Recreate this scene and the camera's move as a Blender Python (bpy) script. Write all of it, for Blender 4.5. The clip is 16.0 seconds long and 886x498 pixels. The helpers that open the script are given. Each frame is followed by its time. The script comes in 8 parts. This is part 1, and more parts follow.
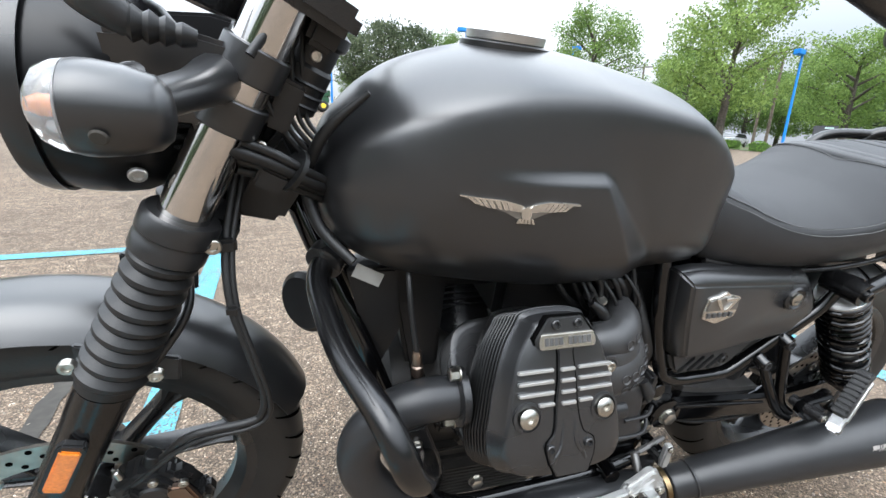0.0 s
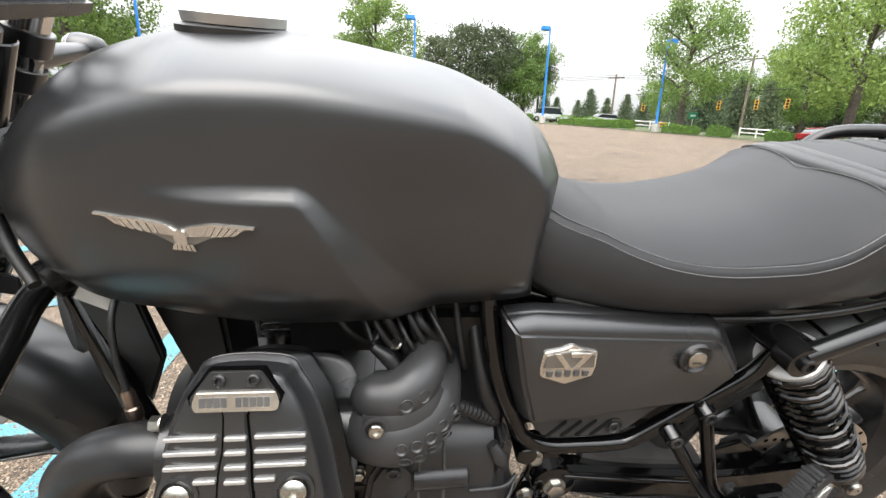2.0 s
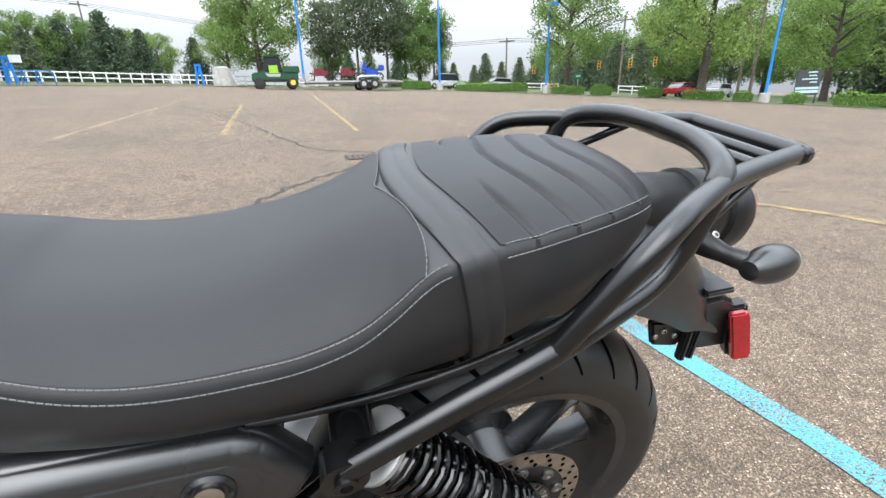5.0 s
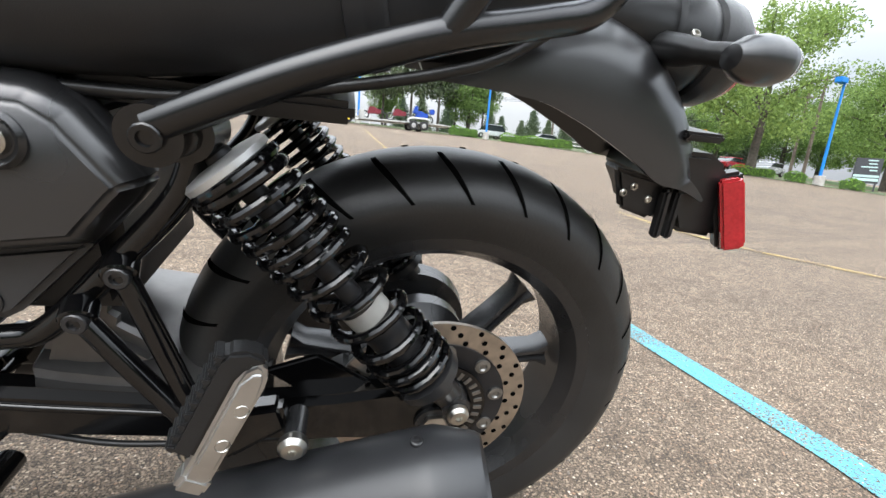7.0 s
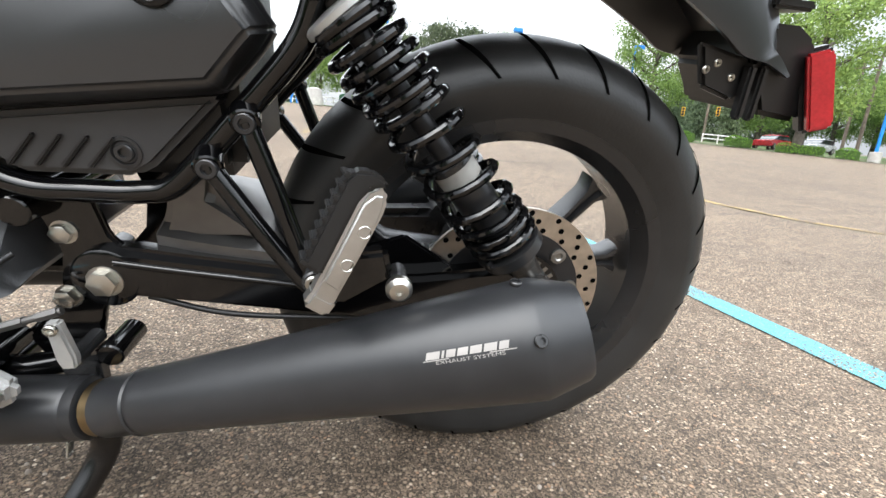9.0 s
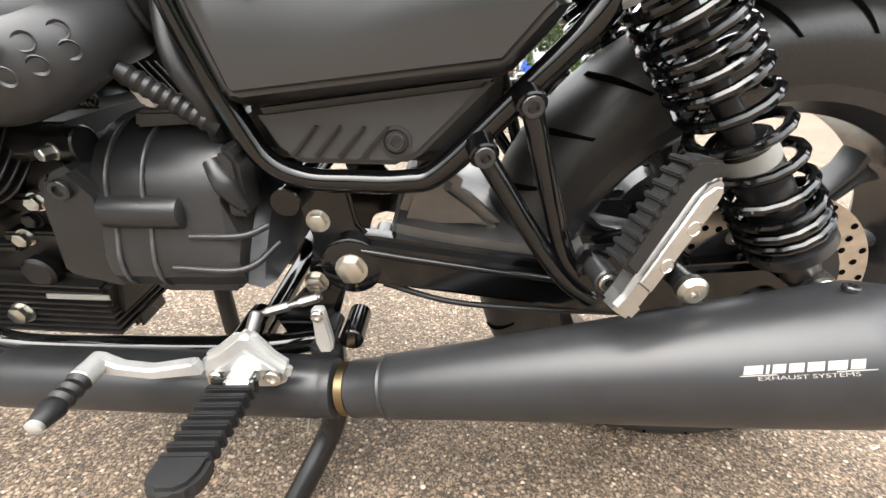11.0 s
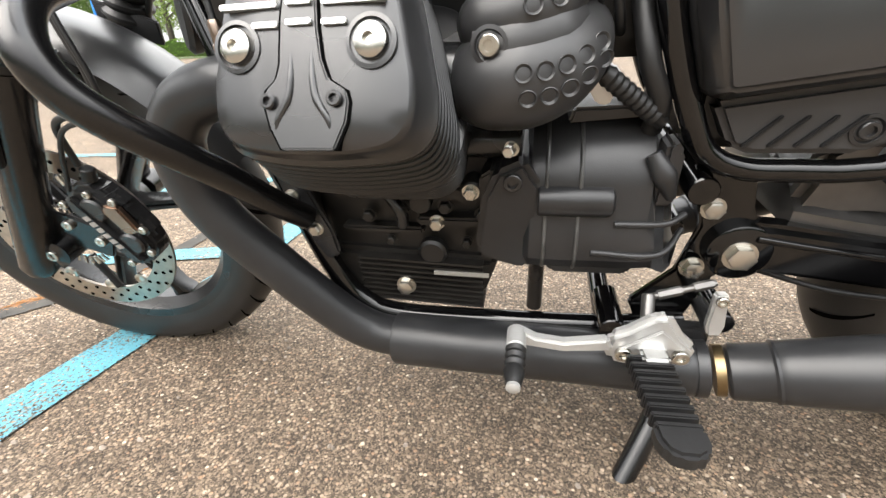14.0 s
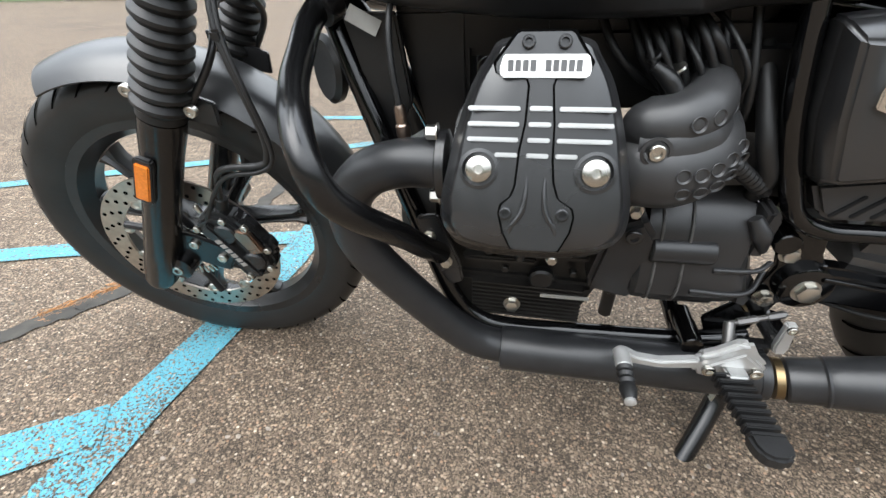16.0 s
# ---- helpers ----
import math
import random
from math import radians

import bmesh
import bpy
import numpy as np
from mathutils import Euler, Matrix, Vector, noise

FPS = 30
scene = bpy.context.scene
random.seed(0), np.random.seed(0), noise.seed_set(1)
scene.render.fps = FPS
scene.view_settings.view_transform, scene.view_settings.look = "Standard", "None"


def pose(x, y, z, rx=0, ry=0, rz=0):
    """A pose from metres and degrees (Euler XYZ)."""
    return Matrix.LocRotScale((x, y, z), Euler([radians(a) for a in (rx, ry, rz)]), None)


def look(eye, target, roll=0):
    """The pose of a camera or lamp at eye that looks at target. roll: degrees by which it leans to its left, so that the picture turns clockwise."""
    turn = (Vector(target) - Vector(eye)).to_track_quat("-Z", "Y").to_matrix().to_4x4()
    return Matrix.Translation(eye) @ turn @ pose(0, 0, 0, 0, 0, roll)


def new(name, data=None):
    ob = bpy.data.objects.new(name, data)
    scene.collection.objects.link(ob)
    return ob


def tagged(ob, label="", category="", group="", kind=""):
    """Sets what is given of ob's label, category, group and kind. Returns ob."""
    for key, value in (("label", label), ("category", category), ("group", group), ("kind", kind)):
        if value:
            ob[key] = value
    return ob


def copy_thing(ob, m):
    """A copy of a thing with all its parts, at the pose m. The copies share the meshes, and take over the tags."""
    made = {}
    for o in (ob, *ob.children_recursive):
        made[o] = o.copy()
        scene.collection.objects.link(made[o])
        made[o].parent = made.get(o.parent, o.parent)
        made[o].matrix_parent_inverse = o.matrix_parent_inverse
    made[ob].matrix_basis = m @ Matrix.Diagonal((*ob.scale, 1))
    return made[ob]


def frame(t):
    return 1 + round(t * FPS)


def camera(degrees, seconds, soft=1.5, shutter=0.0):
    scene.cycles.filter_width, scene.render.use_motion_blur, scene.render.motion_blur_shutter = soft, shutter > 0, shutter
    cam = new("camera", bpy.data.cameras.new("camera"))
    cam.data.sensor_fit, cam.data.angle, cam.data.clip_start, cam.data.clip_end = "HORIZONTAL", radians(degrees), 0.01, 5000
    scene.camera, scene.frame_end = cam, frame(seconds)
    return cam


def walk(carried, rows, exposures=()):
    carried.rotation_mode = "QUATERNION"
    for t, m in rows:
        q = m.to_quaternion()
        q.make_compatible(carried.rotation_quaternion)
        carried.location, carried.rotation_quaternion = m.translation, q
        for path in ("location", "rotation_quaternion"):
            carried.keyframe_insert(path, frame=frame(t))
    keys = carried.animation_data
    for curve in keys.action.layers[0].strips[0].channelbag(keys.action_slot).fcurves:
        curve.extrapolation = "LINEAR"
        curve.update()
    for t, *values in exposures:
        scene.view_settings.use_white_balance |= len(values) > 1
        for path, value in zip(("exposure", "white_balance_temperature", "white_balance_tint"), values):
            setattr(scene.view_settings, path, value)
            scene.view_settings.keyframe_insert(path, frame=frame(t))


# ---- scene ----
cam = camera(93.1, 16.0)
PATH = [
    (0, (0.34, -0.753, 0.823), (0.917, 1.101, 0.34), 2.4),
    (0.5, (0.446, -0.751, 0.823), (0.827, 1.157, 0.357), 2.3),
    (1, (0.562, -0.734, 0.82), (0.841, 1.198, 0.382), 3.1),
    (1.5, (0.655, -0.724, 0.826), (0.886, 1.217, 0.403), 3.1),
    (2, (0.739, -0.72, 0.84), (0.958, 1.207, 0.352), 2.1),
    (2.5, (0.838, -0.672, 0.868), (1.138, 1.226, 0.315), -0.6),
    (3, (0.913, -0.62, 0.9), (1.307, 1.245, 0.295), -2.9),
    (3.5, (0.986, -0.604, 0.906), (1.479, 1.23, 0.28), -4.9),
    (4, (1.069, -0.607, 0.904), (1.633, 1.2, 0.261), -5.0),
    (4.2, (1.1, -0.611, 0.903), (1.682, 1.193, 0.265), -4.7),
    (6.3, (1.305, -0.615, 0.765), (1.788, 1.25, 0.226), 5.3),
    (6.5, (1.312, -0.621, 0.713), (1.782, 1.259, 0.22), 5.5),
    (7, (1.334, -0.642, 0.608), (1.796, 1.26, 0.198), 4.9),
    (7.5, (1.332, -0.676, 0.525), (1.795, 1.229, 0.129), 3.8),
    (8, (1.323, -0.689, 0.493), (1.771, 1.214, 0.072), 3.5),
    (8.2, (1.318, -0.692, 0.485), (1.753, 1.212, 0.052), 3.5),
    (10.3, (1.156, -0.634, 0.486), (1.259, 1.288, -0.06), 2.2),
    (10.5, (1.14, -0.631, 0.484), (1.209, 1.288, -0.076), 1.9),
    (11, (1.093, -0.628, 0.486), (1.072, 1.279, -0.117), 1.3),
    (11.5, (1.036, -0.629, 0.496), (0.946, 1.257, -0.165), 0.6),
    (12, (0.997, -0.638, 0.493), (0.823, 1.238, -0.18), 0.1),
    (12.5, (0.94, -0.642, 0.495), (0.704, 1.21, -0.221), -0.7),
    (13, (0.887, -0.649, 0.497), (0.579, 1.19, -0.226), -1.1),
    (13.5, (0.819, -0.666, 0.5), (0.459, 1.162, -0.228), -1.5),
    (14, (0.756, -0.686, 0.51), (0.359, 1.134, -0.216), -1.7),
    (14.5, (0.679, -0.713, 0.522), (0.259, 1.101, -0.209), -1.8),
    (15, (0.603, -0.739, 0.53), (0.18, 1.062, -0.23), -1.7),
    (15.5, (0.567, -0.756, 0.545), (0.176, 1.024, -0.279), -1.3),
    (16, (0.586, -0.757, 0.643), (0.269, 0.993, -0.272), -0.7),
]
walk(cam, [(t, look(eye, at, roll)) for t, eye, at, roll in PATH], exposures=[(0.0, 1.0, 5950, 8), (1.2, 1.2, 6400, 9), (2.0, 1.13, 6500, 10), (4.2, 0.8, 5950, 8), (6.3, 0.95, 6150, 9), (8.2, 0.98, 6100, 8), (10.3, 1.68, 6500, 10), (12.3, 1.88, 6750, 10), (14.5, 1.26, 6600, 10), (16.0, 0.93, 6150, 8)])

# ---- world and light: bright overcast ----
world = bpy.data.worlds.new("overcast_sky")
scene.world = world
world.use_nodes = True
wn, wl = world.node_tree.nodes, world.node_tree.links
wn.clear()
w_out = wn.new("ShaderNodeOutputWorld")
w_bg = wn.new("ShaderNodeBackground")
w_sky = wn.new("ShaderNodeTexSky")
w_sky.sky_type = "NISHITA"
w_sky.sun_disc = False
w_sky.sun_elevation = radians(52)
w_sky.sun_rotation = radians(216)
w_sky.air_density, w_sky.dust_density = 1.0, 4.0
w_dim = wn.new("ShaderNodeVectorMath")
w_dim.operation = "SCALE"
w_dim.inputs["Scale"].default_value = 0.10
w_coord = wn.new("ShaderNodeTexCoord")
w_map = wn.new("ShaderNodeMapping")
w_map.inputs["Scale"].default_value = (1.0, 1.0, 3.0)
w_noise = wn.new("ShaderNodeTexNoise")
w_noise.inputs["Scale"].default_value = 1.6
w_noise.inputs["Detail"].default_value = 5.0
w_ramp = wn.new("ShaderNodeValToRGB")
w_ramp.color_ramp.elements[0].position, w_ramp.color_ramp.elements[0].color = 0.36, (0.66, 0.69, 0.73, 1)
w_ramp.color_ramp.elements[1].position, w_ramp.color_ramp.elements[1].color = 0.60, (1.02, 1.02, 1.01, 1)
w_mix = wn.new("ShaderNodeMix")
w_mix.data_type = "RGBA"
w_mix.inputs["Factor"].default_value = 0.88
wl.new(w_sky.outputs["Color"], w_dim.inputs[0])
wl.new(w_coord.outputs["Generated"], w_map.inputs["Vector"])
wl.new(w_map.outputs["Vector"], w_noise.inputs["Vector"])
wl.new(w_noise.outputs["Fac"], w_ramp.inputs["Fac"])
wl.new(w_dim.outputs["Vector"], w_mix.inputs["A"])
wl.new(w_ramp.outputs["Color"], w_mix.inputs["B"])
# overcast sky: three times brighter overhead than at the horizon
w_sep = wn.new("ShaderNodeSeparateXYZ")
w_up = wn.new("ShaderNodeMapRange")
w_up.inputs["From Min"].default_value, w_up.inputs["From Max"].default_value = 0.0, 1.0
w_up.inputs["To Min"].default_value, w_up.inputs["To Max"].default_value = 0.42, 3.15
w_up.interpolation_type = "SMOOTHSTEP"
w_mul = wn.new("ShaderNodeVectorMath")
w_mul.operation = "SCALE"
wl.new(w_coord.outputs["Generated"], w_sep.inputs["Vector"])
wl.new(w_sep.outputs["Z"], w_up.inputs["Value"])
wl.new(w_mix.outputs["Result"], w_mul.inputs[0])
wl.new(w_up.outputs["Result"], w_mul.inputs["Scale"])
wl.new(w_mul.outputs["Vector"], w_bg.inputs["Color"])
wl.new(w_bg.outputs["Background"], w_out.inputs["Surface"])
w_bg.inputs["Strength"].default_value = 1.0

sun_data = bpy.data.lights.new("sun", "SUN")
sun_data.energy, sun_data.angle, sun_data.color = 1.0, radians(50), (1.0, 0.97, 0.93)
sun = new("sun", sun_data)
sun.matrix_world = look((-5.0, -7.0, 11.0), (0, 0, 0))

# ---- materials ----
def ramp_node(nt, fac, stops):
    r = nt.nodes.new("ShaderNodeValToRGB")
    while len(r.color_ramp.elements) < len(stops):
        r.color_ramp.elements.new(0.5)
    for e, (p, c) in zip(r.color_ramp.elements, stops):
        e.position, e.color = p, (*c, 1) if len(c) == 3 else c
    nt.links.new(fac, r.inputs["Fac"])
    return r.outputs["Color"]


def tex(nt, kind, scale, coord, **kw):
    n = nt.nodes.new(kind)
    n.inputs["Scale"].default_value = scale
    for k, v in kw.items():
        n.inputs[k.replace("_", " ").title()].default_value = v
    nt.links.new(coord, n.inputs["Vector"])
    return n


def mixc(nt, fac, a, b, blend="MIX"):
    m = nt.nodes.new("ShaderNodeMix")
    m.data_type, m.blend_type = "RGBA", blend
    for sock, v in (("Factor", fac), ("A", a), ("B", b)):
        if isinstance(v, (int, float)):
            m.inputs[sock].default_value = v
        elif isinstance(v, tuple):
            m.inputs[sock].default_value = (*v, 1)
        else:
            nt.links.new(v, m.inputs[sock])
    return m.outputs["Result"]


def bump(nt, bsdf, height, strength, distance):
    b = nt.nodes.new("ShaderNodeBump")
    b.inputs["Strength"].default_value, b.inputs["Distance"].default_value = strength, distance
    nt.links.new(height, b.inputs["Height"])
    nt.links.new(b.outputs["Normal"], bsdf.inputs["Normal"])
    return b


def material(name, color, rough=0.5, metal=0.0, var=0.12, scale=30.0, relief=0.0, relief_scale=400.0, rough_var=0.12, coat=0.0, spec=0.5, object_random=0.0):
    m = bpy.data.materials.new(name)
    m.use_nodes = True
    nt = m.node_tree
    b = nt.nodes["Principled BSDF"]
    co = nt.nodes.new("ShaderNodeTexCoord").outputs["Object"]
    n1 = tex(nt, "ShaderNodeTexNoise", scale, co, detail=6.0)
    n2 = tex(nt, "ShaderNodeTexNoise", scale * 0.14, co, detail=3.0)
    lo = tuple(c * (1 - var) for c in color)
    hi = tuple(min(1, c * (1 + var)) for c in color)
    c1 = ramp_node(nt, n1.outputs["Fac"], [(0.3, lo), (0.7, hi)])
    c2 = ramp_node(nt, n2.outputs["Fac"], [(0.35, (1 - var,) * 3), (0.65, (1, 1, 1))])
    col = mixc(nt, 1.0, c1, c2, "MULTIPLY")
    if object_random:
        oi = nt.nodes.new("ShaderNodeObjectInfo").outputs["Random"]
        col = mixc(nt, 1.0, col, ramp_node(nt, oi, [(0, (1 - object_random,) * 3), (1, (1, 1, 1))]), "MULTIPLY")
    nt.links.new(col, b.inputs["Base Color"])
    r = nt.nodes.new("ShaderNodeMapRange")
    r.inputs["To Min"].default_value, r.inputs["To Max"].default_value = max(0.02, rough - rough_var), min(1, rough + rough_var)
    nt.links.new(n2.outputs["Fac"], r.inputs["Value"])
    nt.links.new(r.outputs["Result"], b.inputs["Roughness"])
    b.inputs["Metallic"].default_value = metal
    b.inputs["Coat Weight"].default_value = coat
    b.inputs["Specular IOR Level"].default_value = spec
    if relief:
        n3 = tex(nt, "ShaderNodeTexNoise", relief_scale, co, detail=3.0)
        bump(nt, b, n3.outputs["Fac"], 0.5, relief)
    return m


MATT_BLACK = material("matt_black_paint", (0.0145, 0.0147, 0.0157), 0.29, var=0.08, spec=0.9, relief=0.00006, relief_scale=1800, rough_var=0.05)
SATIN_BLACK = material("satin_black_engine_paint", (0.018, 0.018, 0.0188), 0.28, var=0.2, relief=0.0002, relief_scale=900, spec=0.6)
GLOSS_BLACK = material("gloss_black_frame_paint", (0.0022, 0.0022, 0.0025), 0.10, var=0.2, rough_var=0.07, spec=0.6)
TUBE_BLACK = material("semi_gloss_black_tube_paint", (0.005, 0.005, 0.0054), 0.24, var=0.2, rough_var=0.07, spec=0.6)
EXHAUST_BLACK = material("matt_black_ceramic_exhaust", (0.019, 0.0195, 0.021), 0.38, var=0.15, relief=0.00012, relief_scale=1500)
RUBBER = material("black_rubber", (0.010, 0.010, 0.0104), 0.46, var=0.25, relief=0.0003, relief_scale=500)
TYRE = material("dusty_tyre_rubber", (0.019, 0.0188, 0.0185), 0.44, var=0.25, scale=14, relief=0.0004, relief_scale=300)
PLASTIC = material("grained_black_plastic", (0.011, 0.011, 0.0114), 0.36, var=0.2, relief=0.0003, relief_scale=1200)
VINYL = material("black_seat_vinyl", (0.0225, 0.0227, 0.0240), 0.42, var=0.1, relief=0.0004, relief_scale=1400, rough_var=0.06, spec=0.4)
VINYL_TOP = material("dark_grey_seat_top_vinyl", (0.0150, 0.0152, 0.0165), 0.50, var=0.12, relief=0.0003, relief_scale=1100, rough_var=0.06, scale=12, spec=0.3)
THREAD = material("pale_grey_thread", (0.13, 0.13, 0.13), 0.8)
CHROME = material("polished_fork_steel", (0.72, 0.70, 0.68), 0.10, 1.0, var=0.06, rough_var=0.04)
ALU = material("cast_aluminium", (0.62, 0.62, 0.61), 0.38, 1.0, var=0.12, relief=0.0003, relief_scale=700)
ALU_PAINT = material("silver_painted_aluminium", (0.55, 0.55, 0.54), 0.42, 0.6, var=0.12, relief=0.0003, relief_scale=600)
STEEL = material("zinc_bolt_steel", (0.62, 0.60, 0.55), 0.3, 1.0, var=0.15)
DISC = material("drilled_disc_steel", (0.55, 0.50, 0.44), 0.33, 1.0, var=0.15, scale=60)
DARK_STEEL = material("dark_disc_carrier", (0.03, 0.03, 0.032), 0.4, 0.4, var=0.2)
EMBLEM = material("bright_emblem_metal", (0.78, 0.76, 0.72), 0.25, 1.0, var=0.1)
EMBLEM_DARK = material("emblem_recess_grey", (0.10, 0.10, 0.10), 0.4, 0.3)
STRIPE = material("milled_bare_aluminium", (0.62, 0.62, 0.61), 0.32, 0.8, var=0.08)
EMBLEM_MID = material("dull_emblem_metal", (0.30, 0.295, 0.28), 0.38, 0.9, var=0.12)
AMBER = material("amber_reflector_plastic", (0.75, 0.22, 0.02), 0.22, var=0.15, scale=300, coat=0.5)
RED_LENS = material("red_reflector_plastic", (0.40, 0.014, 0.02), 0.2, var=0.15, scale=300, coat=0.5)
BRASS = material("brass_ring", (0.30, 0.22, 0.12), 0.4, 1.0, var=0.2)
LABEL = material("worn_label_paper", (0.38, 0.37, 0.34), 0.6, var=0.2)
WHITE_PRINT = material("silver_print", (0.34, 0.32, 0.30), 0.5, 0.1)
DUST_ALU = material("satin_grey_black_gearbox_paint", (0.024, 0.024, 0.025), 0.32, 0.1, var=0.25, scale=14, relief=0.0003, relief_scale=700)
# near black without sheen: shade of grooves, drillings and gaps put into colour
RECESS_SHADE = material("near_black_recess_shade", (0.003, 0.003, 0.003), 0.95, spec=0.0)
CRANKCASE = material("dirty_dark_crankcase", (0.022, 0.020, 0.018), 0.46, 0.1, var=0.5, scale=25, relief=0.0004, relief_scale=500)
INTAKE = material("moulded_grey_intake_plastic", (0.036, 0.036, 0.037), 0.40, var=0.12, relief=0.0002, relief_scale=1200)
BRIDGE = material("satin_grey_cast_metal", (0.16, 0.155, 0.15), 0.36, 0.75, var=0.2, scale=20, relief=0.0003, relief_scale=600)
LAMP_BLACK = material("dull_black_lamp_shell", (0.006, 0.006, 0.0066), 0.30, var=0.15, spec=0.25)
# casting seams made paler than the case, a painted highlight along their edges
LIT_SEAM = material("lit_casting_seam", (0.085, 0.085, 0.083), 0.35, 0.4, var=0.3, scale=60)
COPPER = material("heat_tinted_sensor_metal", (0.42, 0.32, 0.26), 0.3, 1.0, var=0.2)
CLEAR_LENS = bpy.data.materials.new("clear_lens_plastic")
CLEAR_LENS.use_nodes = True
_b = CLEAR_LENS.node_tree.nodes["Principled BSDF"]
_b.inputs["Base Color"].default_value = (0.9, 0.9, 0.9, 1)
_b.inputs["Roughness"].default_value = 0.08
_b.inputs["Transmission Weight"].default_value = 0.8


# ---- building tools ----
def finish(name, bm, mat, parent=None, label="", sharp=35.0):
    bmesh.ops.remove_doubles(bm, verts=bm.verts, dist=1e-6)
    bmesh.ops.recalc_face_normals(bm, faces=bm.faces)
    lim = radians(sharp)
    for f in bm.faces:
        f.smooth = True
    for e in bm.edges:
        e.smooth = not (len(e.link_faces) == 2 and e.calc_face_angle(0) > lim)
    me = bpy.data.meshes.new(name)
    bm.to_mesh(me)
    bm.free()
    me.materials.append(mat)
    ob = new(name, me)
    if parent is not None:
        ob.parent = parent
    if label:
        ob["label"] = label
    return ob


XF = [Matrix.Identity(4)]


def part(name, bm, mat, parent, label="", sharp=35.0):
    """One mesh under a thing or a part; the current frame XF is baked in."""
    bmesh.ops.transform(bm, matrix=XF[-1], verts=bm.verts)
    return finish(name, bm, mat, parent, label, sharp)


def spline(pts, n=8, closed=False):
    P = [Vector(p) for p in pts]
    if len(P) < 3:
        return P
    out = []
    N = len(P)
    for i in range(N if closed else N - 1):
        if closed:
            a, b, c, d = P[i - 1], P[i], P[(i + 1) % N], P[(i + 2) % N]
        else:
            b, c = P[i], P[i + 1]
            a = P[i - 1] if i else b * 2 - c
            d = P[i + 2] if i + 2 < N else c * 2 - b
        for k in range(n):
            t = k / n
            out.append(0.5 * ((2 * b) + (c - a) * t + (2 * a - 5 * b + 4 * c - d) * t * t + (3 * b - a - 3 * c + d) * t ** 3))
    if not closed:
        out.append(P[-1])
    return out


def tube(pts, r, n=8, seg=12, closed=False, bm=None, smooth=True):
    """A round tube through points; r a number or one radius per control point."""
    bm = bm or bmesh.new()
    C = spline(pts, n, closed) if smooth else [Vector(p) for p in pts]
    m = len(C)
    if isinstance(r, (int, float)):
        R = [r] * m
    else:
        R = [float(np.interp(i / (m - 1) * (len(r) - 1), range(len(r)), r)) for i in range(m)]
    rings, nrm = [], None
    for i, c in enumerate(C):
        t = (C[(i + 1) % m] - C[i - 1]) if closed else (C[min(i + 1, m - 1)] - C[max(i - 1, 0)])
        t.normalize()
        if nrm is None:
            nrm = t.orthogonal().normalized()
        nrm = (nrm - t * nrm.dot(t)).normalized()
        bn = t.cross(nrm)
        rings.append([bm.verts.new(c + (nrm * math.cos(a) + bn * math.sin(a)) * R[i]) for a in (2 * math.pi * k / seg for k in range(seg))])
    for i in range(m if closed else m - 1):
        A, B = rings[i], rings[(i + 1) % m]
        for k in range(seg):
            bm.faces.new((A[k], A[(k + 1) % seg], B[(k + 1) % seg], B[k]))
    if not closed:
        bm.faces.new(rings[0][::-1])
        bm.faces.new(rings[-1])
    return bm


def frame_to(p, d, up=(0, 0, 1)):
    """A frame at p whose z runs along d."""
    d = Vector(d).normalized()
    q = d.to_track_quat("Z", "Y")
    return Matrix.Translation(p) @ q.to_matrix().to_4x4()


def lathe(profile, p=(0, 0, 0), d=(0, 0, 1), seg=24, bm=None, cap=True):
    """A turned body: profile rows of (radius, height) along the axis d from p."""
    bm = bm or bmesh.new()
    M = frame_to(p, d)
    rings = []
    for r, h in profile:
        rings.append([bm.verts.new(M @ Vector((max(r, 1e-5) * math.cos(a), max(r, 1e-5) * math.sin(a), h))) for a in (2 * math.pi * k / seg for k in range(seg))])
    for A, B in zip(rings, rings[1:]):
        for k in range(seg):
            bm.faces.new((A[k], A[(k + 1) % seg], B[(k + 1) % seg], B[k]))
    if cap:
        bm.faces.new(rings[0][::-1])
        bm.faces.new(rings[-1])
    return bm


def rod(p0, p1, r, r1=None, seg=16, bm=None, edge=0.0015):
    p0, p1 = Vector(p0), Vector(p1)
    L = (p1 - p0).length
    r1 = r if r1 is None else r1
    e = min(edge, L / 4, r / 3, r1 / 3)
    return lathe([(r - e, 0), (r, e), (r1, L - e), (r1 - e, L)], p0, p1 - p0, seg, bm)


def prism(outline, y0, y1, bev=0.003, bm=None, to=None, segs=2):
    """A plate: outline rows of (x, z), from y0 to y1, with rounded edges."""
    own = bmesh.new()
    A = [own.verts.new((x, y0, z)) for x, z in outline]
    B = [own.verts.new((x, y1, z)) for x, z in outline]
    N = len(A)
    own.faces.new(A)
    own.faces.new(B[::-1])
    for i in range(N):
        own.faces.new((A[i], B[i], B[(i + 1) % N], A[(i + 1) % N]))
    bmesh.ops.recalc_face_normals(own, faces=own.faces)
    if bev:
        own.verts.ensure_lookup_table()
        edges = [e for e in own.edges if len(e.link_faces) == 2 and e.calc_face_angle(0) > 0.5]
        bmesh.ops.bevel(own, geom=edges, offset=bev, segments=segs, affect="EDGES", clamp_overlap=True)
    if to is not None:
        bmesh.ops.transform(own, matrix=to, verts=own.verts)
    return merge(bm, own)


def merge(bm, own):
    if bm is None:
        return own
    me = bpy.data.meshes.new("tmp")
    own.to_mesh(me)
    own.free()
    bm.from_mesh(me)
    bpy.data.meshes.remove(me)
    return bm


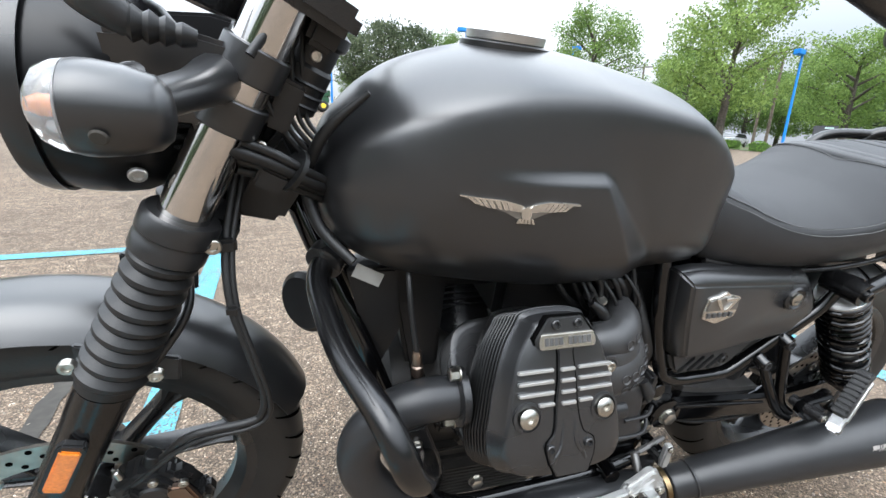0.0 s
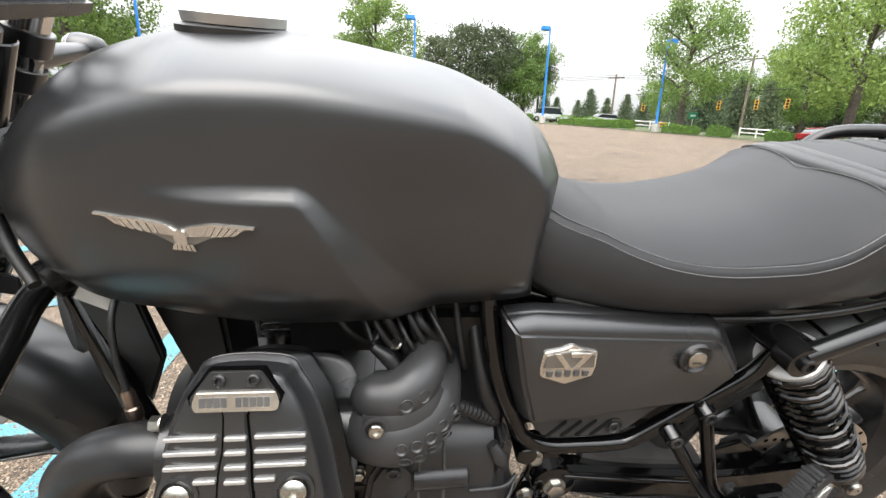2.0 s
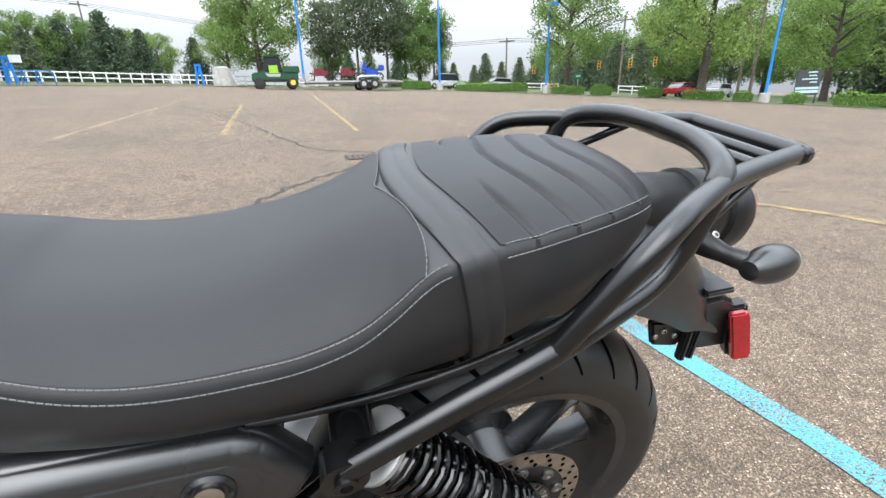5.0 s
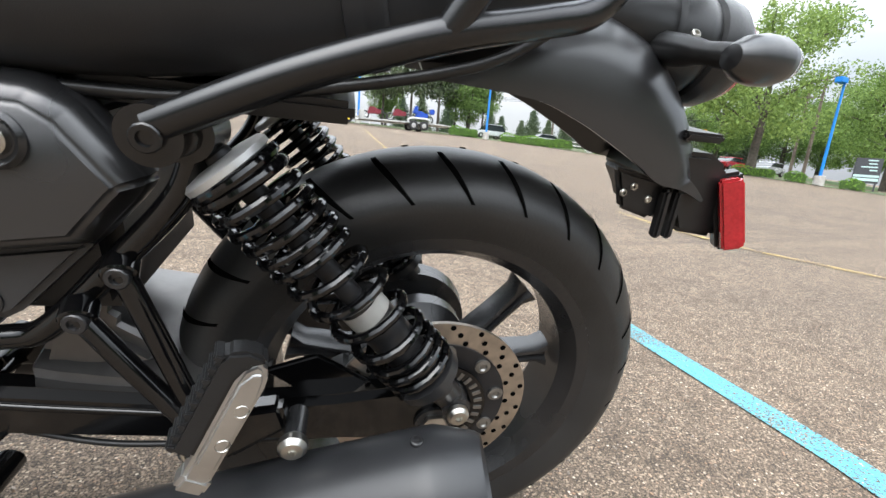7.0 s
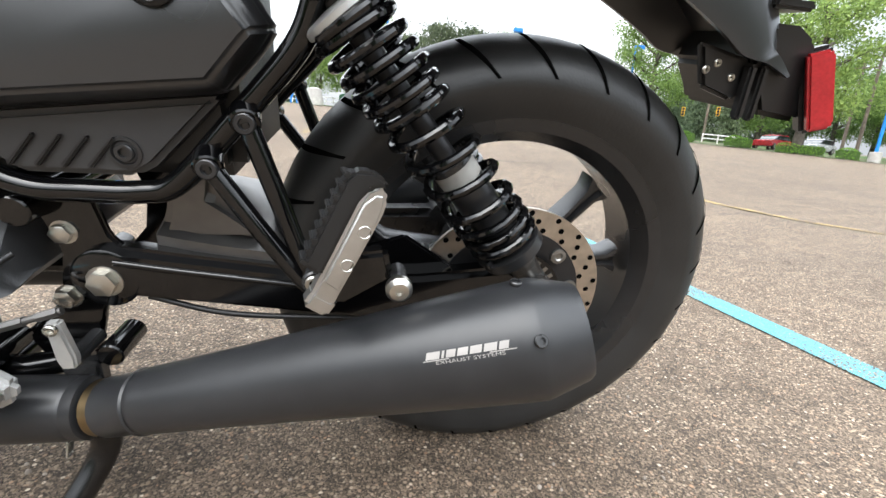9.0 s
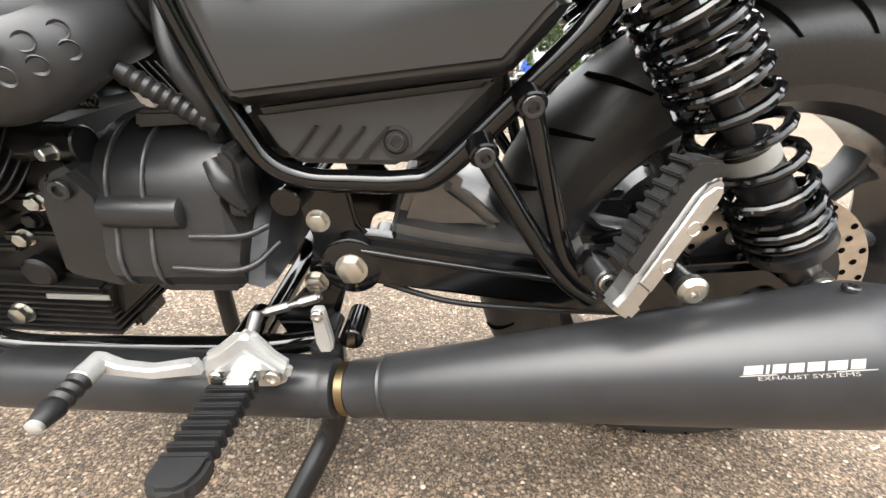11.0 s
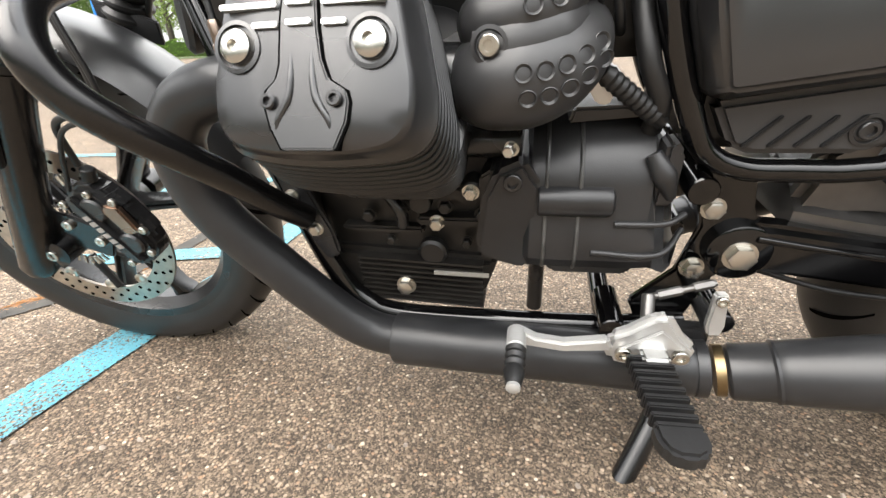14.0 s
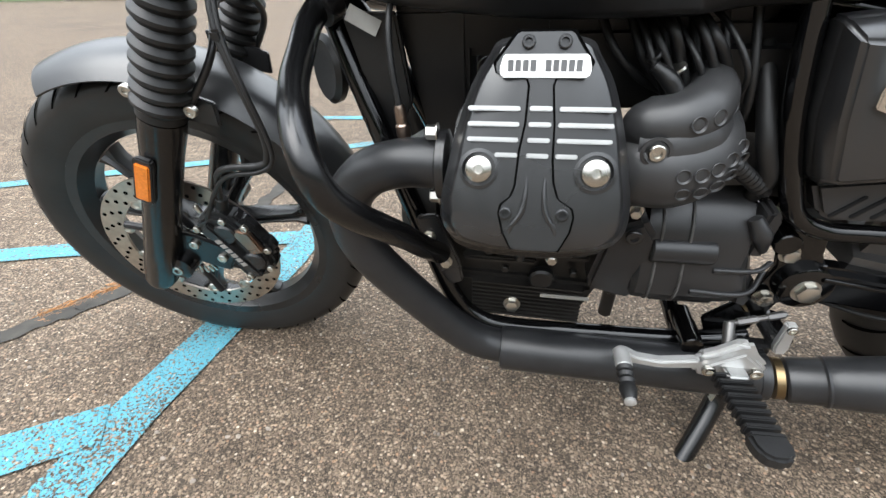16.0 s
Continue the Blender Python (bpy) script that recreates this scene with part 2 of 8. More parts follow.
def block(c, s, bev=0.003, rot=(0, 0, 0), bm=None, segs=2):
    x, y, z = (v / 2 for v in s)
    return prism([(-x, -z), (x, -z), (x, z), (-x, z)], -y, y, bev, bm, pose(*c, *rot), segs)


def skin(rings, closed_ring=True, caps=True, bm=None):
    """A body through rings of points, all of the same count."""
    bm = bm or bmesh.new()
    V = [[bm.verts.new(p) for p in R] for R in rings]
    n = len(V[0])
    for A, B in zip(V, V[1:]):
        for k in range(n if closed_ring else n - 1):
            bm.faces.new((A[k], A[(k + 1) % n], B[(k + 1) % n], B[k]))
    if caps:
        bm.faces.new(V[0][::-1])
        bm.faces.new(V[-1])
    return bm


def sm(a, b, x):
    t = min(1.0, max(0.0, (x - a) / (b - a)))
    return t * t * (3 - 2 * t)


def hex_bolt(p, d, r, h=0.006, bm=None):
    bm = lathe([(r * 1.25, 0), (r * 1.25, 0.0015)], p, d, 16, bm)
    M = frame_to(p, d)
    A = [bm.verts.new(M @ Vector((r * math.cos(math.pi / 3 * k), r * math.sin(math.pi / 3 * k), 0.0015))) for k in range(6)]
    B = [bm.verts.new(M @ Vector((r * math.cos(math.pi / 3 * k), r * math.sin(math.pi / 3 * k), h))) for k in range(6)]
    C = [bm.verts.new(M @ Vector((r * .8 * math.cos(math.pi / 3 * k), r * .8 * math.sin(math.pi / 3 * k), h + 0.0012))) for k in range(6)]
    for k in range(6):
        bm.faces.new((A[k], A[(k + 1) % 6], B[(k + 1) % 6], B[k]))
        bm.faces.new((B[k], B[(k + 1) % 6], C[(k + 1) % 6], C[k]))
    bm.faces.new(C)
    return bm


def socket_bolt(p, d, r, h=0.006, bm=None):
    """A round head with a hex socket sunk in it."""
    return lathe([(r, 0), (r, h - 0.001), (r - 0.001, h), (r * 0.55, h), (r * 0.5, h - 0.003), (0.0001, h - 0.003)], p, d, 12, bm)

# ---- ground ----
UP_AZ, UP = radians(-15), math.tan(radians(5.0))


def ground_z(x, y):
    """The lot is flat where the motorcycle stands and climbs gently behind it."""
    s = (y - 2.2) * math.cos(UP_AZ) + (x - 0.7) * math.sin(UP_AZ)
    far = min(1.0, max(0.0, (s - 44) / 30))
    return UP * (0.5 * (s + math.sqrt(s * s + 0.3)) - 0.5 * far * far * 15) if s < 74 else UP * (74 - 7.5)


def asphalt_nodes(nt, b, paint=None):
    co = nt.nodes.new("ShaderNodeTexCoord").outputs["Object"]
    v1 = tex(nt, "ShaderNodeTexVoronoi", 88.0, co)
    v2 = tex(nt, "ShaderNodeTexVoronoi", 165.0, co)
    v3 = tex(nt, "ShaderNodeTexVoronoi", 420.0, co)
    big = tex(nt, "ShaderNodeTexNoise", 0.55, co, detail=5.0)
    mid = tex(nt, "ShaderNodeTexNoise", 5.0, co, detail=6.0)

    def split(v):
        n = nt.nodes.new("ShaderNodeSeparateColor")
        nt.links.new(v.outputs["Color"], n.inputs["Color"])
        return n.outputs
    c1, c2, c3 = split(v1), split(v2), split(v3)
    shades = [(0.0, (0.06, 0.05, 0.042)), (0.25, (0.19, 0.155, 0.125)), (0.55, (0.33, 0.27, 0.22)), (0.8, (0.43, 0.38, 0.33)), (0.93, (0.38, 0.26, 0.19)), (1.0, (0.82, 0.77, 0.71))]
    stone1 = ramp_node(nt, c1["Red"], shades)
    stone2 = ramp_node(nt, c2["Red"], shades)
    col = ramp_node(nt, c3["Green"], [(0.0, (0.032, 0.027, 0.023)), (0.5, (0.105, 0.085, 0.07)), (1.0, (0.30, 0.25, 0.21))])
    m2 = mixc(nt, 1.0, ramp_node(nt, v2.outputs["Distance"], [(0.40, (1, 1, 1)), (0.52, (0, 0, 0))]), ramp_node(nt, c2["Blue"], [(0.38, (0, 0, 0)), (0.42, (1, 1, 1))]), "MULTIPLY")
    m1 = mixc(nt, 1.0, ramp_node(nt, v1.outputs["Distance"], [(0.36, (1, 1, 1)), (0.46, (0, 0, 0))]), ramp_node(nt, c1["Blue"], [(0.52, (0, 0, 0)), (0.56, (1, 1, 1))]), "MULTIPLY")
    col = mixc(nt, m2, col, stone2)
    col = mixc(nt, m1, col, stone1)
    stones = mixc(nt, 1.0, m1, m2, "ADD")
    wear = ramp_node(nt, big.outputs["Fac"], [(0.3, (0.84, 0.84, 0.84)), (0.6, (1.07, 1.06, 1.04))])
    col = mixc(nt, 1.0, col, wear, "MULTIPLY")
    spots = ramp_node(nt, mid.outputs["Fac"], [(0.33, (0.80, 0.79, 0.78)), (0.5, (1, 1, 1))])
    col = mixc(nt, 1.0, col, spots, "MULTIPLY")
    mott = tex(nt, "ShaderNodeTexNoise", 22.0, co, detail=4.0)
    col = mixc(nt, 1.0, col, ramp_node(nt, mott.outputs["Fac"], [(0.36, (0.80, 0.79, 0.77)), (0.62, (1.10, 1.09, 1.06))]), "MULTIPLY")
    col = mixc(nt, 1.0, col, (0.775, 0.715, 0.63), "MULTIPLY")
    if paint:
        wearn = tex(nt, "ShaderNodeTexNoise", 140.0, co, detail=6.0, roughness=0.6)
        patch = tex(nt, "ShaderNodeTexNoise", 4.0, co, detail=3.0)
        add = nt.nodes.new("ShaderNodeMath")
        add.operation = "MULTIPLY_ADD"
        nt.links.new(patch.outputs["Fac"], add.inputs[0])
        add.inputs[1].default_value = 0.35
        nt.links.new(wearn.outputs["Fac"], add.inputs[2])
        lo = paint[1]
        keep = ramp_node(nt, add.outputs["Value"], [(lo, (0, 0, 0)), (lo + 0.03, (1, 1, 1))])
        tint = mixc(nt, 0.22, paint[0], col, "MULTIPLY")
        col = mixc(nt, keep, col, tint)
    nt.links.new(col, b.inputs["Base Color"])
    b.inputs["Roughness"].default_value = 0.9
    b.inputs["Specular IOR Level"].default_value = 0.4
    h = nt.nodes.new("ShaderNodeMath")
    h.operation = "MULTIPLY_ADD"
    nt.links.new(stones, h.inputs[0])
    h.inputs[1].default_value = 0.5
    nt.links.new(mid.outputs["Fac"], h.inputs[2])
    bump(nt, b, h.outputs["Value"], 1.0, 0.005)


def ground_material(name, paint=None):
    m = bpy.data.materials.new(name)
    m.use_nodes = True
    asphalt_nodes(m.node_tree, m.node_tree.nodes["Principled BSDF"], paint)
    return m


ASPHALT = ground_material("worn_aggregate_asphalt")
BLUE_LINE = ground_material("worn_turquoise_line_paint", ((0.115, 0.37, 0.46), 0.605))
YELLOW_LINE = ground_material("faded_yellow_line_paint", ((0.50, 0.37, 0.13), 0.690))
PALE_LINE = ground_material("faded_cream_line_paint", ((0.46, 0.37, 0.22), 0.715))
GRASS = material("mown_grass", (0.075, 0.13, 0.03), 0.9, var=0.4, scale=3.0)
CRACK = material("open_dark_crack", (0.04, 0.036, 0.03), 0.95, var=0.3)


def sheet(name, xs, ys, mat, dz=0.0, label="", category="", kind="structure"):
    bm = bmesh.new()
    V = [[bm.verts.new((x, y, ground_z(x, y) + dz)) for y in ys] for x in xs]
    for i in range(len(xs) - 1):
        for j in range(len(ys) - 1):
            bm.faces.new((V[i][j], V[i + 1][j], V[i + 1][j + 1], V[i][j + 1]))
    return tagged(finish(name, bm, mat), label, category, kind=kind)


_far = [0, 1, 2, 3, 4, 6, 9, 13, 18, 25, 34, 45, 60, 80, 110, 160, 240, 400, 800, 1600]
_axis = sorted({-a for a in _far} | set(_far))
sheet("ground", _axis, sorted(set(_axis) | {1.4, 1.8, 2.2, 2.6, 3.4, 5}), ASPHALT, 0, "worn pale brown aggregate asphalt of a parking lot", "parking lot")


def line_strip(name, pts, width, mat, label, category="line marking", dz=0.004, n=10):
    """A painted strip on the ground along points, each (x, y)."""
    P = [Vector((x, y)) for x, y in pts]
    Q = []
    for a, b in zip(P, P[1:]):
        k = max(1, int((b - a).length / 0.8))
        Q += [a.lerp(b, i / k) for i in range(k)]
    Q.append(P[-1])
    bm = bmesh.new()
    L, R = [], []
    for i, q in enumerate(Q):
        d = (Q[min(i + 1, len(Q) - 1)] - Q[max(i - 1, 0)]).normalized()
        s = Vector((-d.y, d.x)) * width / 2
        for side, v in ((L, q + s), (R, q - s)):
            side.append(bm.verts.new((v.x, v.y, ground_z(v.x, v.y) + dz)))
    for i in range(len(Q) - 1):
        bm.faces.new((L[i], L[i + 1], R[i + 1], R[i]))
    return tagged(finish(name, bm, mat), label, category, kind="structure")

# ---- the motorcycle: x runs to its rear, y to its right side, z up its own mid plane ----
LEAN = 13.4
bike = new("motorcycle")
bike.matrix_world = pose(0, 0, 0, LEAN, 0, 0)
tagged(bike, "matt black naked roadster motorcycle leaning on its side stand", "motorcycle")

# the side parts toe in by a few degrees against the mid plane
K = Matrix.Rotation(radians(-3.37), 4, "X")
FLIP = Matrix.Diagonal((1, -1, 1, 1))


def side(sy):
    return K if sy < 0 else FLIP @ K @ FLIP


# steering: a raked axis, turned a little to the left
AXIS_P, AXIS_D = Vector((0.13, 0, 0.569)), Vector((0.447, 0, 0.894)).normalized()
STEER = Matrix.Translation((0.024, 0.008, 0.0)) @ Matrix.Translation(AXIS_P) @ Matrix.Rotation(radians(6.0), 4, AXIS_D) @ Matrix.Translation(-AXIS_P)
FRONT_AXLE, REAR_AXLE = Vector((-0.035, 0, 0.315)), Vector((1.454, 0, 0.319))


def tyre_rings(R, half, rim_r, rim_half, seg=96):
    prof = []
    for k in range(25):
        a = math.pi * (k / 24 - 0.5) * 1.0
        prof.append((R - half * 0.92 * (1 - math.cos(a)) * 0.78, half * math.sin(a)))
    prof = [(rim_r + 0.004, -rim_half)] + [(rim_r + 0.02, -half * 0.93)] + prof + [(rim_r + 0.02, half * 0.93), (rim_r + 0.004, rim_half)]
    return prof


def wheel(name, c, R, half, rim_r, rim_half, label):
    bm = lathe([(rim_r + 0.004, -rim_half), (rim_r + 0.006, -rim_half + 0.004), (rim_r - 0.006, -rim_half + 0.012), (rim_r - 0.018, -rim_half + 0.026), (rim_r - 0.018, rim_half - 0.026),
                (rim_r - 0.006, rim_half - 0.012), (rim_r + 0.006, rim_half - 0.004), (rim_r + 0.004, rim_half), (rim_r - 0.012, rim_half - 0.004), (rim_r - 0.028, rim_half - 0.026),
                (rim_r - 0.028, -rim_half + 0.026), (rim_r - 0.012, -rim_half + 0.004), (rim_r + 0.004, -rim_half)], c, (0, 1, 0), 96, cap=False)
    rim = part(name, bm, SATIN_BLACK, bike, label)
    # tyre with sidewall step; dark strips laid on it later stand for the grooves
    prof = tyre_rings(R, half, rim_r, rim_half)
    part("tyre", lathe(prof, c, (0, 1, 0), 120, cap=False), TYRE, rim, "black road tyre with dark strips for its slanted tread grooves")
    return rim


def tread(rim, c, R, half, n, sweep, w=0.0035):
    """Near-black strips just above the rubber paint the shade of slanted tread grooves."""
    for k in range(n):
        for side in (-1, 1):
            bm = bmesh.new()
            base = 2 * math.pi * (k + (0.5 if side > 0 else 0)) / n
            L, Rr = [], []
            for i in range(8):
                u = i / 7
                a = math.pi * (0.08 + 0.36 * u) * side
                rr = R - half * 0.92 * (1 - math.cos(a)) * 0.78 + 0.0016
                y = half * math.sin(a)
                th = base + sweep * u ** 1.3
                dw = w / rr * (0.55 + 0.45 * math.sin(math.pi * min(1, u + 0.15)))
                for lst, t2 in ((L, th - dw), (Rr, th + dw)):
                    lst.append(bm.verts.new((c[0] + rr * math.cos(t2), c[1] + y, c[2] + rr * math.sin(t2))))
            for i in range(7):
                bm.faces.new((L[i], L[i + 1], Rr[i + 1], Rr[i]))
            part("groove_shade_strip", bm, RECESS_SHADE, rim)


def spokes(rim, c, r0, r1, a0, flat):
    """Six grooved spokes in three pairs."""
    for k in range(6):
        th = a0 + radians((7, 46, 127, 166, 247, 286)[k])
        u = Vector((math.cos(th), 0, math.sin(th)))
        s = Vector((-math.sin(th), 0, math.cos(th)))
        lean = s * (0.012 if k % 2 else -0.012)
        rings = []
        for t in (0, 0.25, 0.6, 0.88, 1.0):
            w = (0.016, 0.0115, 0.0102, 0.012, 0.024)[(0, 0.25, 0.6, 0.88, 1.0).index(t)]
            d = flat * (1.25 - 0.35 * t)
            p = Vector(c) + u * (r0 + (r1 - r0) * t) - lean * (1 - t)
            rings.append([p + s * (w * a) + Vector((0, d * b, 0)) for a, b in ((-1, -0.55), (-0.85, -0.95), (-0.45, -1), (-0.15, -0.6), (0.15, -0.6), (0.45, -1), (0.85, -0.95), (1, -0.55), (1, 0.55), (0.85, 0.95), (0.45, 1), (0.15, 0.6), (-0.15, 0.6), (-0.45, 1), (-0.85, 0.95), (-1, 0.55))])
        part("spoke", skin(rings), SATIN_BLACK, rim)


def disc(rim, c, r, r_in, y, th, holes, label):
    """A drilled brake disc."""
    bm = bmesh.new()
    seg = 90
    for sd in (0, 1):
        V = [[bm.verts.new((c[0] + rr * math.cos(2 * math.pi * i / seg), c[1] + y + sd * th, c[2] + rr * math.sin(2 * math.pi * i / seg))) for i in range(seg)] for rr in (r_in, r)]
        for i in range(seg):
            bm.faces.new((V[0][i], V[0][(i + 1) % seg], V[1][(i + 1) % seg], V[1][i]))
        if sd:
            for q in (0, 1):
                for i in range(seg):
                    bm.faces.new((W[q][i], W[q][(i + 1) % seg], V[q][(i + 1) % seg], V[q][i]))
        W = V
    d = part("brake_disc", bm, DISC, rim, label)
    # dark dots on the solid face paint the shade inside the drillings
    hb = bmesh.new()
    for i in range(holes):
        for j, rr in enumerate((r_in + (r - r_in) * 0.2, r_in + (r - r_in) * 0.52, r_in + (r - r_in) * 0.82)):
            th2 = 2 * math.pi * (i + 0.33 * j) / holes
            lathe([(0.0038, 0), (0.0038, 0.0008)], (c[0] + rr * math.cos(th2), c[1] + y - 0.0006, c[2] + rr * math.sin(th2)), (0, 1, 0), 8, hb)
    part("drilling_shade", hb, RECESS_SHADE, rim)
    return d


# rear wheel
rear = wheel("rear_wheel", REAR_AXLE, 0.321, 0.075, 0.230, 0.064, "satin black cast rear wheel with forked spokes")
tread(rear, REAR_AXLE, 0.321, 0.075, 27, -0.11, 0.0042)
part("hub", lathe([(0.03, -0.075), (0.045, -0.07), (0.06, -0.045), (0.05, -0.02), (0.05, 0.03), (0.075, 0.05), (0.075, 0.075), (0.03, 0.085)], REAR_AXLE, (0, 1, 0), 32), SATIN_BLACK, rear)
spokes(rear, REAR_AXLE, 0.045, 0.192, 0.0, 0.021)
disc(rear, REAR_AXLE, 0.130, 0.098, -0.082, 0.005, 20, "brown drilled steel rear brake disc")
sensor = part("sensor_ring", lathe([(0.050, 0.0), (0.072, 0.0), (0.072, 0.003), (0.050, 0.003)], REAR_AXLE + Vector((0, -0.090, 0)), (0, 1, 0), 48, cap=False), GLOSS_BLACK, rear, "black wheel speed sensor ring")
cb = bmesh.new()
for k in range(30):
    th = 2 * math.pi * k / 30
    block((REAR_AXLE.x + 0.062 * math.cos(th), -0.0902, REAR_AXLE.z + 0.062 * math.sin(th)), (0.011, 0.002, 0.0052), 0, (0, -math.degrees(th), 0), cb)
part("ring_slots", cb, EMBLEM_MID, sensor, "pale slots of the sensor ring")
for k in range(10):
    th = 2 * math.pi * (k + 0.3) / 10
    part("disc_rivet", lathe([(0.0105, 0), (0.0105, 0.003), (0.006, 0.004), (0.004, 0.002)], REAR_AXLE + Vector((0.088 * math.cos(th), -0.083, 0.088 * math.sin(th))), (0, -1, 0), 12), EMBLEM_MID, rear)
part("disc_carrier", lathe([(0.045, -0.078), (0.1, -0.084), (0.1, -0.080), (0.045, -0.074)], REAR_AXLE, (0, 1, 0), 40, cap=False), DARK_STEEL, rear)

# front wheel, turned with the fork
XF.append(STEER)
front = wheel("front_wheel", FRONT_AXLE, 0.3185, 0.052, 0.236, 0.040, "satin black cast front wheel with forked spokes")
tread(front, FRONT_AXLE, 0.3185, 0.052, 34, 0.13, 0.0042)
part("hub", lathe([(0.02, -0.07), (0.035, -0.066), (0.045, -0.04), (0.035, -0.02), (0.035, 0.02), (0.045, 0.04), (0.035, 0.066), (0.02, 0.07)], FRONT_AXLE, (0, 1, 0), 32), SATIN_BLACK, front)
spokes(front, FRONT_AXLE, 0.035, 0.205, 0.0, 0.017)
disc(front, FRONT_AXLE, 0.160, 0.122, -0.078, 0.005, 26, "brown drilled floating front brake disc")
for k in range(6):
    th = 2 * math.pi * k / 6 + 0.2
    cb = bmesh.new()
    a, b_ = Vector((math.cos(th), 0, math.sin(th))), Vector((math.cos(th + 0.35), 0, math.sin(th + 0.35)))
    tube([FRONT_AXLE + a * 0.05 + Vector((0, -0.072, 0)), FRONT_AXLE + b_ * 0.12 + Vector((0, -0.076, 0))], 0.007, 2, 8, bm=cb, smooth=False)
    part("carrier_arm", cb, DARK_STEEL, front)
for k in range(10):
    th = 2 * math.pi * k / 10 + 0.2
    cb = lathe([(0.0125, 0), (0.0125, 0.004), (0.0085, 0.0055), (0.005, 0.003)], FRONT_AXLE + Vector((math.cos(th) * 0.118, -0.073, math.sin(th) * 0.118)), (0, -1, 0), 12)
    part("disc_rivet", cb, STEEL, front)
cb = bmesh.new()
for k in range(30):
    th = 2 * math.pi * k / 30
    block((FRONT_AXLE.x + 0.05 * math.cos(th), -0.084, FRONT_AXLE.z + 0.05 * math.sin(th)), (0.016, 0.003, 0.004), 0, (0, -math.degrees(th), 0), cb)
part("sensor_ring", cb, STEEL, front)

# fork
FORK_Y = 0.116


FORK_D = Vector((0.5215, 0.0417, 1.0)).normalized()


def fork_x(z):
    return 0.0627 + 0.5215 * (z - 0.569)


def fp(z, y, dx=0.0):
    """A point on the fork at a height; the legs lean a little to the right."""
    return (fork_x(z) + dx, y + 0.0417 * (z - 0.569), z)


for sy in (-1, 1):
    y = sy * FORK_Y
    leg = part("fork_leg", lathe([(0.0, 0), (0.02, 0.004), (0.027, 0.02), (0.028, 0.30), (0.030, 0.336), (0.030, 0.362)], fp(0.275, y), FORK_D, 24), TUBE_BLACK, bike, "gloss black fork lower with wet-looking paint")
    part("stanchion", rod(fp(0.54, y), fp(1.02, y), 0.0245, seg=32), CHROME, leg, "polished steel fork tube")
    prof = [(0.031, 0)]
    for k in range(9):
        h = 0.010 + k * 0.0188
        rr = 0.0365 - 0.0004 * k
        prof += [(rr - 0.006, h), (rr, h + 0.007), (rr, h + 0.012), (rr - 0.006, h + 0.019)]
    prof += [(0.032, 0.182), (0.028, 0.192)]
    part("gaiter", lathe(prof, fp(0.598, y), FORK_D, 28), RUBBER, leg, "ribbed black rubber fork gaiter")
    part("axle_clamp", lathe([(0.012, -0.02), (0.024, -0.018), (0.024, 0.02), (0.012, 0.024)], (FRONT_AXLE.x, sy * 0.112, FRONT_AXLE.z), (0, -1, 0), 20), TUBE_BLACK, leg)
    if sy < 0:
        part("axle_bolt", socket_bolt((FRONT_AXLE.x, sy * 0.133, FRONT_AXLE.z), (0, -1, 0), 0.010), STEEL, leg)
        part("reflector", prism([(-0.012, -0.040), (0.012, -0.040), (0.014, -0.034), (0.014, 0.034), (0.010, 0.04), (-0.010, 0.04), (-0.014, 0.034), (-0.014, -0.034)], -0.005, 0.005, 0.002, to=pose(fork_x(0.512) - 0.006, y - 0.034, 0.516, 0, 27.5, 0)), PLASTIC, leg, "black reflector housing")
        part("reflector_lens", prism([(-0.010, -0.034), (0.010, -0.034), (0.010, 0.032), (-0.010, 0.032)], -0.008, 0.0, 0.002, to=pose(fork_x(0.512) - 0.006, y - 0.034, 0.516, 0, 27.5, 0)), AMBER, leg, "amber side reflector")

# yokes and clamps
lower = part("lower_yoke", lathe([(0.033, 0), (0.0362, 0.003), (0.0362, 0.018), (0.0350, 0.020), (0.0350, 0.024), (0.0368, 0.026), (0.0368, 0.044), (0.034, 0.048)], fp(0.7545, -FORK_Y), FORK_D, 28), SATIN_BLACK, bike, "black cast lower fork yoke")
part("yoke_arm", lathe([(0.033, 0), (0.0362, 0.003), (0.0362, 0.018), (0.0350, 0.020), (0.0350, 0.024), (0.0368, 0.026), (0.0368, 0.044), (0.034, 0.048)], fp(0.7545, FORK_Y), FORK_D, 28), SATIN_BLACK, lower)
part("yoke_bridge", block((fork_x(0.775) + 0.02, 0.008, 0.775), (0.075, 0.21, 0.03), 0.006, (0, 26.6, 0)), SATIN_BLACK, lower)
part("pinch_bolt", socket_bolt((0.203, -0.122, 0.767), (0.2, -1, 0), 0.0085), STEEL, lower)
for z in (0.897, 0.940):
    for sy in (-1, 1):
        part("lamp_clamp", lathe([(0.0246, -0.0155), (0.0290, -0.0155), (0.0302, -0.014), (0.0302, 0.014), (0.0290, 0.0155), (0.0246, 0.0155), (0.0246, -0.0155)], fp(z, sy * FORK_Y), FORK_D, 28, cap=False), MATT_BLACK, lower)
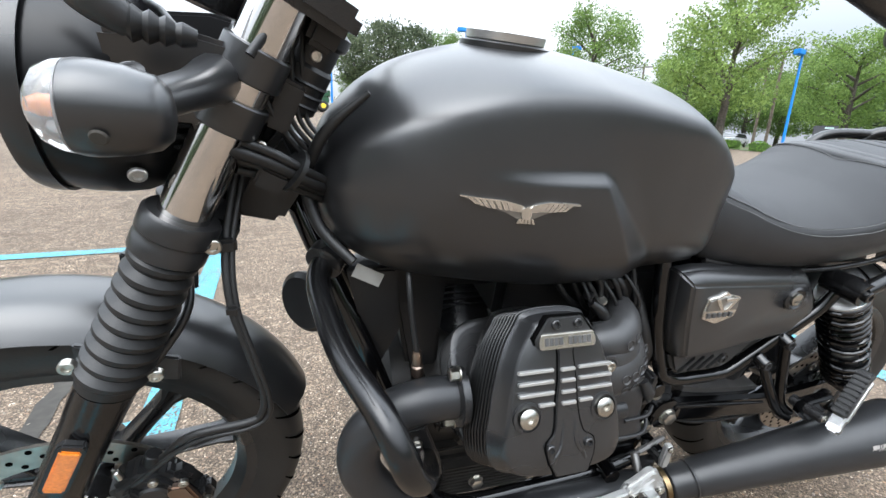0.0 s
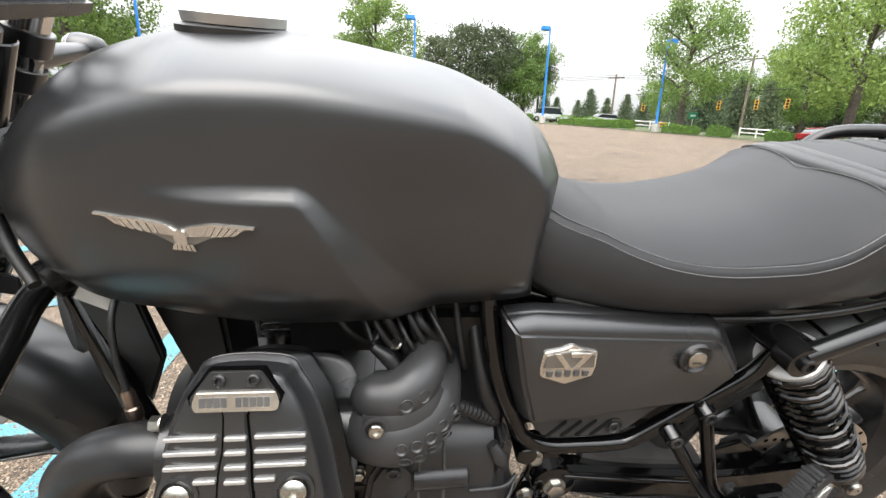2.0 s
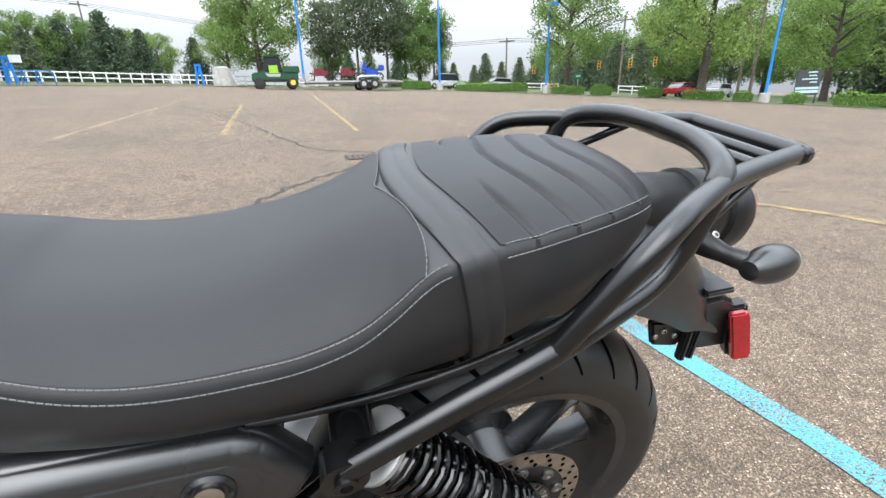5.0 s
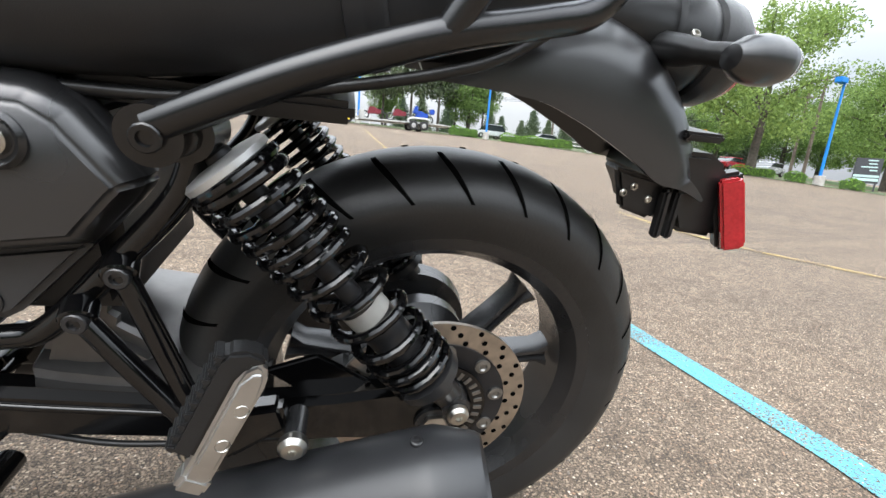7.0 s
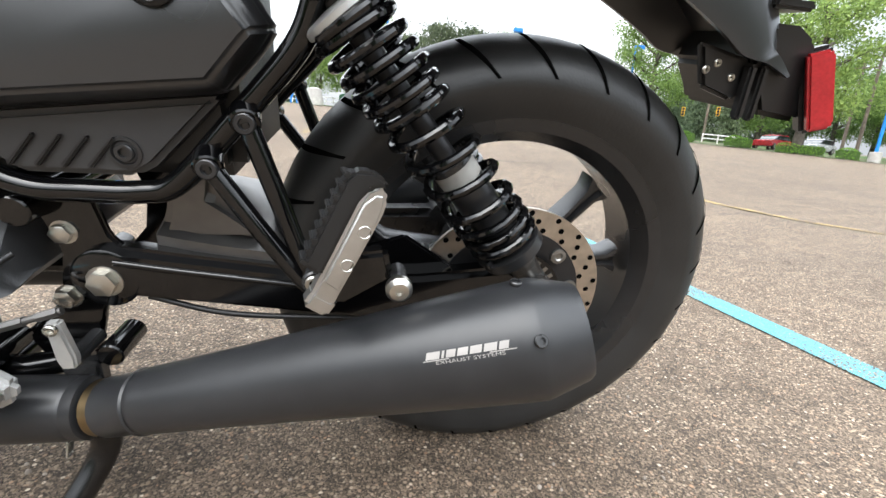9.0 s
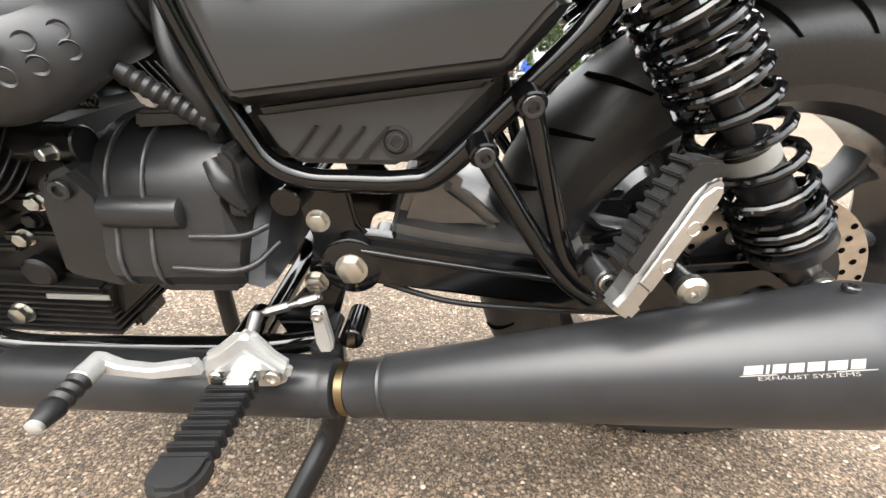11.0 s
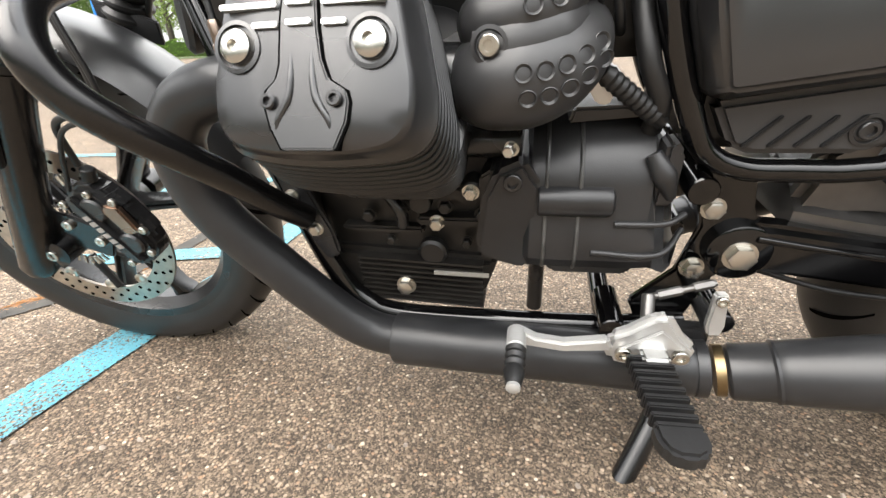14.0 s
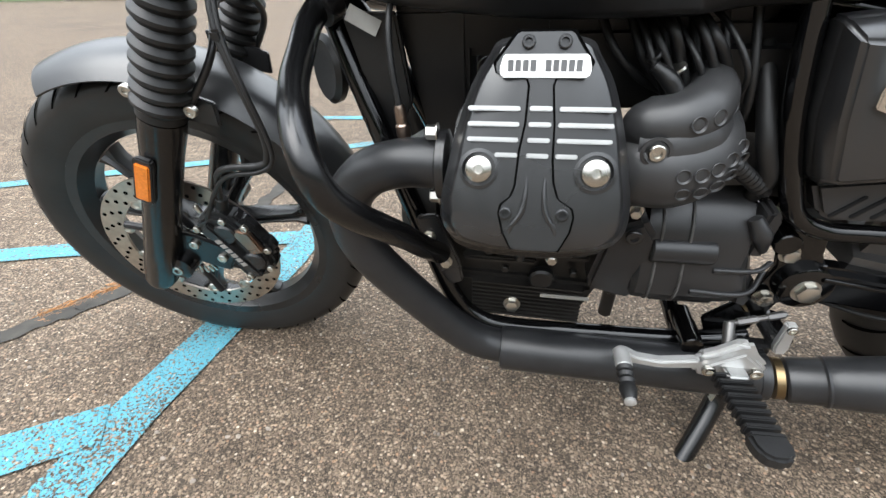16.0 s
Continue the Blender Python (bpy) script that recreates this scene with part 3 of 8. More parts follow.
for sy in (-1, 1):
    # arms of the lamp bracket run forward from the clamps
    part("bracket_arm", prism([(-0.105, -0.008), (-0.05, -0.026), (-0.018, -0.020), (-0.006, 0.016), (-0.05, 0.022), (-0.108, 0.014)], -0.005, 0.005, 0.004, to=pose(*fp(0.938, sy * 0.130), 0, 4, 0)), MATT_BLACK, lower)
    part("bracket_arm", prism([(-0.050, 0.004), (-0.012, -0.018), (-0.008, 0.016), (-0.05, 0.036)], -0.005, 0.005, 0.004, to=pose(*fp(0.897, sy * 0.130), 0, 0, 0)), MATT_BLACK, lower)
    part("bracket_web", tube([fp(0.940, sy * 0.126, -0.016), fp(0.928, sy * 0.128, -0.030), fp(0.908, sy * 0.128, -0.032), fp(0.897, sy * 0.126, -0.016)], 0.010), MATT_BLACK, lower)
upper = part("upper_yoke", prism([(-0.05, -0.014), (0.05, -0.014), (0.05, 0.014), (-0.05, 0.014)], -0.135, 0.135, 0.008, to=pose(fork_x(1.0) + 0.015, 0, 1.0, 0, 26.6, 0)), SATIN_BLACK, bike, "black cast upper fork yoke")
for sy in (-1, 1):
    part("bar_riser", rod((fork_x(1.0) + 0.03, sy * 0.05, 1.0), (fork_x(1.0) + 0.05, sy * 0.05, 1.05), 0.016), SATIN_BLACK, upper)
XF.append(Matrix.Identity(4))
bar = part("handlebar", tube([(0.585, -0.395, 1.072), (0.47, -0.34, 1.085), (0.37, -0.22, 1.09), (0.345, -0.06, 1.065), (0.345, 0.06, 1.065), (0.37, 0.22, 1.09), (0.47, 0.34, 1.085), (0.585, 0.395, 1.072)], 0.011), SATIN_BLACK, bike, "black tubular handlebar")
for sy in (-1, 1):
    part("grip", rod((0.48, sy * 0.345, 1.084), (0.588, sy * 0.397, 1.0715), 0.015), RUBBER, bar, "black rubber grip")
part("switch_housing", block((0.45, -0.325, 1.08), (0.05, 0.05, 0.045), 0.008, (0, 0, -30)), PLASTIC, bar)
part("lever", tube([(0.42, -0.33, 1.065), (0.46, -0.36, 1.04), (0.53, -0.392, 1.018), (0.588, -0.398, 1.002)], (0.007, 0.008, 0.007, 0.006)), SATIN_BLACK, bar)
part("lever_ball", lathe([(0.002, -0.011), (0.007, -0.009), (0.0105, -0.003), (0.0105, 0.003), (0.007, 0.009), (0.002, 0.011)], (0.595, -0.399, 0.999), (0.6, -0.1, -0.3), 20), SATIN_BLACK, bar)

XF.pop()
# headlamp
lamp_c = Vector((0.118, -0.02, 0.893))
lamp = part("headlamp", lathe([(0.088, -0.032), (0.095, -0.029), (0.098, -0.012), (0.0985, 0.012), (0.095, 0.034), (0.085, 0.054), (0.066, 0.070), (0.04, 0.080), (0.012, 0.084)], lamp_c, (0.99, 0, -0.08), 56), LAMP_BLACK, bike, "round black headlamp shell")
part("lamp_rim", lathe([(0.086, -0.050), (0.096, -0.048), (0.099, -0.040), (0.099, -0.028), (0.086, -0.032)], lamp_c, (0.99, 0, -0.08), 48, cap=False), SATIN_BLACK, lamp)
part("lens", lathe([(0.001, -0.062), (0.05, -0.058), (0.087, -0.046), (0.087, -0.040)], lamp_c, (0.99, 0, -0.08), 48), CLEAR_LENS, lamp, "clear headlamp lens")
for k in range(6):
    part("vent_rib", block((0.196 - 0.001 * k, -0.070, 0.845 + 0.0105 * k), (0.045, 0.022, 0.005), 0.0015, (0, 8, 38)), PLASTIC, lamp)
part("lamp_screw", socket_bolt((0.150, -0.105, 0.838), (0.25, -0.9, -0.35), 0.008, 0.004), ALU, lamp)
part("instrument", lathe([(0.03, -0.045), (0.05, -0.04), (0.056, -0.02), (0.056, 0.012), (0.052, 0.018), (0.046, 0.014), (0.001, 0.013)], (0.225, 0.0, 1.02), (0.35, 0, 0.9), 36), SATIN_BLACK, lamp, "round black instrument housing")
part("instrument_glass", lathe([(0.046, 0.0145), (0.001, 0.017)], (0.225, 0.0, 1.02), (0.35, 0, 0.9), 36, cap=False), CLEAR_LENS, lamp)
part("cable_boot", tube([(0.100, -0.14, 1.062), (0.130, -0.15, 1.022), (0.160, -0.155, 0.984), (0.180, -0.15, 0.966)], (0.012, 0.014, 0.015, 0.010)), INTAKE, lamp, "dull grey cable end")
part("boot_bellows", lathe([(0.009, 0), (0.013, 0.004), (0.009, 0.010), (0.012, 0.014), (0.008, 0.020), (0.011, 0.024), (0.007, 0.030), (0.009, 0.034), (0.006, 0.044)], (0.177, -0.151, 0.968), (0.9, 0.1, -0.15), 18), RUBBER, lamp)
for k in range(4):
    part("clutch_cable", tube([(0.255 + 0.01 * k, -0.13 + 0.02 * k, 0.95), (0.285 + 0.008 * k, -0.11 + 0.015 * k, 0.99), (0.305, -0.12 + 0.02 * k, 1.05)], 0.0042), RUBBER, lamp)
for sy in (-1, 1):
    part("lamp_bracket", prism([(-0.04, -0.014), (0.03, -0.02), (0.035, 0.018), (-0.04, 0.014)], -0.004, 0.004, 0.003, to=pose(0.185, sy * 0.105, 0.905, 0, 0, 0)), MATT_BLACK, lamp)

# mudguard
rings = []
for k in range(33):
    a = radians(112 - 93 * k / 32)
    ring = []
    for j in range(13):
        u = j / 12 * 2 - 1
        rr = 0.346 - 0.034 * abs(u) ** 2.6
        ring.append(FRONT_AXLE + Vector((rr * math.cos(a), 0.068 * u * (1 - 0.12 * abs(k / 16 - 1) ** 4), rr * math.sin(a))))
    for j in range(12, -1, -1):
        p = ring[j]
        v = (p - FRONT_AXLE)
        ring.append(FRONT_AXLE + Vector((v.x * 0.992, v.y * 0.96, v.z * 0.992)))
    rings.append(ring)
guard = part("front_mudguard", skin(rings), MATT_BLACK, bike, "matt black front mudguard")
for sy in (-1, 1):
    part("mudguard_stay", tube([fp(0.60, sy * 0.115, 0.035), fp(0.66, sy * 0.09, 0.05), fp(0.70, sy * 0.05, 0.03), fp(0.705, 0, 0.01)], 0.005), SATIN_BLACK, guard)
    part("stay_plate", prism([(-0.05, -0.02), (0.045, -0.045), (0.05, -0.01), (-0.045, 0.03)], -0.004, 0.004, 0.002, to=pose(fork_x(0.615) + 0.010, sy * 0.098, 0.615, 0, 0, 0)), SATIN_BLACK, guard)
for p in ((0.1247, 0.604), (0.052, 0.634)):
    part("stay_bolt", socket_bolt((p[0], -0.118, p[1]), (0, -1, 0), 0.0085, 0.008), STEEL, guard)

# brake caliper and hose
CAL = pose(0.088, -0.088, 0.358, 0, -24, 0)
cal = part("brake_caliper", prism([(-0.036, -0.070), (0.010, -0.076), (0.034, -0.060), (0.046, -0.020), (0.046, 0.020), (0.036, 0.060), (0.008, 0.078), (-0.022, 0.074), (-0.036, 0.050), (-0.030, 0.020), (-0.034, -0.020)], -0.036, 0.006, 0.008, to=CAL), SATIN_BLACK, bike, "black four-piston brake caliper")
for z in (-0.034, 0.034):
    part("piston_cover", lathe([(0.020, 0), (0.020, 0.004), (0.017, 0.007), (0.004, 0.007)], CAL @ Vector((0.010, -0.036, z)), (0, -1, 0), 24), SATIN_BLACK, cal)
part("caliper_bridge", prism([(-0.012, -0.064), (0.004, -0.066), (0.004, 0.066), (-0.012, 0.062)], -0.046, -0.034, 0.003, to=CAL), SATIN_BLACK, cal)
part("caliper_lobe", prism([(0.030, -0.046), (0.056, -0.040), (0.060, -0.008), (0.034, -0.006)], -0.032, -0.004, 0.008, to=CAL), SATIN_BLACK, cal)
part("caliper_lobe", prism([(0.030, 0.010), (0.058, 0.012), (0.050, 0.048), (0.030, 0.052)], -0.032, -0.004, 0.008, to=CAL), SATIN_BLACK, cal)
part("pad_cover", prism([(0.020, -0.020), (0.044, -0.024), (0.050, 0.022), (0.034, 0.034), (0.022, 0.030)], -0.042, -0.030, 0.003, to=CAL), COPPER, cal, "bronze pad spring plate")
part("caliper_bracket", prism([(-0.062, -0.030), (0.040, -0.040), (0.052, 0.016), (-0.02, 0.030), (-0.056, 0.028)], -0.008, 0.0, 0.003, to=pose(0.024, -0.108, 0.345, 0, 20, 0)), TUBE_BLACK, cal)
part("banjo", rod((0.085, -0.105, 0.432), (0.092, -0.105, 0.452), 0.010), RUBBER, cal)
part("bleed_nipple", rod((0.055, -0.118, 0.432), (0.052, -0.118, 0.448), 0.004), STEEL, cal)
for k in range(6):
    part("maker_mark", prism([(-0.0045, -0.003), (0.0045, -0.0045), (0.0045, 0.003), (-0.0045, 0.0045)], -0.0475, -0.0455, 0, to=CAL @ pose(-0.004, 0, 0.030 - 0.0115 * k)), WHITE_PRINT, cal)
for u, v in ((-0.026, 0.062), (-0.026, -0.060), (0.024, -0.060), (0.026, 0.056), (0.050, -0.024), (0.050, 0.030)):
    part("caliper_bolt", socket_bolt(CAL @ Vector((u, -0.036, v)), (0, -1, 0), 0.0062), STEEL, cal)
for p in ((0.010, 0.362), (0.048, 0.330)):
    part("bracket_bolt", socket_bolt((p[0], -0.116, p[1]), (0, -1, 0), 0.0085), STEEL, cal)
hose = part("brake_hose", tube([(0.248, -0.06, 0.88), (0.232, -0.07, 0.836), (0.2145, -0.11, 0.765), (0.2138, -0.141, 0.7067), (0.2261, -0.158, 0.65), (0.2365, -0.166, 0.592), (0.232, -0.168, 0.56), (0.2166, -0.168, 0.549), (0.153, -0.16, 0.536), (0.108, -0.128, 0.468)], 0.0046), RUBBER, bike, "black brake hose")
part("sensor_cable", tube([(0.254, -0.064, 0.876), (0.238, -0.074, 0.832), (0.2205, -0.114, 0.761), (0.2198, -0.145, 0.7027), (0.2321, -0.162, 0.646), (0.2425, -0.17, 0.588), (0.238, -0.172, 0.556), (0.215, -0.171, 0.541), (0.15, -0.16, 0.522), (0.07, -0.13, 0.43)], 0.0032), RUBBER, hose)
part("hose_clip", block((0.216, -0.145, 0.70), (0.014, 0.012, 0.014), 0.003), PLASTIC, hose)
part("hose_clip", block((0.215, -0.113, 0.762), (0.02, 0.014, 0.016), 0.003), PLASTIC, hose)
XF.pop()
for sy in (-1, 1):
    XF.append(Matrix.Identity(4) if sy < 0 else FLIP)
    SC, SD = Vector((0.238, -0.288, 0.925)), Vector((-1, -0.10, 0.05))
    SG = 0.62
    sig = part("turn_signal", lathe([(r_ * SG, h_ * SG) for r_, h_ in ((0.010, -0.054), (0.022, -0.051), (0.0305, -0.042), (0.0355, -0.022), (0.0378, -0.002), (0.0375, 0.008), (0.0360, 0.014))], SC, SD, 36), MATT_BLACK, bike, "matt black turn signal with a clear lens")
    part("lens", lathe([(r_ * SG, h_ * SG) for r_, h_ in ((0.0360, 0.0145), (0.0345, 0.022), (0.029, 0.032), (0.017, 0.0395), (0.001, 0.042))], SC, SD, 36), CLEAR_LENS, sig, "clear turn signal lens")
    part("signal_bulb", lathe([(0.0035, 0.011), (0.0035, 0.016), (0.002, 0.018)], SC, SD, 12), AMBER, sig)
    part("signal_reflector", lathe([(0.0035, 0.0085), (0.021, 0.0102)], SC, SD, 24, cap=False), ALU, sig)
    part("signal_stalk", tube([(0.262, -0.118, 0.922), (0.262, -0.16, 0.923), (0.260, -0.205, 0.924), (0.252, -0.262, 0.925)], (0.021, 0.017, 0.0135, 0.011)), MATT_BLACK, sig)
    part("stalk_boss", lathe([(0.010, 0), (0.013, 0.002), (0.013, 0.014), (0.010, 0.016)], (0.222, -0.175, 0.918), (-0.2, -0.6, 0.6), 16), DUST_ALU, sig)
    part("screw_hole", lathe([(0.0042, 0), (0.0034, 0.0012)], SC + Vector((0.007, -0.0222, -0.0085)), (0, -1, -0.35), 14), CRACK, sig)
    XF.pop()
# wiring and switchgear round the steering head
loom = part("wiring_loom", tube([(0.262, -0.115, 0.862), (0.30, -0.105, 0.845), (0.335, -0.09, 0.822), (0.36, -0.06, 0.80)], 0.007), RUBBER, bike, "black bundled cables at the steering head")
for k in range(4):
    part("cable", tube([(0.258 + 0.003 * k, -0.112 + 0.004 * k, 0.873 - 0.012 * k), (0.298, -0.108 + 0.006 * k, 0.858 - 0.011 * k), (0.335, -0.094 + 0.006 * k, 0.833 - 0.010 * k), (0.362, -0.06, 0.808 - 0.008 * k)], 0.0048), RUBBER, loom)
part("connector", block((0.315, -0.085, 0.898), (0.022, 0.02, 0.05), 0.003, (0, 25, 0)), PLASTIC, loom)
part("connector", block((0.298, -0.098, 0.826), (0.030, 0.016, 0.022), 0.003, (0, 28, 0)), PLASTIC, loom)
part("ignition_switch", lathe([(0.020, -0.045), (0.027, -0.040), (0.027, 0.004), (0.024, 0.008), (0.024, 0.030), (0.029, 0.034), (0.029, 0.046), (0.020, 0.050)], (0.335, -0.050, 0.930), AXIS_D, 20), PLASTIC, loom)
for k in range(3):
    part("switch_rib", lathe([(0.0272, 0), (0.0285, 0.002), (0.0272, 0.004)], Vector((0.335, -0.050, 0.930)) + AXIS_D * (-0.034 + 0.011 * k), AXIS_D, 20, cap=False), SATIN_BLACK, loom)
# invented steel screws, added as bright glints among the dark cables
for p, d in (((0.300, -0.098, 0.955), (0, -1, 0.2)), ((0.322, -0.082, 0.900), (-0.2, -1, 0)), ((0.292, -0.105, 0.862), (0, -1, 0.1)), ((0.345, -0.078, 0.945), (0.2, -1, 0))):
    part("glint_screw", socket_bolt(p, d, 0.0055, 0.005), STEEL, loom)
for k in range(5):
    part("thin_wire", tube([(0.300 + 0.009 * k, -0.080 + 0.004 * k, 0.985), (0.292 + 0.010 * k, -0.095 + 0.005 * k, 0.935), (0.306 + 0.007 * k, -0.092 + 0.006 * k, 0.885), (0.330 + 0.006 * k, -0.078, 0.845 + 0.004 * k)], 0.0026), RUBBER, loom)
part("relay", block((0.352, -0.070, 0.965), (0.030, 0.034, 0.030), 0.005, (0, 26, 10)), PLASTIC, loom)
part("cable_tie", lathe([(0.024, 0), (0.024, 0.005)], (0.318, -0.093, 0.836), (0.7, 0.25, -0.5), 16), RUBBER, loom)
part("tank_trim", tube([(0.395, -0.100, 0.918), (0.356, -0.092, 0.880), (0.338, -0.078, 0.845), (0.330, -0.068, 0.81), (0.345, -0.085, 0.765), (0.38, -0.115, 0.735)], (0.003, 0.006, 0.007, 0.007, 0.007, 0.006)), RUBBER, loom)
part("steering_cover", prism([(0.240, 0.765), (0.30, 0.752), (0.335, 0.81), (0.31, 0.87), (0.268, 0.82)], -0.045, 0.045, 0.008), PLASTIC, loom)

# ---- tank ----
# stations: x, bottom, top, half width, height of the widest line
TANK = [(0.338, 0.785, 0.836, 0.040, 0.808), (0.345, 0.772, 0.860, 0.066, 0.81), (0.360, 0.757, 0.884, 0.092, 0.81), (0.395, 0.737, 0.920, 0.120, 0.81),
        (0.45, 0.724, 0.951, 0.145, 0.81), (0.54, 0.716, 0.974, 0.158, 0.81), (0.64, 0.713, 0.973, 0.159, 0.81), (0.73, 0.714, 0.960, 0.155, 0.80),
        (0.80, 0.716, 0.946, 0.148, 0.79), (0.86, 0.717, 0.921, 0.138, 0.78), (0.895, 0.717, 0.898, 0.131, 0.77), (0.912, 0.718, 0.880, 0.125, 0.77), (0.920, 0.721, 0.866, 0.117, 0.77)]


_tp = spline([Vector((r[0], r[1], r[2])) for r in TANK], 8)
_tq = spline([Vector((r[0], r[3], r[4])) for r in TANK], 8)
TANK_T = np.array([[p[0], p[1], p[2], q[1], q[2]] for p, q in zip(_tp, _tq)])


def tank_at(x):
    return [float(np.interp(x, TANK_T[:, 0], TANK_T[:, k])) for k in (1, 2, 3, 4)]


def crease(x):
    """Height and half width of the shoulder line between deck and flank."""
    zb, zt, w, zm = tank_at(x)
    f = float(np.interp(x, [0.338, 0.40, 0.47, 0.56, 0.65, 0.74, 0.80, 0.85, 0.88, 0.905, 0.92], [0.50, 0.56, 0.66, 0.74, 0.78, 0.80, 0.80, 0.75, 0.66, 0.52, 0.45]))
    return zm + (zt - zm) * f, w * float(np.interp(x, [0.338, 0.45, 0.60, 0.92], [0.86, 0.865, 0.88, 0.915]))


def tank_panel(x, z):
    """The raised flank panel with its slanted end, and the hollow for the knee behind it."""
    edge_x = 0.650 + (0.852 - z) * 0.62
    deep = 0.008 + 0.085 * min(0.10, max(0.0, 0.852 - z))
    wide = 0.018 + 0.30 * min(0.12, max(0.0, 0.852 - z))
    a = 1 - min(1.0, max(0.0, (x - edge_x) / wide))
    b = 1 - min(1.0, max(0.0, (z - 0.846) / 0.013))
    dent = 0.005 * sm(edge_x, edge_x + 0.06, x) * sm(0.91, 0.83, z) * sm(0.885, 0.78, x)
    return deep * a ** 1.35 * b ** 1.2 * sm(0.48, 0.64, x) - dent


def tank_y(x, z, panel=True):
    """Half width of the tank at a height."""
    zb, zt, w, zm = tank_at(x)
    zc, yc = crease(x)
    if z >= zc:
        y = yc * max(0.0, (zt - z) / (zt - zc)) ** 0.5
    elif z >= zm:
        y = w - (w - yc) * ((z - zm) / (zc - zm)) ** 1.45
    else:
        u = min(1.0, (zm - z) / (zm - zb))
        y = w * (1 - 0.17 * u ** 3.0)
    return y + (tank_panel(x, z) if panel else 0.0)


def pull(z):
    """How far the joint of tank and seat swings forward at a height."""
    return 0.030 * max(0.0, 1 - ((z - 0.765) / 0.085) ** 2)


def tank_mesh():
    rings = []
    xs = sorted(set([0.338 + 0.582 * k / 260 for k in range(261)] + [0.341, 0.3395, 0.919, 0.9165]))
    for x in xs:
        zb, zt, w, zm = tank_at(x)
        zc, yc = crease(x)
        half = [(0.0, zt)]
        for k in range(1, 41):                    # the deck, from the top centre out to the shoulder
            y = yc * k / 40
            half.append((-y, zt - (zt - zc) * (k / 40) ** 2))
        for k in range(1, 33):                    # the flank
            z = zc + (zm - zc) * k / 32
            half.append((-tank_y(x, z, False), z))
        for k in range(1, 31):
            z = zm + (zb - zm) * k / 30
            half.append((-tank_y(x, z, False), z))
        for _ in range(15):                       # round the shoulder
            half = half[:1] + [tuple((half[i - 1][j] + 2 * half[i][j] + half[i + 1][j]) / 4 for j in (0, 1)) for i in range(1, len(half) - 1)] + half[-1:]
        half = half[:1] + [(y - tank_panel(x, z) * (z < 0.90), z) for y, z in half[1:]]
        yb = half[-1][0]
        half += [(yb * 0.97, zb - 0.006), (yb * 0.90, zb - 0.010), (yb * 0.6, zb - 0.004), (0.0, zb + 0.02)]
        ring = [Vector((x, y, z)) for y, z in half] + [Vector((x, -y, z)) for y, z in half[-2:0:-1]]
        for p in ring:
            p.x -= pull(p.z) * max(0.0, (x - 0.80) / 0.12) ** 2
        rings.append(ring)
    return skin(rings)


tank = part("fuel_tank", tank_mesh(), MATT_BLACK, bike, "matt black fuel tank with a raised flank panel", sharp=75)
cap_p = Vector((0.573, 0, 0.970))
part("filler_neck", lathe([(0.056, -0.004), (0.056, 0.004), (0.050, 0.006)], cap_p, (0.03, 0, 1), 40), SATIN_BLACK, tank)
part("filler_cap", lathe([(0.044, 0.005), (0.049, 0.007), (0.050, 0.016), (0.046, 0.020), (0.03, 0.022), (0.006, 0.023)], cap_p, (0.03, 0, 1), 40), ALU, tank, "brushed silver filler cap")
# winged emblem
def emblem_piece(pts, t0=0.0015, t1=0.004, name="feather", mat=None):
    em = bmesh.new()
    y = lambda x, z: -tank_y(x, z)
    A = [em.verts.new((x, y(x, z) + t0, z)) for x, z in pts]
    B = [em.verts.new((x, y(x, z) - t1, z)) for x, z in pts]
    n = len(pts)
    em.faces.new(B)
    for i in range(n):
        em.faces.new((A[i], A[(i + 1) % n], B[(i + 1) % n], B[i]))
    return part(name, em, mat or EMBLEM, tank, "bright metal winged badge" if name == "tank_emblem" else "")


EX, EZ = 0.556, 0.822
emblem_piece([(0.484, 0.8305), (0.528, 0.8275), (0.545, 0.8240), (0.556, 0.8200), (0.567, 0.8240), (0.582, 0.8272), (0.619, 0.8258), (0.600, 0.8205), (0.580, 0.8150), (0.565, 0.8080), (0.549, 0.8080), (0.535, 0.8150), (0.505, 0.8225)], 0.001, 0.0012, "tank_emblem", EMBLEM_MID)
LEFT_EDGE = [(0.484, 0.8310), (0.505, 0.8292), (0.528, 0.8280), (0.545, 0.8248), (0.553, 0.8205)]
RIGHT_EDGE = [(0.619, 0.8262), (0.600, 0.8275), (0.582, 0.8278), (0.567, 0.8245), (0.560, 0.8205)]
for edge in (LEFT_EDGE, RIGHT_EDGE):
    P = [Vector((x, z, 0)) for x, z in edge]
    C = spline(P, 6)
    emblem_piece([(p.x, p.y + 0.0007) for p in C] + [(p.x, p.y - 0.0009) for p in C[::-1]], name="wing_edge")
    sgn = 1 if edge is LEFT_EDGE else -1
    for k in range(11):                           # feathers under it
        f = 0.10 + 0.86 * k / 10
        p = C[int(f * (len(C) - 1))]
        ln = 0.0035 + 0.0072 * math.sin(math.pi * min(1, 0.15 + f * 0.75))
        dx = sgn * (0.010 - 0.010 * f) * 1.1
        emblem_piece([(p.x, p.y), (p.x + sgn * 0.0056, p.y - 0.0003), (p.x + dx + sgn * 0.0046, p.y - ln), (p.x + dx, p.y - ln + 0.0006)], 0.0015, 0.0027)
emblem_piece([(EX - 0.004, EZ - 0.001), (EX, EZ + 0.0005), (EX + 0.005, EZ - 0.001), (EX + 0.007, EZ - 0.008), (EX + 0.005, EZ - 0.013), (EX - 0.003, EZ - 0.012), (EX - 0.005, EZ - 0.007)], 0.0015, 0.0048)
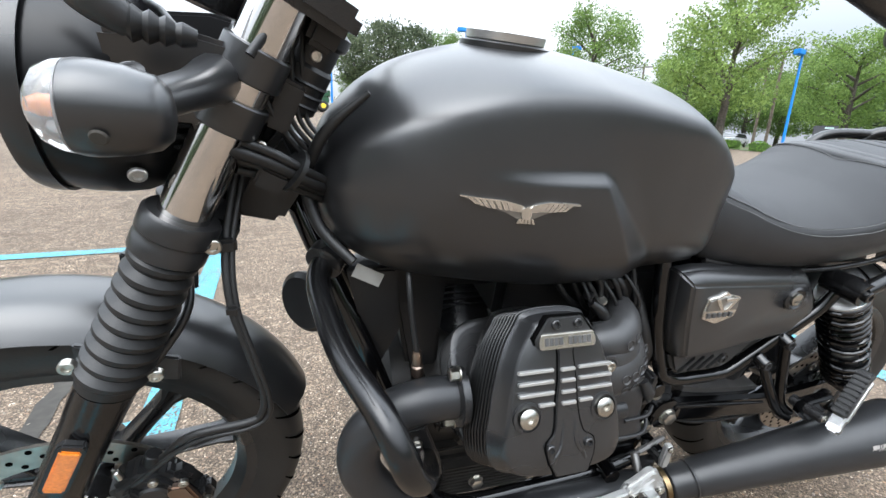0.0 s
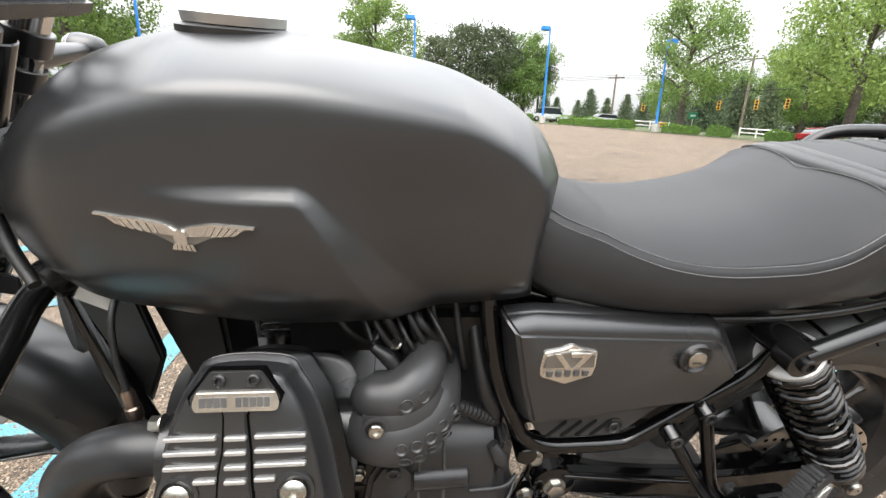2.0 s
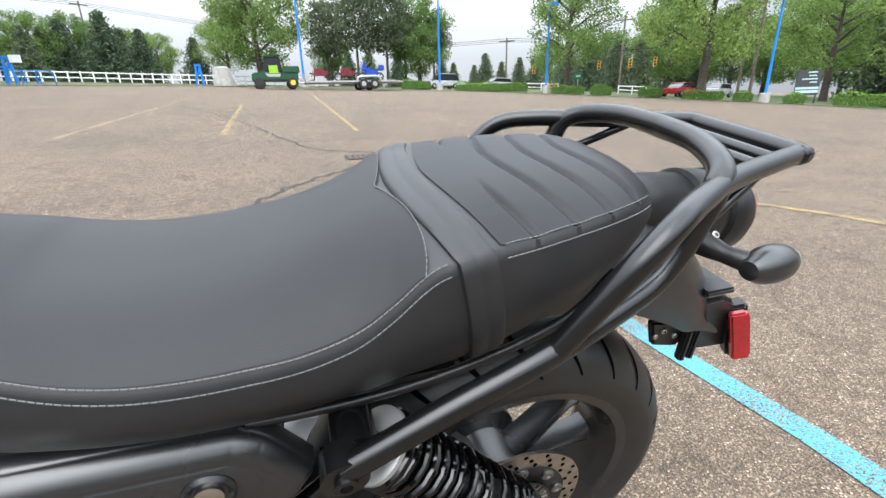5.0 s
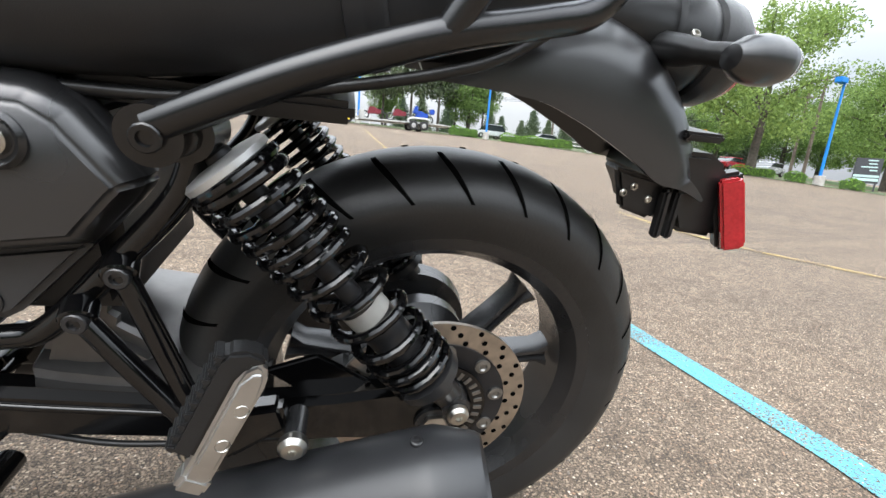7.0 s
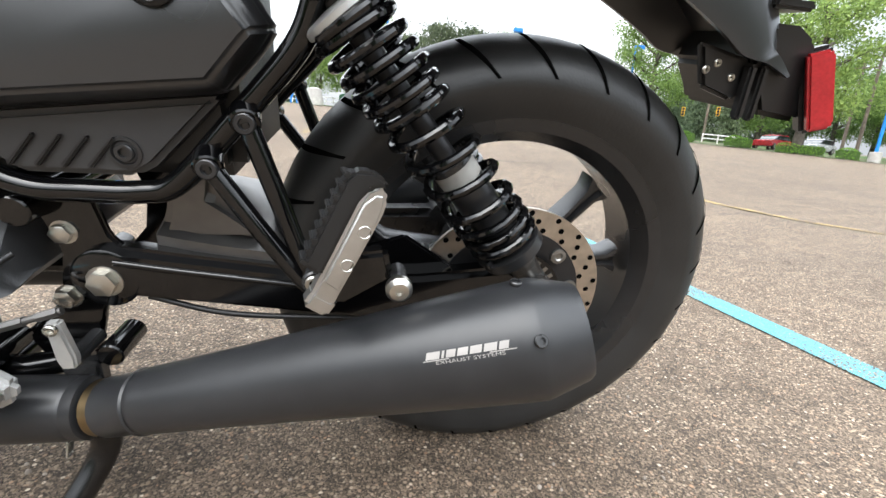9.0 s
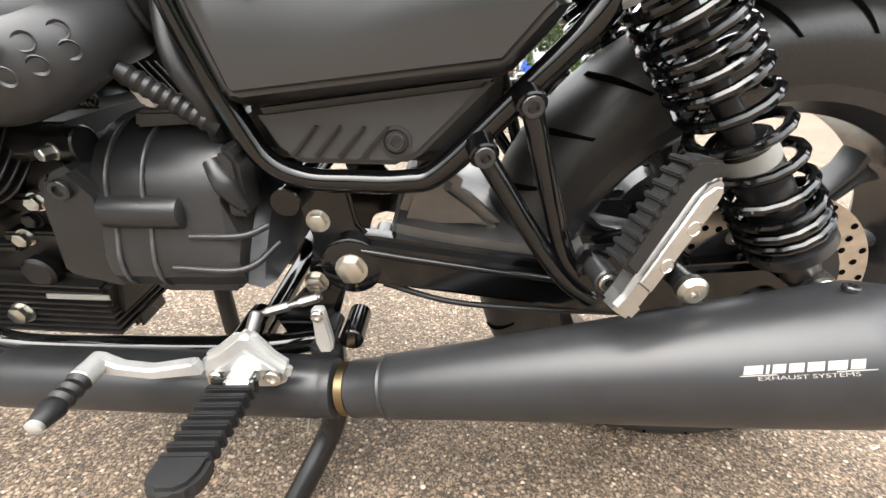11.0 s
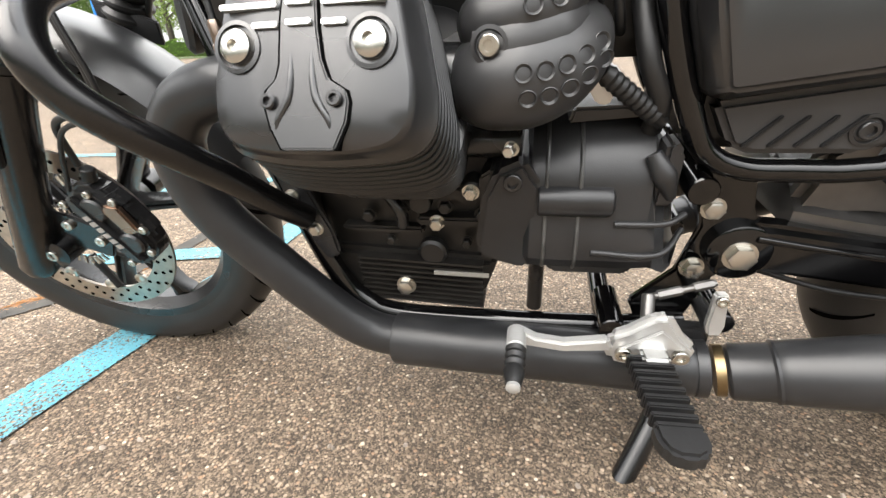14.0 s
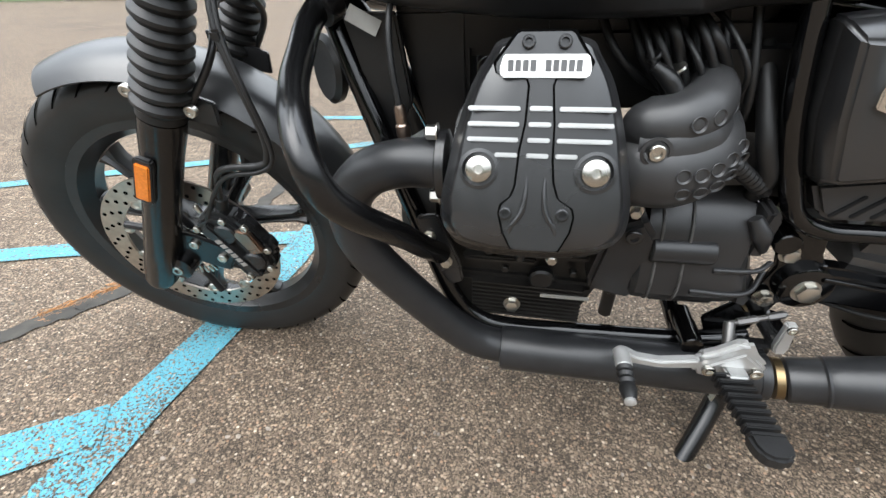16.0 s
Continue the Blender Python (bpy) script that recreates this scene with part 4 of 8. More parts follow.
for k in range(5):                                # tail
    emblem_piece([(EX - 0.006 + 0.0034 * k, EZ - 0.0125), (EX - 0.0035 + 0.0034 * k, EZ - 0.0125), (EX - 0.0045 + 0.0042 * k, EZ - 0.0185), (EX - 0.0085 + 0.0044 * k, EZ - 0.0180)], 0.0015, 0.0035)

# ---- seat ----
SEAT = [  # x, top centre, seam height, seam half width, bottom, bottom half width
    (0.913, 0.838, 0.820, 0.088, 0.724, 0.096), (0.935, 0.827, 0.807, 0.101, 0.706, 0.106), (0.965, 0.813, 0.795, 0.111, 0.699, 0.112), (0.99, 0.803, 0.785, 0.119, 0.696, 0.116), (1.03, 0.797, 0.774, 0.130, 0.694, 0.121),
    (1.07, 0.7965, 0.769, 0.138, 0.693, 0.125), (1.11, 0.799, 0.769, 0.143, 0.694, 0.128), (1.15, 0.805, 0.7730, 0.147, 0.696, 0.130), (1.19, 0.815, 0.7780, 0.149, 0.700, 0.132), (1.23, 0.830, 0.7896, 0.148, 0.705, 0.133),
    (1.26, 0.843, 0.8085, 0.145, 0.709, 0.133), (1.28, 0.852, 0.8255, 0.143, 0.712, 0.133), (1.30, 0.860, 0.8375, 0.142, 0.715, 0.133), (1.34, 0.868, 0.8455, 0.140, 0.722, 0.132), (1.38, 0.8735, 0.8500, 0.137, 0.732, 0.129),
    (1.42, 0.877, 0.8535, 0.131, 0.744, 0.123), (1.46, 0.8795, 0.8555, 0.122, 0.758, 0.114), (1.50, 0.8795, 0.8560, 0.108, 0.776, 0.10), (1.53, 0.872, 0.8530, 0.090, 0.800, 0.084), (1.548, 0.863, 0.848, 0.072, 0.818, 0.068), (1.553, 0.855, 0.843, 0.056, 0.826, 0.053)]


_sp = spline([Vector(r[:3]) for r in SEAT], 6)
_sq = spline([Vector((r[0], r[3], r[4])) for r in SEAT], 6)
_sr = spline([Vector((r[0], r[5], 0)) for r in SEAT], 6)
SEAT_T = np.array([[p[0], p[1], p[2], q[1], q[2], r[1]] for p, q, r in zip(_sp, _sq, _sr)])


def seat_at(x):
    return [float(np.interp(x, SEAT_T[:, 0], SEAT_T[:, k])) for k in (1, 2, 3, 4, 5)]


def seat_top(x, u):
    """Height of the cushion at u, from the middle (0) to the seam (1)."""
    zt, zs, ws, zb, wb = seat_at(x)
    z = zt - (zt - zs) * abs(u) ** 3.0
    if x > 1.36:                                  # stitched ribs across the passenger's place
        for g in (1.348, 1.390, 1.432, 1.474):
            gx = g + 0.034 * abs(u) ** 1.6
            z -= 0.0055 * math.exp(-((x - gx) / 0.0032) ** 2) * sm(1.0, 0.93, abs(u))
    return z


def ahead(x, z):
    """The seat's nose follows the swing of its joint with the tank."""
    return pull(z) * max(0.0, 1 - (x - 0.913) / 0.06) ** 1.5


def seat_ring(x):
    zt, zs, ws, zb, wb = seat_at(x)
    half = [(u * ws, seat_top(x, u)) for u in [k / 16 for k in range(17)]]
    half[-1] = (ws - 0.0015, zs + 0.001)
    h = zs - zb
    for k in range(1, 13):
        u = k / 12
        half.append((ws + (wb - ws) * u + 0.010 * math.sin(math.pi * min(1, u * 1.15)) - 0.012 * sm(0.85, 1.0, u), zs - h * u))
    half += [(wb * 0.85, zb - 0.004), (0, zb + 0.006)]
    ring = [Vector((x, -y, z)) for y, z in half] + [Vector((x, y, z)) for y, z in half[-2:0:-1]]
    for p in ring:
        p.x -= ahead(x, p.z)
    return ring


xs = sorted({0.913 + 0.640 * k / 260 for k in range(261)})
seat = part("seat", skin([seat_ring(x) for x in xs]), VINYL, bike, "black vinyl two-up seat with pale stitching", sharp=60)


def seat_surface(name, x0, x1, lift, mat, label, u1=0.97, front=None, back=None):
    n = 120
    rings = []
    for k in range(n + 1):
        row = []
        for j in range(25):
            u = (j / 12 - 1) * u1
            x = x0 + (x1 - x0) * k / n
            if front:
                x = x0 + front(u) + (x1 - x0 - front(u)) * k / n
            if back:
                x = x0 + (back(u) - x0) * k / n
            zt, zs, ws, zb, wb = seat_at(x)
            z = seat_top(x, u) + lift
            row.append(Vector((x - ahead(x, z), u * ws, z)))
        rings.append(row)
    return part(name, skin(rings, False, False), mat, seat, label, sharp=60)


def arc(u):
    """Where the rider's place ends, as far back as its arc of stitching."""
    return 1.272 + 0.022 * (1 - (1 - abs(u)) ** 2) - 0.010 * abs(u) ** 6


seat_surface("seat_cover", 0.915, 1.262, 0.0015, VINYL_TOP, "dark grey grained seat cover", back=arc)
seat_surface("rear_seat_cover", 1.330, 1.549, 0.0015, VINYL_TOP, "dark grey ribbed passenger cover", front=lambda u: 0.030 * abs(u) ** 1.6 - 0.012)
# strap round the seat, swept forward over the top
SWEEP = [-0.028 * (1 - (k / 16) ** 1.8) for k in range(17)] + [0.026 * k / 12 for k in range(1, 13)] + [0.026, 0.026]
SWEEP = SWEEP + SWEEP[-2:0:-1]
rings = []
for x, lift in ((1.309, 0.0005), (1.310, 0.0050), (1.313, 0.0058), (1.322, 0.0060), (1.3245, 0.0046), (1.327, 0.0060), (1.337, 0.0058), (1.340, 0.0050), (1.341, 0.0005)):
    ring = []
    for i, dx in enumerate(SWEEP):
        p = seat_ring(x + dx)[i]
        ring.append(p + (p - Vector((x + dx, 0, 0.79))).normalized() * lift)
    rings.append(ring)
part("seat_strap", skin(rings, True, False), VINYL, seat, "black vinyl grab strap", sharp=60)


def stitches(name, path, step, length, r=0.0006):
    P = spline(path, 12)
    d = [0.0]
    for a, b in zip(P, P[1:]):
        d.append(d[-1] + (b - a).length)
    bm = bmesh.new()
    s = 0.0
    while s + length < d[-1]:
        q = [Vector([float(np.interp(t, d, [p[k] for p in P])) for k in range(3)]) for t in (s, s + length)]
        tube(q, r, 1, 5, bm=bm, smooth=False)
        s += step
    return part(name, bm, THREAD, seat, "pale grey stitching")


def seam_pt(x, dz, out=0.0012):
    zt, zs, ws, zb, wb = seat_at(x)
    y = ws - 0.0015 if dz >= 0 else ws + 0.004
    return Vector((x - ahead(x, zs + dz), -y - out, zs + dz + 0.0005))


def top_pt(x, u, lift=0.0028):
    zt, zs, ws, zb, wb = seat_at(x)
    z = seat_top(x, u) + lift
    return Vector((x - ahead(x, z), u * ws, z))


sx = [0.918 + (1.306 - 0.918) * k / 30 for k in range(31)]
stitches("stitching", [top_pt(x, -0.988) for x in sx], 0.0052, 0.0042)
stitches("stitching", [seam_pt(x, -0.005, 0.0006) for x in sx], 0.0052, 0.0042)
stitches("stitching", [top_pt(1.350 + 0.180 * k / 12, -0.98) for k in range(13)], 0.0052, 0.0042)
stitches("stitching", [seam_pt(1.350 + 0.180 * k / 12, -0.005, 0.0006) for k in range(13)], 0.0052, 0.0042)
stitches("stitching", [top_pt(arc(u), u) for u in [(k / 12 - 1) * 0.985 for k in range(25)]], 0.0055, 0.0044)
part("seat_pan", block((1.15, 0, 0.682), (0.38, 0.20, 0.02), 0.006), PLASTIC, seat)
part("seat_base_edge", tube([(0.93, -0.096, 0.703), (1.05, -0.108, 0.686), (1.2, -0.115, 0.684), (1.32, -0.122, 0.704), (1.44, -0.115, 0.735), (1.51, -0.095, 0.772)], 0.005), PLASTIC, seat)

# ---- side cover ----
XF.append(K)
COVER = [(0.862, 0.690), (0.90, 0.694), (1.125, 0.683), (1.148, 0.668), (1.186, 0.612), (1.176, 0.596), (1.140, 0.556), (0.915, 0.526), (0.900, 0.534), (0.878, 0.60)]
bm = bmesh.new()
A = [bm.verts.new((x, -0.138, z)) for x, z in COVER]
f = bm.faces.new(A)
bmesh.ops.recalc_face_normals(bm, faces=bm.faces)
if f.normal.y > 0:
    f.normal_flip()
r_ = bmesh.ops.extrude_face_region(bm, geom=[f])
top = [g for g in r_["geom"] if isinstance(g, bmesh.types.BMFace)][0]
bmesh.ops.translate(bm, vec=(0, -0.024, 0), verts=top.verts)
bmesh.ops.inset_region(bm, faces=[top], thickness=0.016, depth=0.0)
bmesh.ops.translate(bm, vec=(0, -0.020, -0.004), verts=top.verts)
ed = [e for e in bm.edges if len(e.link_faces) == 2]
bmesh.ops.bevel(bm, geom=ed, offset=0.006, segments=3, affect="EDGES", clamp_overlap=True)
cover = part("side_cover", bm, MATT_BLACK, bike, "matt black side cover panel", sharp=50)
low = part("lower_cover", prism([(0.916, 0.522), (1.134, 0.553), (1.066, 0.484), (1.048, 0.474), (0.956, 0.474), (0.938, 0.482)], -0.152, -0.120, 0.006), INTAKE, cover, "grained black lower side panel")
for k in range(4):
    x = 0.946 + 0.0215 * k
    part("cover_rib", prism([(x, 0.483), (x + 0.004, 0.481), (x + 0.029, 0.510), (x + 0.0265, 0.5115)], -0.1565, -0.150, 0.0012), PLASTIC, low)
part("bolt_cup", lathe([(0.0145, 0), (0.0145, 0.0015), (0.0115, 0.002), (0.010, 0.0)], (1.044, -0.152, 0.497), (0, -1, 0), 24, cap=False), SATIN_BLACK, low)
part("cover_bolt", socket_bolt((1.044, -0.152, 0.497), (0, -1, 0), 0.0085, 0.004), SATIN_BLACK, low)
part("lock_ring", lathe([(0.020, -0.002), (0.021, 0.004), (0.018, 0.007), (0.014, 0.004), (0.001, 0.004)], (1.1015, -0.181, 0.639), (0, -1, 0.05), 32), SATIN_BLACK, cover)
part("lock_barrel", lathe([(0.0115, 0.0), (0.0115, 0.008), (0.010, 0.009), (0.001, 0.009)], (1.1015, -0.181, 0.639), (0, -1, 0.05), 24), STEEL, cover, "steel lock barrel")
part("key_slot", block((1.1, -0.1905, 0.6365), (0.011, 0.001, 0.002), 0), CRACK, cover)
V = 0.941
part("model_badge", prism([(V - 0.034, 0.632), (V - 0.032, 0.654), (V - 0.012, 0.658), (V, 0.664), (V + 0.012, 0.658), (V + 0.032, 0.654), (V + 0.034, 0.632), (V + 0.032, 0.618), (V, 0.606), (V - 0.032, 0.618)], -0.187, -0.180, 0.0015), EMBLEM, cover, "bright metal shield badge")
part("badge_field", prism([(V - 0.031, 0.632), (V - 0.029, 0.650), (V, 0.656), (V + 0.029, 0.650), (V + 0.031, 0.632)], -0.1885, -0.186, 0.0006), EMBLEM_MID, cover)
part("badge_mark", prism([(V - 0.022, 0.655), (V - 0.014, 0.655), (V - 0.003, 0.640), (V + 0.001, 0.634), (V - 0.006, 0.634)], -0.191, -0.188, 0.0006), EMBLEM, cover)
part("badge_mark", prism([(V - 0.002, 0.655), (V + 0.024, 0.655), (V + 0.022, 0.649), (V + 0.012, 0.634), (V + 0.004, 0.634), (V + 0.013, 0.649), (V - 0.001, 0.649)], -0.191, -0.188, 0.0006), EMBLEM, cover)
for k in range(5):
    part("badge_bar", block((V - 0.022 + 0.011 * k, -0.188, 0.6235), (0.007, 0.002, 0.008), 0.0005), EMBLEM_DARK, cover)
XF.pop()

# ---- frame ----
frame_main = part("frame", tube([(0.30, 0, 0.84), (0.45, 0, 0.72), (0.62, 0, 0.70), (0.85, 0, 0.68), (1.0, 0, 0.66)], 0.024), GLOSS_BLACK, bike, "gloss black tubular frame")
part("steering_head", rod((0.235, 0, 0.78), (0.325, 0, 0.96), 0.032, seg=24), GLOSS_BLACK, frame_main)
for sy in (-1, 1):
    XF.append(side(sy))
    part("cradle_tube", tube([(0.295, sy * 0.03, 0.82), (0.345, sy * 0.075, 0.70), (0.405, sy * 0.12, 0.56), (0.465, sy * 0.142, 0.40), (0.50, sy * 0.145, 0.30), (0.53, sy * 0.143, 0.257), (0.58, sy * 0.142, 0.237), (0.70, sy * 0.14, 0.235), (0.86, sy * 0.138, 0.24), (0.95, sy * 0.13, 0.25)], 0.0145), GLOSS_BLACK, frame_main)
    part("side_loop", tube([(0.846, sy * 0.14, 0.705), (0.856, sy * 0.146, 0.64), (0.872, sy * 0.147, 0.58), (0.898, sy * 0.147, 0.515), (0.92, sy * 0.147, 0.476), (0.955, sy * 0.147, 0.459), (1.0, sy * 0.147, 0.457), (1.05, sy * 0.147, 0.458), (1.085, sy * 0.149, 0.470), (1.15, sy * 0.158, 0.538), (1.205, sy * 0.168, 0.60), (1.225, sy * 0.172, 0.645)], 0.0115), GLOSS_BLACK, frame_main)
    part("seat_rail", tube([(0.84, sy * 0.10, 0.70), (1.0, sy * 0.12, 0.675), (1.15, sy * 0.12, 0.680), (1.33, sy * 0.10, 0.725), (1.5, sy * 0.08, 0.78)], 0.012), GLOSS_BLACK, frame_main)
    for p in ((1.159, 0.534), (1.123, 0.492)):
        part("peg_boss", rod((p[0] - 0.004, sy * 0.160, p[1] + 0.008), (p[0], sy * 0.178, p[1]), 0.0135), GLOSS_BLACK, frame_main)
        part("boss_bolt", socket_bolt((p[0], sy * 0.1775, p[1]), (0, sy, 0), 0.0095), SATIN_BLACK, frame_main)
    part("peg_stay", tube([(1.159, sy * 0.172, 0.534), (1.180, sy * 0.176, 0.47), (1.205, sy * 0.182, 0.40), (1.232, sy * 0.19, 0.372)], 0.0095), GLOSS_BLACK, frame_main)
    part("peg_stay", tube([(1.123, sy * 0.172, 0.492), (1.165, sy * 0.178, 0.43), (1.205, sy * 0.184, 0.378), (1.235, sy * 0.19, 0.358)], 0.0095), GLOSS_BLACK, frame_main)
    part("pivot_plate", prism([(0.925, 0.455), (0.985, 0.452), (0.995, 0.40), (1.02, 0.37), (1.015, 0.33), (0.975, 0.315), (0.955, 0.25), (0.90, 0.235), (0.885, 0.27), (0.93, 0.32), (0.945, 0.38)], sy * 0.112, sy * 0.122, 0.003), GLOSS_BLACK, frame_main)
    part("step_tube", rod((0.86, sy * 0.10, 0.262), (0.86, sy * 0.175, 0.262), 0.016), GLOSS_BLACK, frame_main)
    part("step_tube", rod((0.985, sy * 0.10, 0.268), (0.985, sy * 0.155, 0.268), 0.014), GLOSS_BLACK, frame_main)
    XF.pop()
part("cross_tube", rod((0.50, -0.14, 0.30), (0.50, 0.14, 0.30), 0.012), GLOSS_BLACK, frame_main)
part("cross_tube", rod((0.86, -0.14, 0.245), (0.86, 0.14, 0.245), 0.014), GLOSS_BLACK, frame_main)
part("cross_tube", rod((0.93, -0.12, 0.44), (0.93, 0.12, 0.44), 0.016), GLOSS_BLACK, frame_main)
XF.append(K)
part("gearbox_stay", rod((0.7695, -0.030, 0.37), (0.7695, -0.030, 0.175), 0.012), SATIN_BLACK, frame_main)
part("frame_bolt", hex_bolt((0.953, -0.121, 0.403), (0, -1, 0), 0.0105, 0.009), STEEL, frame_main)
part("pivot_bolt", hex_bolt((0.988, -0.135, 0.352), (0, -1, 0), 0.0145, 0.010), STEEL, frame_main, "large zinc swingarm pivot bolt")
part("lower_bolt", hex_bolt((0.594, -0.138, 0.283), (0, -1, 0), 0.011, 0.010), STEEL, frame_main)
part("lug_plate", prism([(0.455, 0.455), (0.485, 0.46), (0.515, 0.38), (0.52, 0.345), (0.50, 0.335), (0.47, 0.39)], -0.165, -0.155, 0.003), SATIN_BLACK, frame_main)
for p in ((0.473, 0.425), (0.495, 0.382)):
    part("lug_bolt", hex_bolt((p[0], -0.165, p[1]), (0, -1, 0), 0.0075, 0.008), STEEL, frame_main)
XF.pop()
part("head_gusset", prism([(0.375, 0.70), (0.44, 0.70), (0.45, 0.60), (0.415, 0.52)], -0.075, -0.06, 0.003), PLASTIC, frame_main)
XF.append(K)
part("warning_label", prism([(-0.026, -0.012), (0.026, -0.012), (0.026, 0.012), (-0.026, 0.012)], -0.001, 0.001, 0, to=pose(0.402, -0.118, 0.688, -15, 28, 0) @ Matrix.Scale(0.75, 4)), LABEL, frame_main, "worn pale paper label")
XF.pop()
part("horn", lathe([(0.006, -0.018), (0.03, -0.014), (0.043, -0.004), (0.045, 0.006), (0.038, 0.012), (0.02, 0.010)], (0.326, -0.020, 0.622), (-0.6, -0.6, 0.1), 32), PLASTIC, frame_main, "round black horn")
# dark inner boxes
part("air_box", block((0.83, 0, 0.62), (0.18, 0.15, 0.12), 0.02), PLASTIC, frame_main)
# made-up block that keeps the see-through gap under the tank dark
part("tank_gap_filler", block((0.64, 0.02, 0.680), (0.42, 0.13, 0.075), 0.012), PLASTIC, frame_main)
for k in range(6):
    part("wiring", tube([(0.66 + 0.03 * k, -0.075, 0.70), (0.68 + 0.028 * k, -0.10, 0.665 - 0.006 * k), (0.72 + 0.022 * k, -0.09, 0.63 - 0.008 * k), (0.78 + 0.01 * k, -0.06, 0.60)], 0.0045), RUBBER, frame_main)
part("coil_box", block((0.70, 0.0, 0.635), (0.20, 0.12, 0.10), 0.012), PLASTIC, frame_main)
for k in range(7):
    part("wiring", tube([(0.690 + 0.012 * k, -0.050, 0.705), (0.700 + 0.013 * k, -0.100 - 0.004 * (k % 3), 0.690 - 0.006 * (k % 2)), (0.716 + 0.014 * k, -0.125 + 0.008 * (k % 3), 0.655), (0.735 + 0.012 * k, -0.110, 0.622), (0.75 + 0.010 * k, -0.085, 0.59)], 0.0030 + 0.0012 * (k % 3)), RUBBER, frame_main)
for k in range(4):
    part("wire_clip", lathe([(0.0075, 0), (0.0085, 0.002), (0.0075, 0.005)], (0.712 + 0.026 * k, -0.118, 0.668 - 0.012 * k), (0.5, 0.2, -0.8), 12), STEEL if k % 2 else PLASTIC, frame_main)
part("battery_box", block((1.02, 0, 0.575), (0.24, 0.20, 0.20), 0.015), PLASTIC, frame_main)
# made-up plate that darkens the space between engine guard and engine
part("front_gap_filler", prism([(0.43, 0.70), (0.52, 0.70), (0.52, 0.50), (0.48, 0.46)], -0.05, 0.05, 0.006), PLASTIC, frame_main)

# ---- engine guard ----
for sy in (-1, 1):
    XF.append(side(sy))
    g = part("engine_guard", tube([(0.43, sy * 0.06, 0.72), (0.37, sy * 0.08, 0.72), (0.342, sy * 0.12, 0.692), (0.350, sy * 0.18, 0.668), (0.366, sy * 0.240, 0.652), (0.392, sy * 0.300, 0.638), (0.408, sy * 0.328, 0.612), (0.420, sy * 0.330, 0.582), (0.435, sy * 0.315, 0.553), (0.450, sy * 0.285, 0.520), (0.463, sy * 0.248, 0.482), (0.476, sy * 0.208, 0.438), (0.488, sy * 0.17, 0.40)], 0.0150, 8, 18), TUBE_BLACK, bike, "semi-gloss black tubular engine guard")
    part("guard_clamp", lathe([(0.019, -0.012), (0.024, -0.010), (0.024, 0.010), (0.019, 0.012)], (0.352, sy * 0.10, 0.705), (-0.5, sy * 0.8, -0.3), 20), SATIN_BLACK, g)
    XF.pop()

# ---- engine ----
engine = part("engine", block((0.60, 0, 0.405), (0.25, 0.20, 0.20), 0.02), CRANKCASE, bike, "black air-cooled transverse twin engine")
part("sump", prism([(0.47, 0.345), (0.72, 0.335), (0.70, 0.275), (0.66, 0.262), (0.54, 0.262), (0.49, 0.29)], -0.115, 0.115, 0.008), CRANKCASE, engine)
for k in range(9):
    part("sump_fin", prism([(0.53 + 0.0, 0.335 - 0.0085 * k), (0.70, 0.330 - 0.0085 * k), (0.70, 0.327 - 0.0085 * k), (0.53, 0.332 - 0.0085 * k)], -0.122, 0.122, 0), CRANKCASE, engine)
for k in range(6):
    part("filter_fin", block((0.655 + 0.008 * k, -0.06, 0.265), (0.003, 0.05, 0.05), 0.001), SATIN_BLACK, engine)
part("oil_plug", lathe([(0.019, 0), (0.019, 0.010), (0.015, 0.013), (0.004, 0.013)], (0.635, -0.108, 0.345), (0, -1, 0), 24), PLASTIC, engine)
part("alternator_cover", lathe([(0.10, 0), (0.105, -0.03), (0.09, -0.055), (0.05, -0.065)], (0.475, 0, 0.42), (1, 0, 0), 32), CRANKCASE, engine)
for p, r in (((0.555, 0.395), 0.008), ((0.60, 0.405), 0.010), ((0.655, 0.41), 0.008), ((0.70, 0.40), 0.008), ((0.58, 0.36), 0.006), ((0.68, 0.36), 0.006)):
    part("case_bolt", hex_bolt((p[0], -0.110, p[1]), (0, -1, 0), r, 0.008), CRANKCASE, engine)
part("case_rib", block((0.60, -0.108, 0.43), (0.18, 0.02, 0.02), 0.005), CRANKCASE, engine)
part("case_ledge", block((0.665, -0.105, 0.392), (0.09, 0.03, 0.012), 0.003), CRANKCASE, engine)
part("case_ledge", block((0.57, -0.104, 0.375), (0.11, 0.024, 0.010), 0.003), CRANKCASE, engine)
part("case_lug", rod((0.63, -0.10, 0.425), (0.63, -0.135, 0.425), 0.013), CRANKCASE, engine)
part("case_lug", rod((0.69, -0.10, 0.44), (0.69, -0.13, 0.44), 0.012), CRANKCASE, engine)
part("case_lug", rod((0.545, -0.09, 0.44), (0.545, -0.125, 0.44), 0.012), CRANKCASE, engine)
part("lug_bolt", hex_bolt((0.645, -0.118, 0.392), (0, -1, 0), 0.008, 0.010), STEEL, engine)
part("lug_bolt", hex_bolt((0.69, -0.130, 0.44), (0, -1, 0), 0.008, 0.008), STEEL, engine)
part("case_web", prism([(0.70, 0.35), (0.715, 0.35), (0.715, 0.47), (0.70, 0.46)], -0.135, -0.09, 0.003), CRANKCASE, engine)
part("sump_label", block((0.672, -0.1235, 0.317), (0.072, 0.002, 0.006), 0), LABEL, engine)
part("drain_pipe", tube([(0.585, -0.112, 0.425), (0.60, -0.118, 0.405), (0.60, -0.118, 0.385)], 0.008), SATIN_BLACK, engine)

